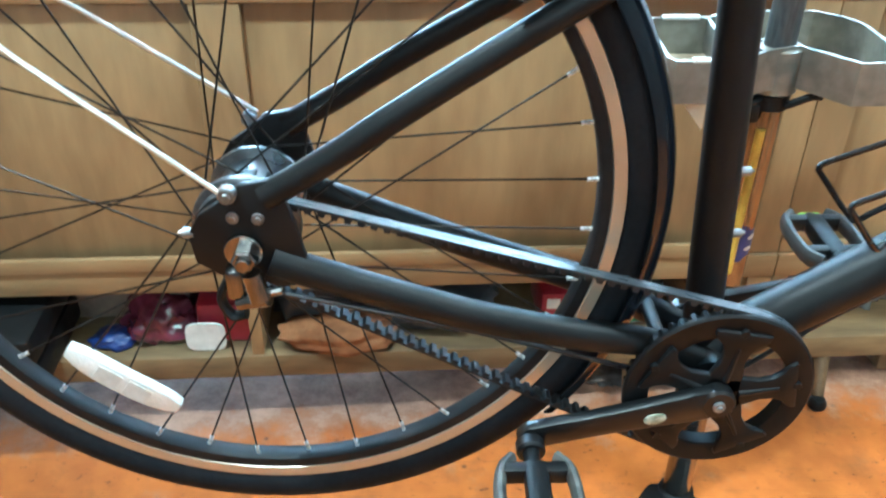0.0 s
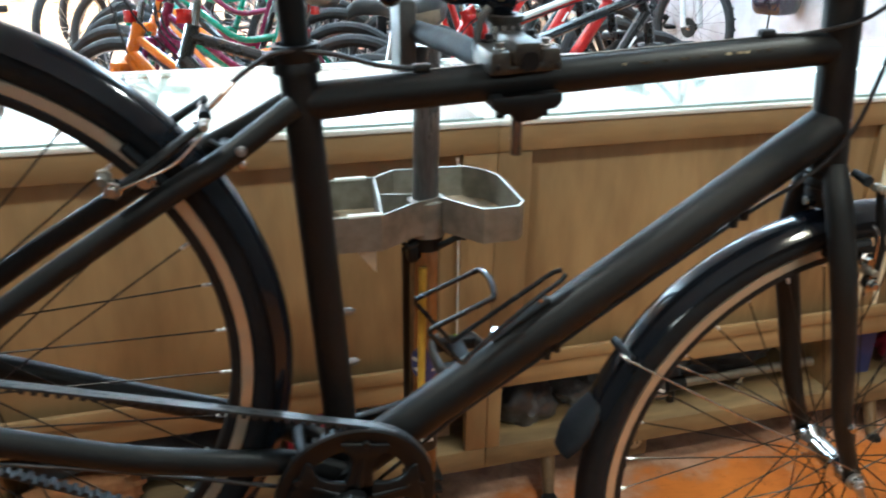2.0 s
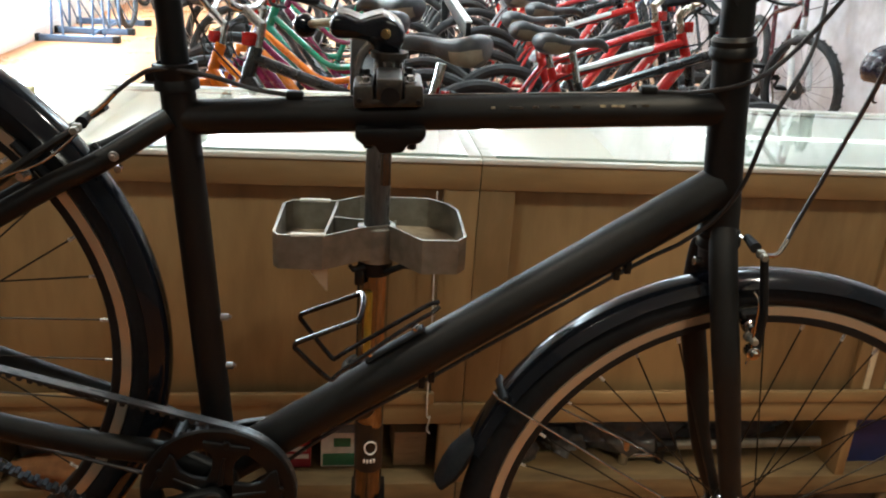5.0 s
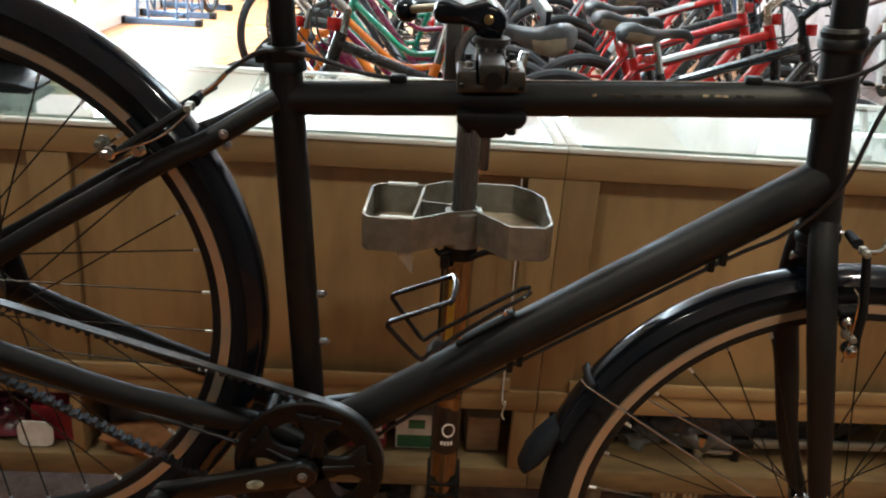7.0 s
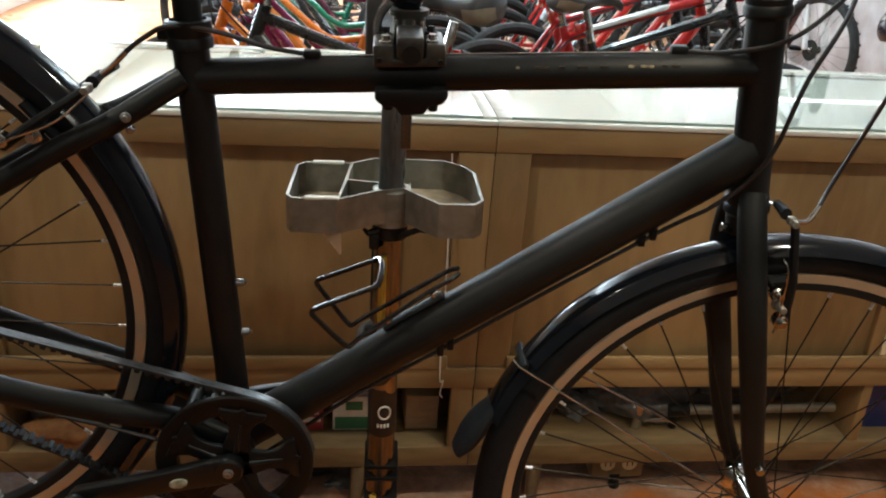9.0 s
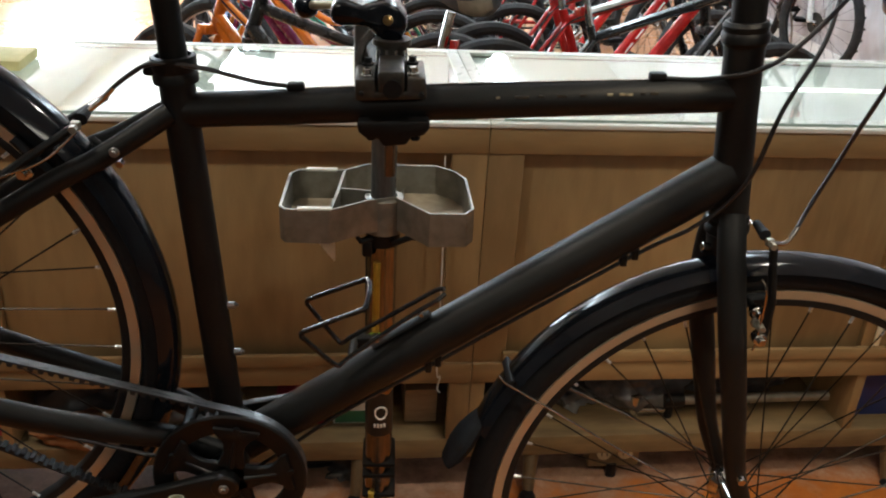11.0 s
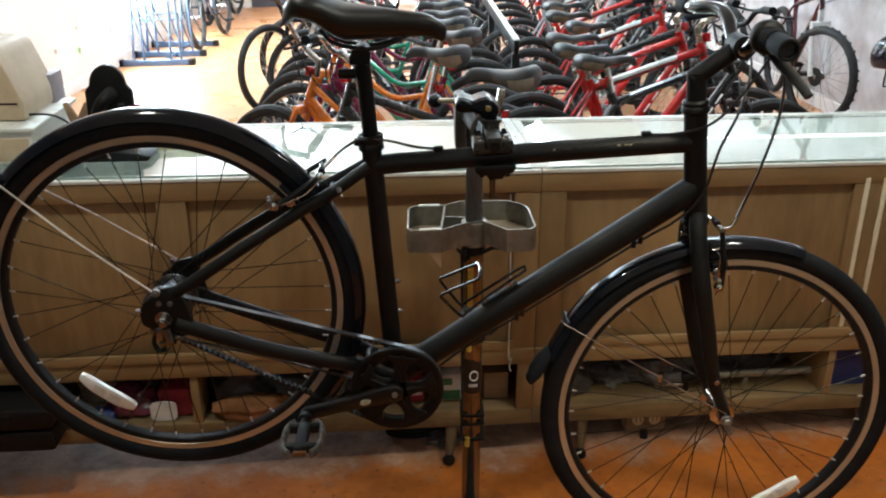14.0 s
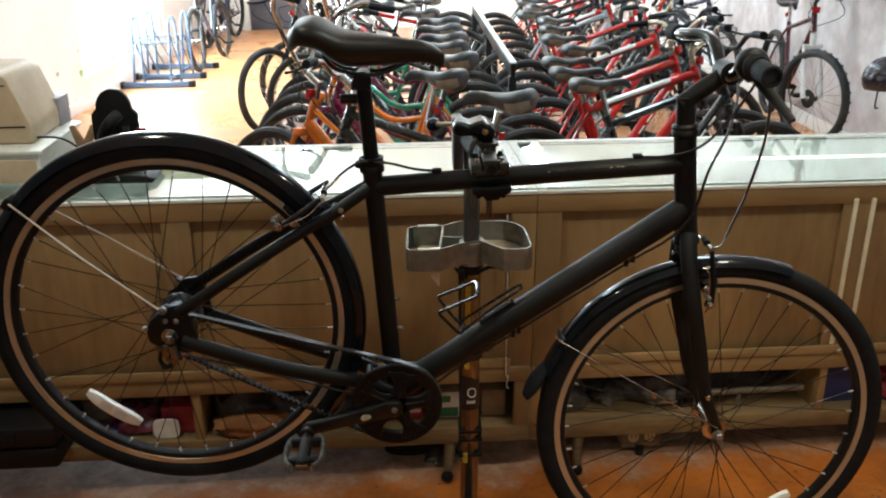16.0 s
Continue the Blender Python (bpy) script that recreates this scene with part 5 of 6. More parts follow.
# linear-pull brakes
def brake(side_pts, boss, pad, arm_mat):
    for s in (-1, 1):
        bm = B()
        tube(bm, [(x, s * y, z) for x, y, z in side_pts], [0.0085, 0.007, 0.006], 10, flat=0.7)
        a = bp("brake_arm", bm, arm_mat, None, "black brake arm")
        bm = B()
        disc(bm, (boss[0], s * (boss[1] + 0.006), boss[2]), (0, 1, 0), 0.008, 0.014, 14)
        disc(bm, (boss[0], s * (boss[1] + 0.015), boss[2]), (0, 1, 0), 0.0048, 0.006, 6)
        bp("pivot_bolt", bm, STEEL, a, "silver pivot bolt")
        bm = B()
        tube(bm, [(pad[0], s * 0.026, pad[2]), (pad[0], s * 0.062, pad[2])], 0.0042, 10)
        disc(bm, (pad[0], s * 0.05, pad[2]), (0, 1, 0), 0.0085, 0.010, 12)
        bp("pad_bolt", bm, STEEL, a, "silver pad bolt and washers")
        bm = B()
        q = Vector((pad[3], 0, pad[4]))
        tube(bm, [Vector((pad[0], s * 0.019, pad[2])) - q * 0.03, Vector((pad[0], s * 0.019, pad[2])) + q * 0.03], 0.0058, 8)
        bp("brake_pad", bm, RUBBER, a)


brake([(0.592, 0.058, 0.842), (0.593, 0.060, 0.89), (0.586, 0.050, 0.957)], (0.587, 0.056, 0.846), (0.584, 0, 0.872, 0.985, 0.12), BLACK)
brake([(-0.207, 0.054, 1.016), (-0.168, 0.058, 1.044), (-0.123, 0.046, 1.073)], (-0.205, 0.055, 1.024), (-0.178, 0, 1.026, -0.64, 0.77), BLACK)
for pts in ([(0.582, -0.05, 0.953), (0.582, 0.0, 0.957), (0.582, 0.05, 0.953)], [(-0.128, -0.046, 1.072), (-0.128, 0.0, 1.076), (-0.128, 0.046, 1.072)]):
    cable(pts, "bare brake wire", 0.0012, STEEL)
cable([(-0.123, -0.052, 1.068), (-0.15, -0.066, 1.045), (-0.185, -0.067, 1.030), (-0.214, -0.064, 1.018)], "bare spring wire", 0.0014, STEEL)
cable([(0.577, -0.060, 0.918), (0.582, -0.067, 0.906), (0.583, -0.067, 0.87), (0.583, -0.066, 0.842), (0.581, -0.066, 0.832)], "bright spring wire", 0.0013, STEEL)
for x, z, x2, z2 in ((-0.123, 1.074, -0.212, 1.034), (0.582, 0.958, 0.584, 0.862)):
    bm = B()
    tube(bm, [(x, -0.008, z + 0.003), (x, -0.035, z + 0.001)], [0.0045, 0.0065], 10)
    bp("cable_boot", bm, RUBBER, None, "ribbed rubber cable boot")
    bm = B()
    box(bm, (x - 0.0042, -0.054, z - 0.005), (x + 0.0042, -0.045, z + 0.004), 0.002)
    disc(bm, (x, -0.058, z - 0.001), (0, 1, 0), 0.0042, 0.008, 6)
    bp("pinch_bolt", bm, ALLOY, None, "silver pinch bolt")
    bm = B()
    disc(bm, (x2, -0.062, z2), (0, 1, 0), 0.0042, 0.022, 8)
    disc(bm, (x2, -0.056, z2), (0, 1, 0), 0.0068, 0.005, 14)
    bp("adjuster_bolt", bm, ALLOY, None, "silver adjuster bolt and washer")
bm = B()
disc(bm, (0.532, -0.006, 0.93), (1, 0, -0.1), 0.0055, 0.012, 10)
bp("bolt", bm, STEEL, fork)
bm = B()
disc(bm, (-0.094, -0.025, 1.026), (0, 1, 0), 0.004, 0.008, 10)
bp("bolt", bm, STEEL, frm)
bm = B()
tube(bm, [(-0.122, -0.010, 1.046), (-0.11, -0.016, 1.040), (-0.09, -0.018, 1.046)], 0.0035, 8)
bp("mudguard_bracket", bm, BLACK, rg)

# bottle cage
CAGE = mat("black_cage_wire", (0.012, 0.012, 0.012), rough=0.22, scale=30)
bm = B()
for s in (-1, 1):
    tube(bm, smooth_path([(0.241, s * 0.006, 0.868), (0.231, s * 0.012, 0.862), (0.204, s * 0.013, 0.844), (0.136, s * 0.021, 0.795), (0.125, s * 0.023, 0.7855), (0.1165, s * 0.026, 0.786),
                          (0.085, s * 0.0355, 0.825), (0.0815, s * 0.036, 0.8305), (0.0825, s * 0.036, 0.8345), (0.09, s * 0.036, 0.8385), (0.144, s * 0.0345, 0.861), (0.150, s * 0.034, 0.8635)], 4), 0.0029, 8)
cg = bp("bottle_cage", bm, CAGE, None, "bent black wire bottle cage")
bm = B()
tube(bm, [(0.16, 0, 0.795), (0.225, 0, 0.838)], 0.008, 10, flat=0.5)
bp("mounting_strip", bm, BLACK, cg)
for x, z in ((0.164, 0.802), (0.215, 0.836)):
    bm = B()
    disc(bm, (x, 0, z + 0.002), (-0.55, 0, 0.83), 0.005, 0.006, 12)
    bp("bolt", bm, STEEL, cg)
bm = B()
tube(bm, smooth_path([(0.148, 0.0342, 0.8625), (0.1525, 0.031, 0.866), (0.155, 0.018, 0.8685), (0.156, 0.0, 0.869), (0.1545, -0.018, 0.867), (0.152, -0.031, 0.864), (0.148, -0.0342, 0.861)], 5), 0.0034, 10)
bp("end_band", bm, GLOSS, cg, "glossy black wire end of the cage")
FAINT = mat("rubbed_gold_print", (0.6, 0.53, 0.35), (0.08, 0.075, 0.06), rough=0.5, scale=90)
# pale lettering bars on the top tube
RUBBED = mat("rubbed_dark_print", (0.05, 0.043, 0.03), (0.018, 0.017, 0.015), rough=0.5, scale=120)
for x, w, m_ in ((0.283, 0.004, FAINT), (0.302, 0.014, RUBBED), (0.326, 0.006, RUBBED), (0.345, 0.010, RUBBED), (0.368, 0.008, RUBBED), (0.396, 0.006, FAINT), (0.408, 0.014, FAINT), (0.430, 0.005, RUBBED), (0.44, 0.008, RUBBED)):
    z = 1.098 + 0.009 * (x - 0.3) / 0.18
    bm = B()
    box(bm, (x, -0.0176, z + 0.0015), (x + w, -0.0168, z + 0.0040), 0.0002)
    bp("lettering_bar", bm, m_, frm, "small pale lettering" if m_ is FAINT else "rubbed lettering")

# ---- things on and in the counters ----
built_before = set(bpy.data.objects)


def paint(name, c, rough=0.4, **k):
    return mat(name, c, tuple(v * 0.72 for v in c), rough=rough, scale=k.pop("scale", 12), **k)


def lump(name, at, size, material, label, category, seed, rough=0.28, sub=4, freq=9.0):
    """A soft crumpled thing: a bag, a rag."""
    bm = B()
    bmesh.ops.create_icosphere(bm, subdivisions=sub, radius=1)
    for v in bm.verts:
        p = v.co.copy()
        n1 = noise.noise(p * 1.6 + Vector((seed, 0, 0)))
        n2 = noise.noise(p * freq * 0.5 + Vector((0, seed, 0)))
        p = p * (1 + rough * n1 + rough * 0.55 * n2)
        p.z = max(p.z, -0.72)
        v.co = Vector((p.x * size[0], p.y * size[1], (p.z + 0.72) * size[2] / 1.7))
    return whole(name, bm, material, label, category, at=at, sharp=60)


def carton(name, lo, hi, material, label, category, bars=None, flap=False):
    lo, hi = Vector(lo), Vector(hi)
    o = Vector(((lo.x + hi.x) / 2, (lo.y + hi.y) / 2, lo.z))
    ob = thing(name, label, category, at=o)
    bm = B()
    box(bm, lo - o, hi - o, 0.003)
    part("body", bm, material, ob)
    if bars:
        bm = B()
        for x0, x1, z0, z1 in bars[1]:
            s = hi - lo
            box(bm, (lo.x - o.x + x0 * s.x, lo.y - o.y - 0.0012, z0 * s.z), (lo.x - o.x + x1 * s.x, lo.y - o.y + 0.001, z1 * s.z), 0.0003)
        part("print", bm, bars[0], ob, "plain printed bars")
    if flap:
        bm = B()
        box(bm, (lo.x - o.x, -0.002, hi.z - lo.z + 0.0005), (hi.x - o.x, 0.002, hi.z - lo.z + 0.003), 0.0005)
        part("tape", bm, flap, ob)
    return ob


S = 0.1505
WHITE = paint("white_card", (0.78, 0.77, 0.73), 0.55)
CARDGREY = mat("grey_brown_card", (0.2, 0.15, 0.11), (0.13, 0.095, 0.07), rough=0.75, scale=14)
CARD = mat("brown_cardboard", (0.36, 0.24, 0.14), (0.28, 0.18, 0.1), rough=0.75, scale=14, stretch=(1, 1, 6))
RED = paint("red_packaging", (0.33, 0.022, 0.045), 0.35)
PINK = mat("pink_plastic_film", (0.16, 0.03, 0.055), (0.06, 0.014, 0.026), rough=0.14, scale=12, coat=0.5)
BLUE = paint("blue_plastic", (0.02, 0.04, 0.18), 0.35)
BAG = mat("dark_grey_bag", (0.06, 0.06, 0.065), (0.025, 0.025, 0.028), rough=0.4, scale=10, bump=0.2)
FILM = mat("grey_plastic_film", (0.12, 0.12, 0.12), (0.05, 0.05, 0.052), rough=0.16, scale=10, coat=0.4)
RAG = mat("orange_cloth", (0.3, 0.13, 0.045), (0.18, 0.075, 0.025), rough=0.85, scale=18, bump=0.4)
GREEN = paint("green_packaging", (0.05, 0.2, 0.1), 0.4)
case = thing("tool_case", "black ribbed plastic case pushed into the counter shelf", "case", at=(-1.36, 0.735, S))
bm = B()
box(bm, (-0.42, -0.2, 0), (0.42, 0.2, 0.062), 0.012)
part("base", bm, BLACK, case)
bm = B()
box(bm, (-0.42, -0.2, 0.065), (0.42, 0.2, 0.125), 0.012)
for x in (-0.3, -0.1, 0.1, 0.3):
    box(bm, (x - 0.02, -0.207, 0.075), (x + 0.02, -0.195, 0.115), 0.003)
part("lid", bm, BLACK, case)
bm = B()
for x in (-0.2, 0.2):
    box(bm, (x - 0.025, -0.21, 0.045), (x + 0.025, -0.198, 0.08), 0.003)
part("latch", bm, STEEL, case, "small metal latches")
carton("cardboard_box", (-0.985, 0.77, S), (-0.83, 0.90, S + 0.13), CARDGREY, "small brown cardboard box on the shelf", "box")
lump("blue_packet", (-0.855, 0.69, S), (0.04, 0.03, 0.03), BLUE, "small blue plastic packet", "packet", 5)
lump("pink_bag", (-0.775, 0.72, S), (0.068, 0.05, 0.085), PINK, "crumpled pink plastic bag", "bag", 9, 0.45)
lump("dark_pouch", (-0.76, 0.83, S), (0.06, 0.06, 0.12), BAG, "dark crumpled pouch on the shelf", "bag", 14, 0.4)
packet = thing("parts_packet", "red parts packet with a rounded white card", "packet", at=(-0.640, 0.708, S))
bm = B()
box(bm, (-0.062, -0.03, 0.0), (0.058, 0.05, 0.088), 0.012)
part("body", bm, RED, packet)
bm = B()
slab(bm, [(-0.044 + 0.036 * math.copysign(abs(math.cos(a_)) ** 0.5, math.cos(a_)), 0.032 + 0.03 * math.copysign(abs(math.sin(a_)) ** 0.5, math.sin(a_))) for a_ in (k * math.pi / 12 for k in range(24))], -0.052, -0.047)
part("card", bm, WHITE, packet, "rounded white card")
# The two dark bags here are oversized to stand in for the shelf's shade.
lump("dark_bag", (-0.47, 0.77, S), (0.10, 0.075, 0.14), BAG, "dark mesh bag stuffed into the shelf", "bag", 12, 0.4)
lump("orange_rag", (-0.445, 0.668, S), (0.108, 0.045, 0.062), RAG, "folded orange-brown cloth rag on the shelf", "cloth", 17)
lump("tyre_lever_bag", (-0.27, 0.76, S), (0.13, 0.09, 0.11), BAG, "dark bag filling the unlit back of the shelf", "bag", 19, 0.4)
carton("red_box", (-0.06, 0.70, S), (0.04, 0.82, S + 0.075), RED, "red parts box with white printing", "box", (WHITE, [(0.1, 0.35, 0.55, 0.85), (0.45, 0.95, 0.3, 0.45), (0.45, 0.9, 0.55, 0.7)]))
carton("green_box", (0.06, 0.70, S), (0.15, 0.84, S + 0.085), WHITE, "white and green parts box", "box", (GREEN, [(0.05, 0.95, 0.05, 0.4), (0.3, 0.7, 0.6, 0.85)]))
carton("brown_box", (0.215, 0.70, S), (0.285, 0.82, S + 0.085), CARD, "small brown cardboard box", "box")
lump("black_bag", (0.46, 0.74, S), (0.07, 0.07, 0.105), BAG, "crumpled black plastic bag", "bag", 21)
lump("clear_bag", (0.60, 0.77, S), (0.055, 0.045, 0.06), FILM, "crinkled clear plastic bag", "bag", 25, 0.45)
lump("grey_rag", (0.76, 0.78, S), (0.11, 0.08, 0.1), FILM, "bunched grey plastic sheet", "bag", 28, 0.35)
lump("inner_tube_bag", (1.0, 0.84, S), (0.17, 0.08, 0.115), BAG, "dark crumpled bag at the back of the shelf", "bag", 31, 0.35)
carton("blue_box", (1.245, 0.69, S), (1.36, 0.85, S + 0.12), BLUE, "plain blue box on the shelf", "box")
lump("red_bag", (1.5, 0.72, S), (0.09, 0.06, 0.09), RED, "dark red crumpled packet", "packet", 37)
fp = thing("hand_pump", "long silver frame pump with black ends", "pump", at=(0.965, 0.70, S))
bm = B()
tube(bm, [(-0.16, 0, 0.045), (0.225, 0, 0.05)], 0.0115, 16)
part("barrel", bm, ALLOY, fp)
bm = B()
tube(bm, [(-0.24, 0, 0.02), (-0.16, 0, 0.02)], 0.007, 12)
tube(bm, [(-0.235, 0, 0.0), (-0.232, 0, 0.06)], [0.012, 0.012], 12)
part("handle", bm, STEEL, fp, "shiny steel handle")
bm = B()
tube(bm, [(0.02, 0.0, 0.0), (0.03, -0.01, 0.045)], 0.006, 10)
part("foot_peg", bm, STEEL, fp)
bm = B()
tube(bm, [(-0.165, 0, 0.0448), (-0.12, 0, 0.0455)], 0.016, 14)
disc(bm, (-0.15, 0, 0.017), (0, 0, 1), 0.01, 0.034, 12)
part("head", bm, BLACK, fp)
# power outlet box and coiled lead below the counter
ob = thing("outlet_box", "beige double power outlet box standing under the counter", "power outlet", at=(0.70, 0.70, 0.0))
bm = B()
box(bm, (-0.06, -0.02, 0.02), (0.06, 0.03, 0.098), 0.005)
part("body", bm, mat("yellowed_box", (0.2, 0.135, 0.06), (0.13, 0.085, 0.04), rough=0.5), ob)
for x in (-0.025, 0.025):
    bm = B()
    disc(bm, (x, -0.0215, 0.06), (0, 1, 0), 0.017, 0.005, 20)
    sk = part("socket", bm, mat("ivory_socket", (0.7, 0.6, 0.38), rough=0.4), ob, "ivory socket face")
    bm = B()
    for dx in (-0.006, 0.006):
        box(bm, (x + dx - 0.0012, -0.025, 0.056), (x + dx + 0.0012, -0.0235, 0.068), 0)
    part("slot", bm, BLACK, sk)
bm = B()
tube(bm, smooth_path([(-0.06, 0, 0.075), (-0.09, -0.005, 0.085), (-0.11, 0, 0.07)], 4), 0.012, 10)
part("plug", bm, BLACK, ob)
bm = B()
tube(bm, [(-0.005, -0.02, 0.03), (-0.005, -0.025, 0.0)], 0.012, 10)
part("plug", bm, BLACK, ob)
bm = B()
pts = []
for k in range(40):
    a = k * 2 * math.pi / 13
    pts.append((0.02 + (0.085 + 0.008 * math.sin(k)) * math.cos(a), 0.78 + 0.05 * math.sin(a), 0.006 + 0.0009 * k))
tube(bm, smooth_path(pts, 2), 0.005, 8)
whole("coiled_cable", bm, BLACK, "coiled black cable lying under the counter", "cable")
lump("foil_scrap", (0.10, 0.72, 0.0), (0.05, 0.04, 0.03), FILM, "crumpled shiny plastic scrap on the floor", "scrap", 44, 0.5)
# string on the counter front
bm = B()
tube(bm, smooth_path([(0, 0, 0.0), (0.006, -0.002, -0.25), (0.007, -0.003, -0.46), (0.014, -0.006, -0.475), (0.010, -0.004, -0.505), (0.016, -0.006, -0.515)], 6), 0.0017, 6)
whole("string", bm, WHITE, "loose white string hanging on the counter front", "string", at=(0.2635, YF - 0.012, 0.80))
# on the glass: register on a box, desk phone, note pad
T = 0.8645
BEIGE = mat("beige_plastic", (0.58, 0.47, 0.32), (0.5, 0.4, 0.27), rough=0.45, scale=9)
rg_box = thing("display_box", "white box with a pale front standing on the counter", "box", at=(-1.18, 0.95, T))
bm = B()
box(bm, (-0.25, -0.17, 0), (0.23, 0.17, 0.085), 0.004)
part("body", bm, ALUWHITE, rg_box)
bm = B()
box(bm, (-0.24, -0.1745, 0.01), (0.22, -0.1695, 0.07), 0.001)
part("front", bm, BEIGE, rg_box)
bm = B()
box(bm, (-0.26, -0.18, 0.0855), (0.24, 0.18, 0.097), 0.004)
part("top", bm, ALUWHITE, rg_box)
reg = thing("cash_register", "beige plastic cash register with a sloping front", "cash register", at=(-1.195, 0.97, T + 0.0975))
bm = B()
prof = [(-0.2, 0.0), (0.215, 0.0), (0.215, 0.05), (0.17, 0.175), (0.15, 0.19), (-0.2, 0.19)]
slab(bm, prof, -0.13, 0.13, bevel=0.012)
part("body", bm, BEIGE, reg)
bm = B()
box(bm, (-0.2, -0.1325, 0.045), (0.2, -0.1285, 0.049), 0)
box(bm, (-0.2, -0.1325, 0.155), (0.165, -0.1285, 0.158), 0)
part("seam", bm, BLACK, reg)
bm = B()
tube(bm, smooth_path([(0.205, -0.1, 0.012), (0.28, -0.11, 0.010), (0.335, -0.115, -0.03), (0.36, -0.11, -0.088)], 5), 0.003, 8)
part("lead", bm, BLACK, reg, "black power lead")
prn = thing("receipt_printer", "small grey printer box behind the register", "printer", at=(-1.05, 1.1, T))
bm = B()
box(bm, (-0.075, -0.04, 0), (0.075, 0.05, 0.178), 0.004)
part("body", bm, mat("mauve_grey_plastic", (0.34, 0.31, 0.33), (0.24, 0.22, 0.24), rough=0.4), prn)
bm = B()
tube(bm, smooth_path([(0.02, -0.042, 0.09), (0.035, -0.042, 0.14), (0.05, -0.042, 0.12), (0.06, -0.042, 0.155)], 4), 0.008, 8, flat=0.3, up=(0, 1, 0))
part("stripe", bm, WHITE, prn, "pale wavy stripe")
vb = thing("card_holder", "tan cardboard holder with a forked top and dark foot", "holder", at=(-0.90, 1.0, T))
bm = B()
slab(bm, [(-0.016, 0.03), (0.016, 0.03), (0.036, 0.108), (0.024, 0.114), (0.0, 0.07), (-0.024, 0.114), (-0.036, 0.108)], -0.006, 0.006, bevel=0.002)
part("fork", bm, CARD, vb)
bm = B()
box(bm, (-0.022, -0.03, 0), (0.022, 0.03, 0.035), 0.003)
part("foot", bm, BLACK, vb)
ph = thing("desk_phone", "black desk phone with a tall rounded back plate", "phone", at=(-0.79, 0.87, T))
bm = B()
slab(bm, [(-0.13, 0.0), (0.12, 0.0), (0.13, 0.012), (0.10, 0.02), (-0.13, 0.045)], -0.09, 0.06, bevel=0.004)
part("base", bm, BLACK, ph)
bm = B()
tops = [(-0.062, 0.0), (-0.062, 0.155)] + [(-0.048 * math.cos(a), 0.17 + 0.055 * math.sin(a)) for a in (math.pi * k / 10 for k in range(11))] + [(0.062, 0.155), (0.062, 0.0)]
slab(bm, tops, 0.062, 0.082, bevel=0.003)
part("back_plate", bm, BLACK, ph)
bm = B()
tube(bm, smooth_path([(-0.02, 0.055, 0.06), (-0.025, 0.02, 0.1), (0.0, 0.0, 0.14), (0.02, 0.03, 0.16)], 4), 0.016, 12)
tube(bm, smooth_path([(0.03, 0.055, 0.05), (0.04, 0.015, 0.09), (0.035, 0.02, 0.13)], 4), 0.013, 12)
part("handset", bm, BLACK, ph)
bm = B()
box(bm, (0.06, 0.045, 0.085), (0.085, 0.055, 0.12), 0.002)
part("tag", bm, RED, ph, "small red tag")
pad = thing("note_pad", "yellow note pad lying on the glass", "note pad", at=(-0.62, 0.95, T))
YELLOWPAPER = mat("yellow_paper", (0.62, 0.56, 0.25), (0.5, 0.45, 0.2), rough=0.7)
bm = B()
box(bm, (-0.08, -0.06, 0.0005), (0.08, 0.06, 0.018), 0.0006)
part("block", bm, YELLOWPAPER, pad)
bm = B()
box(bm, (-0.079, -0.0595, 0.0182), (0.081, 0.061, 0.0192), 0.0003)
part("top_sheet", bm, YELLOWPAPER, pad)
# papers and parts inside the glass cases
for x, y, w, d, a, m, lab in ((0.05, 0.86, 0.16, 0.11, 8, mat("buff_paper", (0.62, 0.55, 0.4), rough=0.6), "buff paper sheet lying in the display case"),
                              (-0.3, 0.95, 0.21, 0.15, -6, WHITE, "white paper sheet lying in the display case"),
                              (0.85, 0.98, 0.2, 0.14, 12, mat("pale_blue_paper", (0.55, 0.65, 0.66), rough=0.55), "pale blue leaflet lying in the display case"),
                              (1.35, 0.9, 0.25, 0.16, -10, WHITE, "white leaflet lying in the display case")):
    bm = B()
    box(bm, (-w / 2, -d / 2, 0), (w / 2, d / 2, 0.0015), 0)
    o = whole("paper_sheet", bm, m, lab, "paper")
    o.matrix_basis = pose(x, y, 0.7125, 0, 0, a)

# slim tube along the back of the display case; its glow brightens the case
cl = thing("case_lamp", "slim white glowing tube along the back of the display case", "lamp", at=(1.48, 1.10, 0.713))
bm = B()
tube(bm, [(-0.55, 0, 0.088), (0.55, 0, 0.088)], 0.004, 10)
part("tube", bm, mat("glowing_tube", (1.0, 0.99, 0.96), (1.0, 0.99, 0.96), rough=0.4, glow=2.4), cl)
for x in (-0.57, 0.57):
    bm = B()
    box(bm, (x - 0.02, -0.012, 0.0), (x + 0.02, 0.012, 0.102), 0.003)
    part("holder", bm, ALUWHITE, cl)

along_counter(built_before)

# ---- shop: bicycles ----
# Dusty shop tyres, paler than tyre_rubber: background haze is put into the colour.
DUSTYHAZE = mat("dusty_hazed_tyre_rubber", (0.026, 0.025, 0.025), (0.014, 0.0135, 0.0135), rough=0.75, scale=18, fine=120, bump=0.2)
GREYRIM = mat("grey_alloy_rim", (0.42, 0.42, 0.43), (0.28, 0.28, 0.29), rough=0.32, metal=0.9)
PALE = mat("pale_fork_paint", (0.7, 0.69, 0.66), rough=0.3, scale=10, coat=0.3)
REDLENS = mat("red_reflector_lens", (0.5, 0.015, 0.012), rough=0.15, scale=60, coat=0.5)
TAN = mat("tan_saddle_side", (0.3, 0.26, 0.2), rough=0.6)
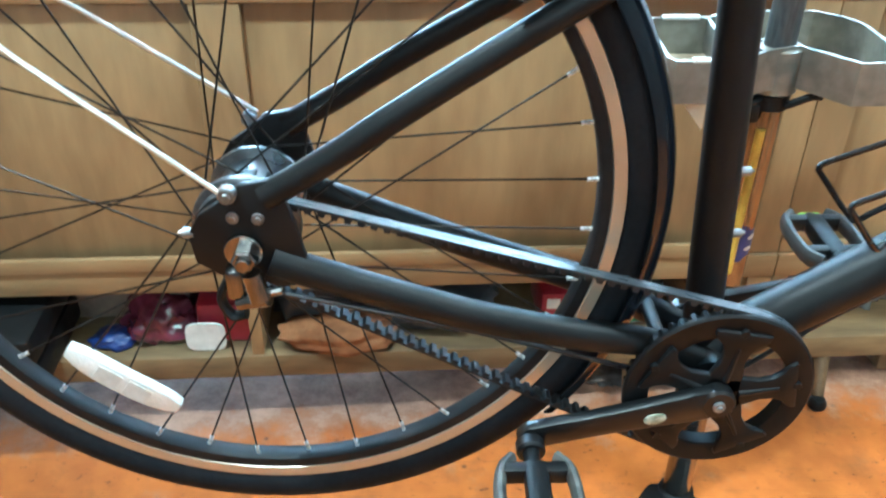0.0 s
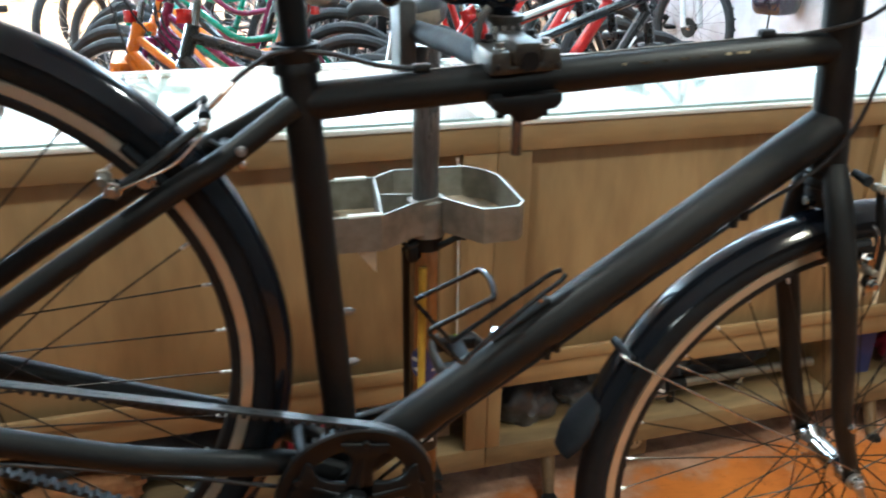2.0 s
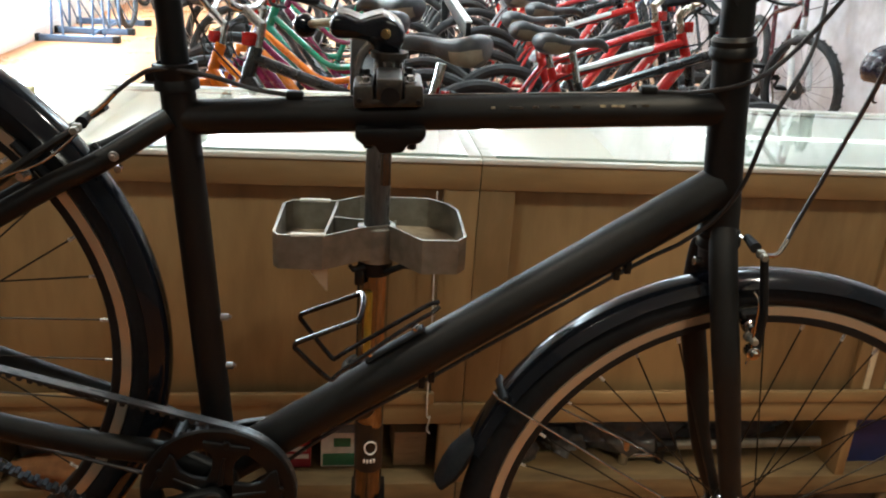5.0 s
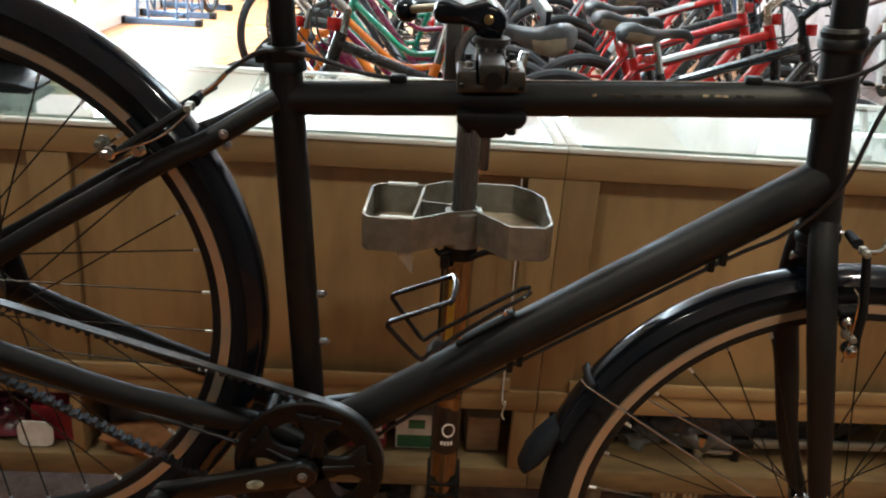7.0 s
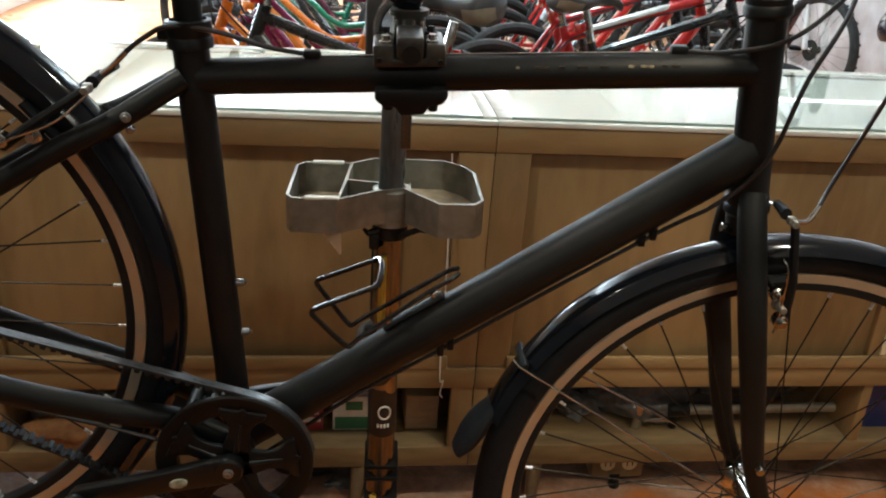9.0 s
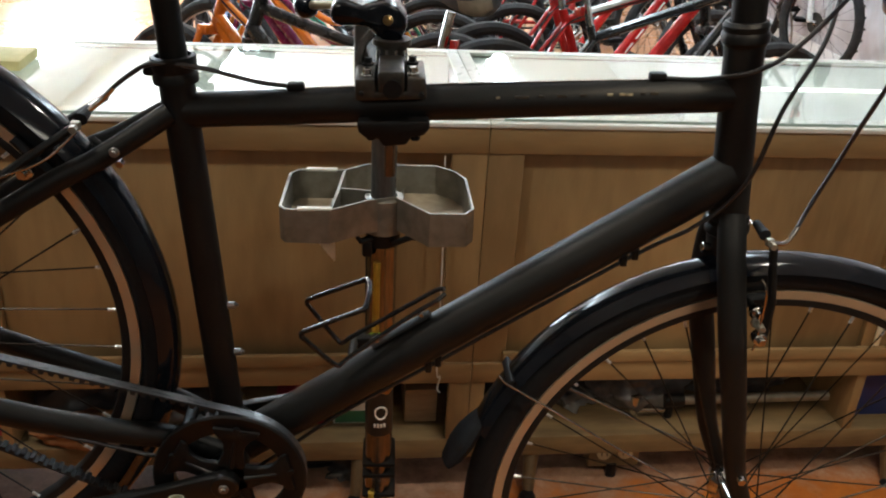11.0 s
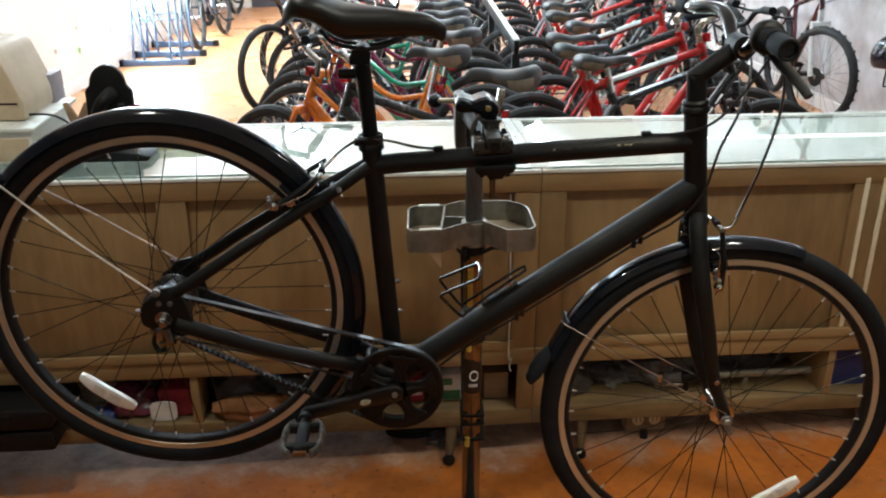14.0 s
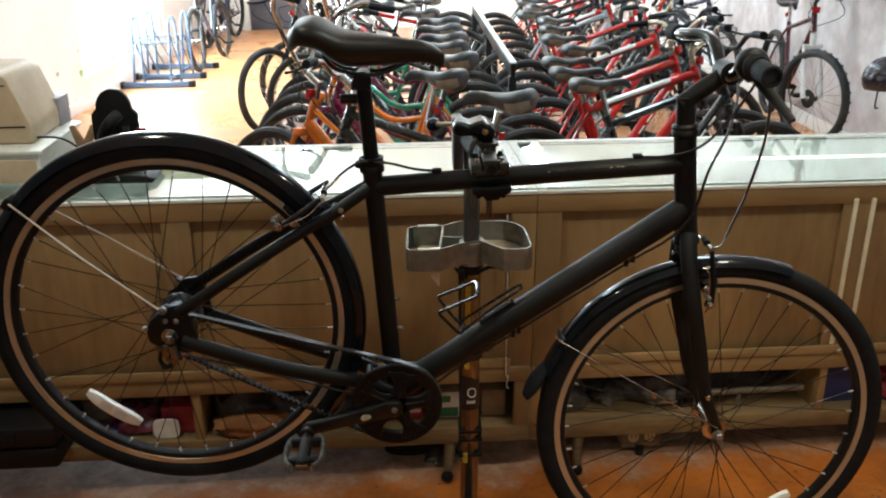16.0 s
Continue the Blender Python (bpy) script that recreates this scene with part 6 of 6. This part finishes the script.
CHAMPAGNE = mat("champagne_alloy", (0.62, 0.54, 0.42), rough=0.3, metal=0.8)
GREYSAD = mat("dark_saddle_vinyl", (0.05, 0.054, 0.06), (0.034, 0.037, 0.042), rough=0.38, scale=14)


def bg_wheel(o, name, x, steer, r=0.325, rimm=GREYRIM, knobs=False):
    bm = B()
    lathe(bm, [(r - 0.052, -0.008), (r - 0.034, -0.011), (r - 0.034, 0.011), (r - 0.052, 0.008)], (0, 0, 0), (0, 1, 0), 36, closed=True)
    w = part(name, bm, rimm, o)
    w.matrix_basis = pose(x, 0, r) @ pose(0, 0, 0, 0, 0, steer)
    bm = B()
    prof = [(r - 0.025 + 0.025 * math.cos(a), (0.029 if knobs else 0.026) * math.sin(a)) for a in (2 * math.pi * k / 9 for k in range(9))]
    lathe(bm, prof, (0, 0, 0), (0, 1, 0), 44, closed=True)
    if knobs:
        for k in range(64):
            a = 2 * math.pi * k / 64
            for yy in (-0.016, 0.016) if k % 2 else (0.0,):
                box(bm, (-0.007, yy - 0.006, -0.004), (0.007, yy + 0.006, 0.0014), 0, m=Matrix.Rotation(-a + math.pi / 2, 4, "Y") @ Matrix.Translation((0, 0, r)))
    part("tyre", bm, DUSTYHAZE, w)
    if knobs:
        bm = B()
        lathe(bm, [(0.02, -0.037), (0.062, -0.037), (0.062, -0.035), (0.02, -0.035)], (0, 0, 0), (0, 1, 0), 32, closed=True)
        part("brake_disc", bm, SPOKE, w, "dark steel brake disc")
    bm = B()
    for k in range(24):
        a = 2 * math.pi * k / 24
        ld = 0.9 if k % 4 < 2 else -0.9
        s = 0.025 if k % 2 else -0.025
        tube(bm, [(0.02 * math.cos(a + ld), s, 0.02 * math.sin(a + ld)), ((r - 0.05) * math.cos(a), 0, (r - 0.05) * math.sin(a))], 0.0011, 3, caps=False)
    part("spokes", bm, SPOKE if rimm is BLACKRIM else WIRE, w)
    bm = B()
    lathe(bm, [(0.004, -0.05), (0.012, -0.045), (0.012, -0.03), (0.024, -0.028), (0.024, -0.022), (0.012, -0.018), (0.012, 0.018), (0.024, 0.022), (0.024, 0.028), (0.012, 0.03), (0.012, 0.045), (0.004, 0.05)],
          (0, 0, 0), (0, 1, 0), 14)
    part("hub", bm, STEEL, w)
    return w


def shop_bike(label, col, forkm, rimm=GREYRIM, cruiser=False, sad=GREYSAD, barm=STEEL, steer=6, bars=None, sus=False, wide=1.0, stripe=None, comfort=False):
    """A shop bicycle facing +x, standing on the ground at its origin."""
    o = thing("shop_bicycle", label, "bicycle", "bicycles for sale")
    bg_wheel(o, "rear_wheel", -0.52, 0, rimm=rimm)
    bg_wheel(o, "front_wheel", 0.54, steer, rimm=rimm, knobs=sus)
    R = 0.325
    up = 0.0 if cruiser else 0.075
    bb, st, ht, hb = (-0.09, 0, 0.29), (-0.235, 0, 0.74), (0.325, 0, 0.79 + up), (0.365, 0, 0.665 + up)
    bm = B()
    tube(bm, [bb, st], 0.016, 10)
    if cruiser:
        tube(bm, smooth_path([hb, (0.2, 0, 0.50), (0.0, 0, 0.40), (-0.13, 0, 0.40)], 5), 0.0165, 10)
        tube(bm, smooth_path([(0.34, 0, 0.745), (0.17, 0, 0.64), (0.0, 0, 0.55), (-0.18, 0, 0.57)], 5), 0.0145, 10)
    else:
        tube(bm, [(0.335, 0, 0.755 + up), (-0.215, 0, 0.70)], 0.0175, 10)
    tube(bm, [(0.355, 0, 0.69 + up), bb], 0.021 if cruiser else 0.024, 10)
    tube(bm, [ht, hb], 0.02, 12)
    for s in (-1, 1):
        tube(bm, [(-0.225, s * 0.015, 0.69), (-0.36, s * 0.045, 0.52), (-0.52, s * 0.06, R)], 0.008, 8)
        tube(bm, [(-0.1, s * 0.03, 0.29), (-0.28, s * 0.05, 0.30), (-0.52, s * 0.06, R)], 0.0095, 8)
    frame_ = part("frame", bm, col, o)
    if bars:
        bm = B()
        u = Vector(bb) - Vector((0.355, 0, 0.69 + up))
        for k in range(4):
            q = Vector((0.355, 0, 0.69 + up)) + u * (0.16 + 0.11 * k)
            tube(bm, [q + Vector((0, -0.0235, 0)), q + u * 0.075 + Vector((0, -0.0235, 0))], 0.010, 6, flat=0.25, up=(0, 1, 0))
        part("lettering_bars", bm, bars, frame_, "plain bars of frame lettering")
    bm = B()
    tube(bm, [(0.37, 0, 0.66 + up), (0.38, 0, 0.64)], 0.02, 10)
    box(bm, (0.36, -0.062, 0.625), (0.405, 0.062, 0.66), 0.008)
    for s in (-1, 1):
        if sus:
            tube(bm, [(0.385, s * 0.055, 0.66), (0.455, s * 0.055, 0.49)], 0.014, 10)
            tube(bm, [(0.45, s * 0.055, 0.50), (0.53, s * 0.055, R)], 0.019, 10)
        else:
            tube(bm, smooth_path([(0.385, s * 0.055, 0.645), (0.46, s * 0.055, 0.48), (0.54, s * 0.053, R)], 3), 0.012, 10)
    part("fork", bm, forkm, o)
    bm = B()
    tube(bm, [(-0.23, 0, 0.72), (-0.258, 0, 0.875 if comfort else 0.85)], 0.0135, 10)
    part("seatpost", bm, STEEL, o)
    bm = B()
    rings = []
    for k in range(13):
        u = k / 12
        x = -0.385 + 0.262 * u
        hw = ((0.098 if comfort else 0.078) * max(0.0, 1 - u / 0.62) ** 0.7 * (0.35 + 0.65 * min(1, u / 0.12)) if u < 0.62 else 0.0) + 0.021 * (1 if u < 0.93 else 0.7)
        zt = (0.972 if comfort else 0.915) - 0.030 * math.sin(math.pi / 2 * min(1, u / 0.5)) + 0.006 * max(0, u - 0.5) - (0.018 * (1 - u / 0.08) if u < 0.08 else 0) - (0.02 * (u - 0.9) / 0.1 if u > 0.9 else 0)
        th = (0.106 - 0.064 * min(1, u / 0.6) if comfort else 0.078 - 0.046 * min(1, u / 0.6)) * (0.55 + 0.45 * min(1, u / 0.1))
        ring = []
        for j in range(16):
            a = 2 * math.pi * j / 16
            cy, cz = math.cos(a), math.sin(a)
            ring.append(bm.verts.new((x, hw * math.copysign(abs(cy) ** 0.6, cy) * (1 if cz > -0.3 else 0.8), zt - th / 2 + th / 2 * math.copysign(abs(cz) ** 0.6, cz))))
        rings.append(ring)
    for i, (a, b) in enumerate(zip(rings, rings[1:])):
        for j in range(16):
            f = bm.faces.new((a[j], a[(j + 1) % 16], b[(j + 1) % 16], b[j]))
            f.material_index = 1 if (j in (15, 14, 13, 8, 9, 10) and i < 4) else 0
    bm.faces.new(rings[0])
    bm.faces.new(rings[-1])
    part("saddle", bm, [sad, TAN if sad is GREYSAD else sad], o, "padded vinyl saddle", sharp=70)
    bm = B()
    tube(bm, [(0.325, 0, 0.78 + up), (0.312, 0, 0.86 + up)], 0.014, 10)
    tube(bm, [(0.312, 0, 0.85 + up), (0.375, 0, 0.895 + up)], 0.015, 10)
    part("stem", bm, barm, o)
    c, s_ = math.cos(radians(steer)), math.sin(radians(steer))

    def turned(x, y, z):
        return (0.33 + (x - 0.33) * c - y * s_, (x - 0.33) * s_ + y * c, z)
    bm = B()
    if cruiser:
        side = [(0.378, 0.0, 0.897), (0.41, 0.07, 0.99), (0.405, 0.17, 1.13), (0.31, 0.27, 1.21), (0.16, 0.30, 1.19)]
    else:
        side = [(0.378, 0.0, 0.897), (0.38, 0.06, 0.905), (0.375, 0.13, 0.945), (0.355, 0.22, 0.95), (0.325, 0.31, 0.945)]
    side = [(x, y * wide, z + up) for x, y, z in side]
    full = [turned(x, -y, z) for x, y, z in reversed(side[1:])] + [turned(*p) for p in side]
    tube(bm, smooth_path(full, 4), 0.011, 10)
    hb_ = part("handlebar", bm, barm, o)
    for s in (-1, 1):
        a, b = Vector(turned(side[-2][0], s * side[-2][1], side[-2][2])), Vector(turned(side[-1][0], s * side[-1][1], side[-1][2]))
        d = (b - a).normalized()
        bm = B()
        tube(bm, [b - d * 0.11, b + d * 0.01], [0.016, 0.0165], 10)
        part("grip", bm, RUBBER, hb_)
        bm = B()
        q = b - d * 0.13
        tube(bm, smooth_path([q, q + Vector((0.045, s * 0.0, -0.02)), q + Vector((0.06, s * 0.05, -0.035)), q + Vector((0.055, s * 0.12, -0.04))], 3), 0.0055, 6)
        tube(bm, smooth_path([q + Vector((0.03, 0, -0.01)), q + Vector((0.12, -s * 0.06, -0.02)), q + Vector((0.1, -s * 0.16, -0.16)), Vector((0.36, s * 0.02, 0.69 + up))], 4), 0.003, 5)
        part("brake_lever", bm, BLACK, hb_)
    bm = B()
    lathe(bm, [(0.03, -0.05), (0.075, -0.05), (0.082, -0.046), (0.075, -0.042), (0.03, -0.042)], bb, (0, 1, 0), 24, closed=True)
    for k in range(5):
        a = 2 * math.pi * k / 5
        tube(bm, [Vector(bb) + Vector((0, -0.047, 0)), Vector(bb) + Vector((0.07 * math.cos(a), -0.047, 0.07 * math.sin(a)))], 0.007, 6)
    tube(bm, [(bb[0], -0.06, bb[2]), (bb[0], 0.06, bb[2])], 0.02, 10)
    for s in (-1, 1):
        tube(bm, [(bb[0], s * 0.07, bb[2]), (bb[0] - s * 0.14, s * 0.085, bb[2] - s * 0.09)], 0.010, 8)
    cr = part("crankset", bm, BLACK if cruiser or sad is SAD else STEEL, o)
    for s in (-1, 1):
        bm = B()
        p = Vector((bb[0] - s * 0.14, s * 0.14, bb[2] - s * 0.09))
        box(bm, p + Vector((-0.045, -0.045, -0.012)), p + Vector((0.045, 0.045, 0.012)), 0.006)
        part("pedal", bm, BLACK, cr)
    bm = B()
    for zz in (0.075, -0.05):
        tube(bm, [(-0.09, -0.046, 0.29 + zz), (-0.52, -0.046, 0.325 + zz * 0.5)], 0.004, 5)
    part("chain", bm, SPOKE, o)
    # sprockets, derailleur, reflectors, kickstand and a cable along the top tube
    bm = B()
    lathe(bm, [(0.012, -0.052), (0.022, -0.052), (0.024, -0.048), (0.03, -0.047), (0.032, -0.043), (0.038, -0.042), (0.04, -0.037), (0.046, -0.036), (0.046, -0.033), (0.012, -0.033)], (-0.52, 0, R), (0, 1, 0), 20, closed=True)
    part("sprockets", bm, STEEL, o)
    if not cruiser:
        bm = B()
        tube(bm, [(-0.515, -0.06, R - 0.02), (-0.505, -0.062, R - 0.06), (-0.475, -0.055, R - 0.15)], [0.011, 0.009, 0.008], 8, flat=0.6)
        for q in ((-0.503, -0.05, R - 0.065), (-0.476, -0.05, R - 0.145)):
            disc(bm, q, (0, 1, 0), 0.02, 0.008, 14)
        part("derailleur", bm, BLACK, o)
    bm = B()
    box(bm, (-0.285, -0.022, 0.772), (-0.268, 0.022, 0.802), 0.003)
    part("rear_reflector", bm, REDLENS, o, "red rear reflector")
    bm = B()
    box(bm, (0.338, -0.024, 0.79 + up), (0.366, 0.024, 0.83 + up), 0.003)
    part("front_reflector", bm, REDLENS, o, "red plastic reflector")
    bm = B()
    tube(bm, [(-0.13, 0.03, 0.28), (-0.19, 0.085, 0.14), (-0.215, 0.11, 0.02)], 0.007, 8)
    part("kickstand", bm, ALLOY, o)
    bm = B()
    tube(bm, smooth_path([(0.37, -0.05, 0.86 + up), (0.45, -0.06, 0.84 + up), (0.42, -0.035, 0.76 + up), (0.33, -0.021, 0.735 + up), (0.0, -0.02, 0.745 if not cruiser else 0.58), (-0.2, -0.02, 0.70 if not cruiser else 0.57), (-0.3, -0.03, 0.62)], 4), 0.0032, 6)
    part("cable", bm, BLACK, o)
    if stripe:
        bm = B()
        d_ = Vector((0.55, 0, 0.055 + up))
        q = Vector((-0.215, 0, 0.70))
        tube(bm, [q + d_ * k + Vector((0, -0.002, 0.0035)) for k in (0.1, 0.5, 0.72, 0.78)], [0.0165, 0.0165, 0.0165, 0.012], 10)
        part("stripe", bm, stripe, frame_, "pale painted stripe")
    return o


ORANGE = paint("orange_frame_paint", (0.75, 0.19, 0.015), 0.25, coat=0.5)
REDP = paint("red_frame_paint", (0.56, 0.02, 0.018), 0.22, coat=0.6)
MAROON = paint("maroon_frame_paint", (0.16, 0.012, 0.05), 0.25, coat=0.5)
TEAL = paint("green_frame_paint", (0.03, 0.26, 0.15), 0.25, coat=0.5)
BLK = paint("black_frame_paint", (0.02, 0.02, 0.022), 0.25, coat=0.5)
SILV = paint("silver_frame_paint", (0.42, 0.43, 0.45), 0.28, coat=0.4)
DRED = paint("dark_red_frame_paint", (0.09, 0.01, 0.015), 0.25, coat=0.5)
protos = {
    "orange": shop_bike("orange cruiser bicycle with curved tubes and black tyres", ORANGE, ORANGE, BLACKRIM, True, steer=-8, comfort=True),
    "maroon": shop_bike("maroon cruiser bicycle with silver handlebar", MAROON, MAROON, GREYRIM, True, steer=5, comfort=True),
    "green": shop_bike("green cruiser bicycle with silver handlebar", TEAL, TEAL, GREYRIM, True, steer=10, comfort=True),
    "black": shop_bike("black bicycle with grey saddle and pale frame lettering", BLK, BLK, BLACKRIM, False, barm=BLACK, steer=-4, bars=DEC),
    "upright": shop_bike("black upright bicycle with a wide dark saddle", BLK, BLK, BLACKRIM, False, barm=STEEL, steer=-4, bars=DEC, comfort=True),
    "red": shop_bike("red mountain bicycle with pale frame lettering", REDP, BLK, BLACKRIM, False, barm=CHAMPAGNE, steer=8, bars=DEC, sus=True),
    "red_b": shop_bike("red bicycle with a white stripe and black fork", REDP, BLK, GREYRIM, False, barm=CHAMPAGNE, steer=-6, stripe=PALE),
    "silver": shop_bike("silver bicycle with black handlebar", SILV, BLK, GREYRIM, False, barm=BLACK, steer=4),
    "turned": shop_bike("black bicycle with its front wheel turned aside", BLK, BLK, GREYRIM, False, barm=STEEL, steer=56, comfort=True),
    "dark": shop_bike("dark red mountain bicycle with a white suspension fork", DRED, PALE, BLACKRIM, False, sad=SAD, barm=BLACK, steer=25, bars=DEC, sus=True, wide=0.55),
    "plain": shop_bike("plain dark blue bicycle with black tyres", paint("dark_blue_frame_paint", (0.02, 0.035, 0.08), 0.25, coat=0.5), BLK, BLACKRIM, False, sad=SAD, barm=BLACK, steer=2, wide=0.8),
}
used = set()


def place(kind, x, y, rz, lean=0.0):
    m = pose(x, y, 0.0, lean, 0, 0)
    m = Matrix.Translation((x, y, 0.004 + 0.02 * abs(math.sin(radians(lean))))) @ Matrix.Rotation(radians(rz), 4, "Z") @ Matrix.Rotation(radians(lean), 4, "X")
    if kind in used:
        copy_thing(protos[kind], m)
    else:
        used.add(kind)
        protos[kind].matrix_basis = m


# row with the front wheels to the window side
for kind, x, y, rz, ln in (
        ("upright", 0.055, 1.545, 157, 8), ("orange", -0.17, 2.04, 151, 9), ("maroon", -0.09, 2.5, 150, 8), ("orange", -0.13, 2.85, 155, 11),
        ("green", -0.1, 3.19, 151, 8), ("upright", -0.12, 3.55, 155, 10), ("maroon", -0.1, 3.95, 150, 8), ("green", -0.22, 4.4, 158, 10),
        ("turned", -0.48, 4.88, 180, 6), ("black", -0.34, 5.25, 172, 6), ("red_b", -0.12, 5.7, 181, 8), ("silver", -0.1, 6.4, 178, 8), ("black", -0.1, 7.1, 181, 8)):
    place(kind, x, y, rz, ln)
# row with the front wheels to the right wall
for kind, x, y, rz, ln in (
        ("black", 1.10, 2.03, 18, -9), ("red_b", 1.056, 2.30, 16, -9), ("red", 1.06, 2.62, 20, -8), ("black", 1.22, 3.0, 19, -9),
        ("red_b", 1.17, 3.42, 21, -8), ("black", 1.22, 3.84, 22, -9), ("red", 1.26, 4.28, 24, -8), ("silver", 1.18, 4.72, 25, -9), ("red_b", 1.28, 5.15, 24, -8),
        ("black", 1.27, 5.6, 22, -8), ("dark", 1.3, 6.05, 20, -9), ("red", 1.3, 6.55, 20, -8), ("black", 1.3, 7.1, 20, -8)):
    place(kind, x, y, rz, ln)
# bikes by the right wall
place("dark", 2.765, 4.80, -97, -1)
place("plain", 2.42, 6.2, -78, 2)
place("red", 2.5, 7.7, -80, 2)
# a bicycle hung high on the right wall, with its hanger
hung = shop_bike("dark red mountain bicycle hung high on the wall", DRED, PALE, BLACKRIM, False, sad=SAD, barm=BLACK, steer=-24, sus=True, wide=0.95)
hung.matrix_basis = Matrix.Translation((2.72, 4.62, 0.985)) @ Matrix.Rotation(radians(-91), 4, "Z")
hang = thing("bike_hanger", "black steel bicycle hanger screwed to the wall", "hanger", at=(X1, 4.62, 1.66))
for y in (-0.12, 0.14):
    bm = B()
    tube(bm, smooth_path([(-0.012, y, -0.03), (-0.15, y, -0.005 + 0.13 * y), (-0.33, y, 0.0 + 0.13 * y), (-0.36, y, 0.05)], 4), 0.009, 8)
    part("arm", bm, BLACK, hang)
bm = B()
box(bm, (-0.012, -0.17, -0.07), (-0.001, 0.19, 0.01), 0.003)
part("wall_plate", bm, BLACK, hang)
# bikes far back in the rack
place("plain", -2.2, 8.42, 267, 2)
place("plain", -2.45, 10.2, 262, -3)

# rail between the rows
rail = thing("bike_rail", "black steel bicycle rail with a pale top edge", "rail", at=(0.56, 3.12, 0))
bm = B()
box(bm, (-0.012, 0, 0.72), (0.012, 3.2, 0.79), 0.003)
part("beam", bm, BLACK, rail)
# Pale strip: the white reflection along the beam's top, made as its own part.
bm = B()
box(bm, (-0.016, -0.002, 0.7905), (0.016, 3.202, 0.799), 0.002)
part("top_edge", bm, ALUWHITE, rail, "pale strip painting the reflection along the beam's top")
for y in (0.03, 1.6, 3.15):
    bm = B()
    box(bm, (-0.02, y - 0.02, 0.0), (0.02, y + 0.02, 0.7195), 0.003)
    part("post", bm, BLACK, rail)

# blue floor rack
RACK = paint("blue_rack_paint", (0.07, 0.115, 0.2), 0.35)
rk = thing("bike_rack", "blue tubular steel floor rack for bicycles", "bike rack", at=(-2.46, 7.05, 0))
for y in (0.0, 0.48, 1.10):
    bm = B()
    box(bm, (-0.34, y - 0.03, 0.0), (0.34, y + 0.03, 0.055), 0.006)
    bar_ = part("foot_bar", bm, RACK, rk)
    for x in (-0.34, 0.34):
        bm = B()
        box(bm, (x - 0.03, y - 0.034, 0.0), (x + 0.03, y + 0.034, 0.06), 0.006)
        part("end_cap", bm, BLACK, bar_, "black plastic end cap")
for x in (-0.16, 0.19):
    for y in (0.0, 0.48):
        bm = B()
        tube(bm, smooth_path([(x - 0.05, y, 0.05), (x - 0.035, y + 0.05, 0.45), (x - 0.028, y + 0.07, 0.60), (x, y + 0.078, 0.655), (x + 0.028, y + 0.07, 0.60), (x + 0.035, y + 0.05, 0.45), (x + 0.05, y, 0.05)], 5), 0.0115, 10)
        part("hoop", bm, RACK, rk)
        for s in (-1, 1):
            bm = B()
            tube(bm, smooth_path([(x + s * 0.03, y + 0.062, 0.5), (x + s * 0.045, y + 0.2, 0.36), (x + s * 0.05, y + (0.48 if y == 0 else 0.62), 0.05)], 4), 0.0085, 8)
            part("back_leg", bm, RACK, rk)
for y in (0.055, 0.535):
    bm = B()
    tube(bm, [(-0.2, y, 0.42), (0.23, y, 0.42)], 0.009, 8)
    part("cross_bar", bm, RACK, rk)
bm = B()
tube(bm, [(0.06, 0.03, 0.028), (0.06, 1.07, 0.028)], 0.016, 8)
part("spine", bm, RACK, rk)

# helmet hung on the wall-side bike
hm = thing("helmet", "glossy dark bicycle helmet hanging by its strap", "helmet", at=(2.82, 3.58, 0.575))
bm = B()
bmesh.ops.create_icosphere(bm, subdivisions=4, radius=1)
for v in bm.verts:
    p = v.co
    g = 1 - 0.10 * max(0, math.cos(p.y * 16)) * (1 if p.z > 0.1 else 0)
    v.co = Vector((p.x * 0.14 * g, p.y * 0.105 * g, max(p.z, -0.55) * 0.125 * g + 0.01))
part("shell", bm, mat("dark_helmet_gloss", (0.018, 0.022, 0.042), (0.024, 0.014, 0.02), rough=0.1, coat=0.8, scale=6), hm, "glossy dark shell", sharp=60)
bm = B()
tube(bm, smooth_path([(-0.05, -0.03, -0.01), (-0.06, -0.04, -0.1), (-0.055, -0.03, -0.16), (-0.03, -0.02, -0.165)], 4), 0.005, 6)
part("strap", bm, BLACK, hm)
bm = B()
tube(bm, smooth_path([(0.128, 0, 0.09), (0.06, 0, 0.09), (0.03, 0, 0.075), (0.02, 0, 0.1)], 4), 0.006, 8)
part("wall_hook", bm, BLACK, hm)
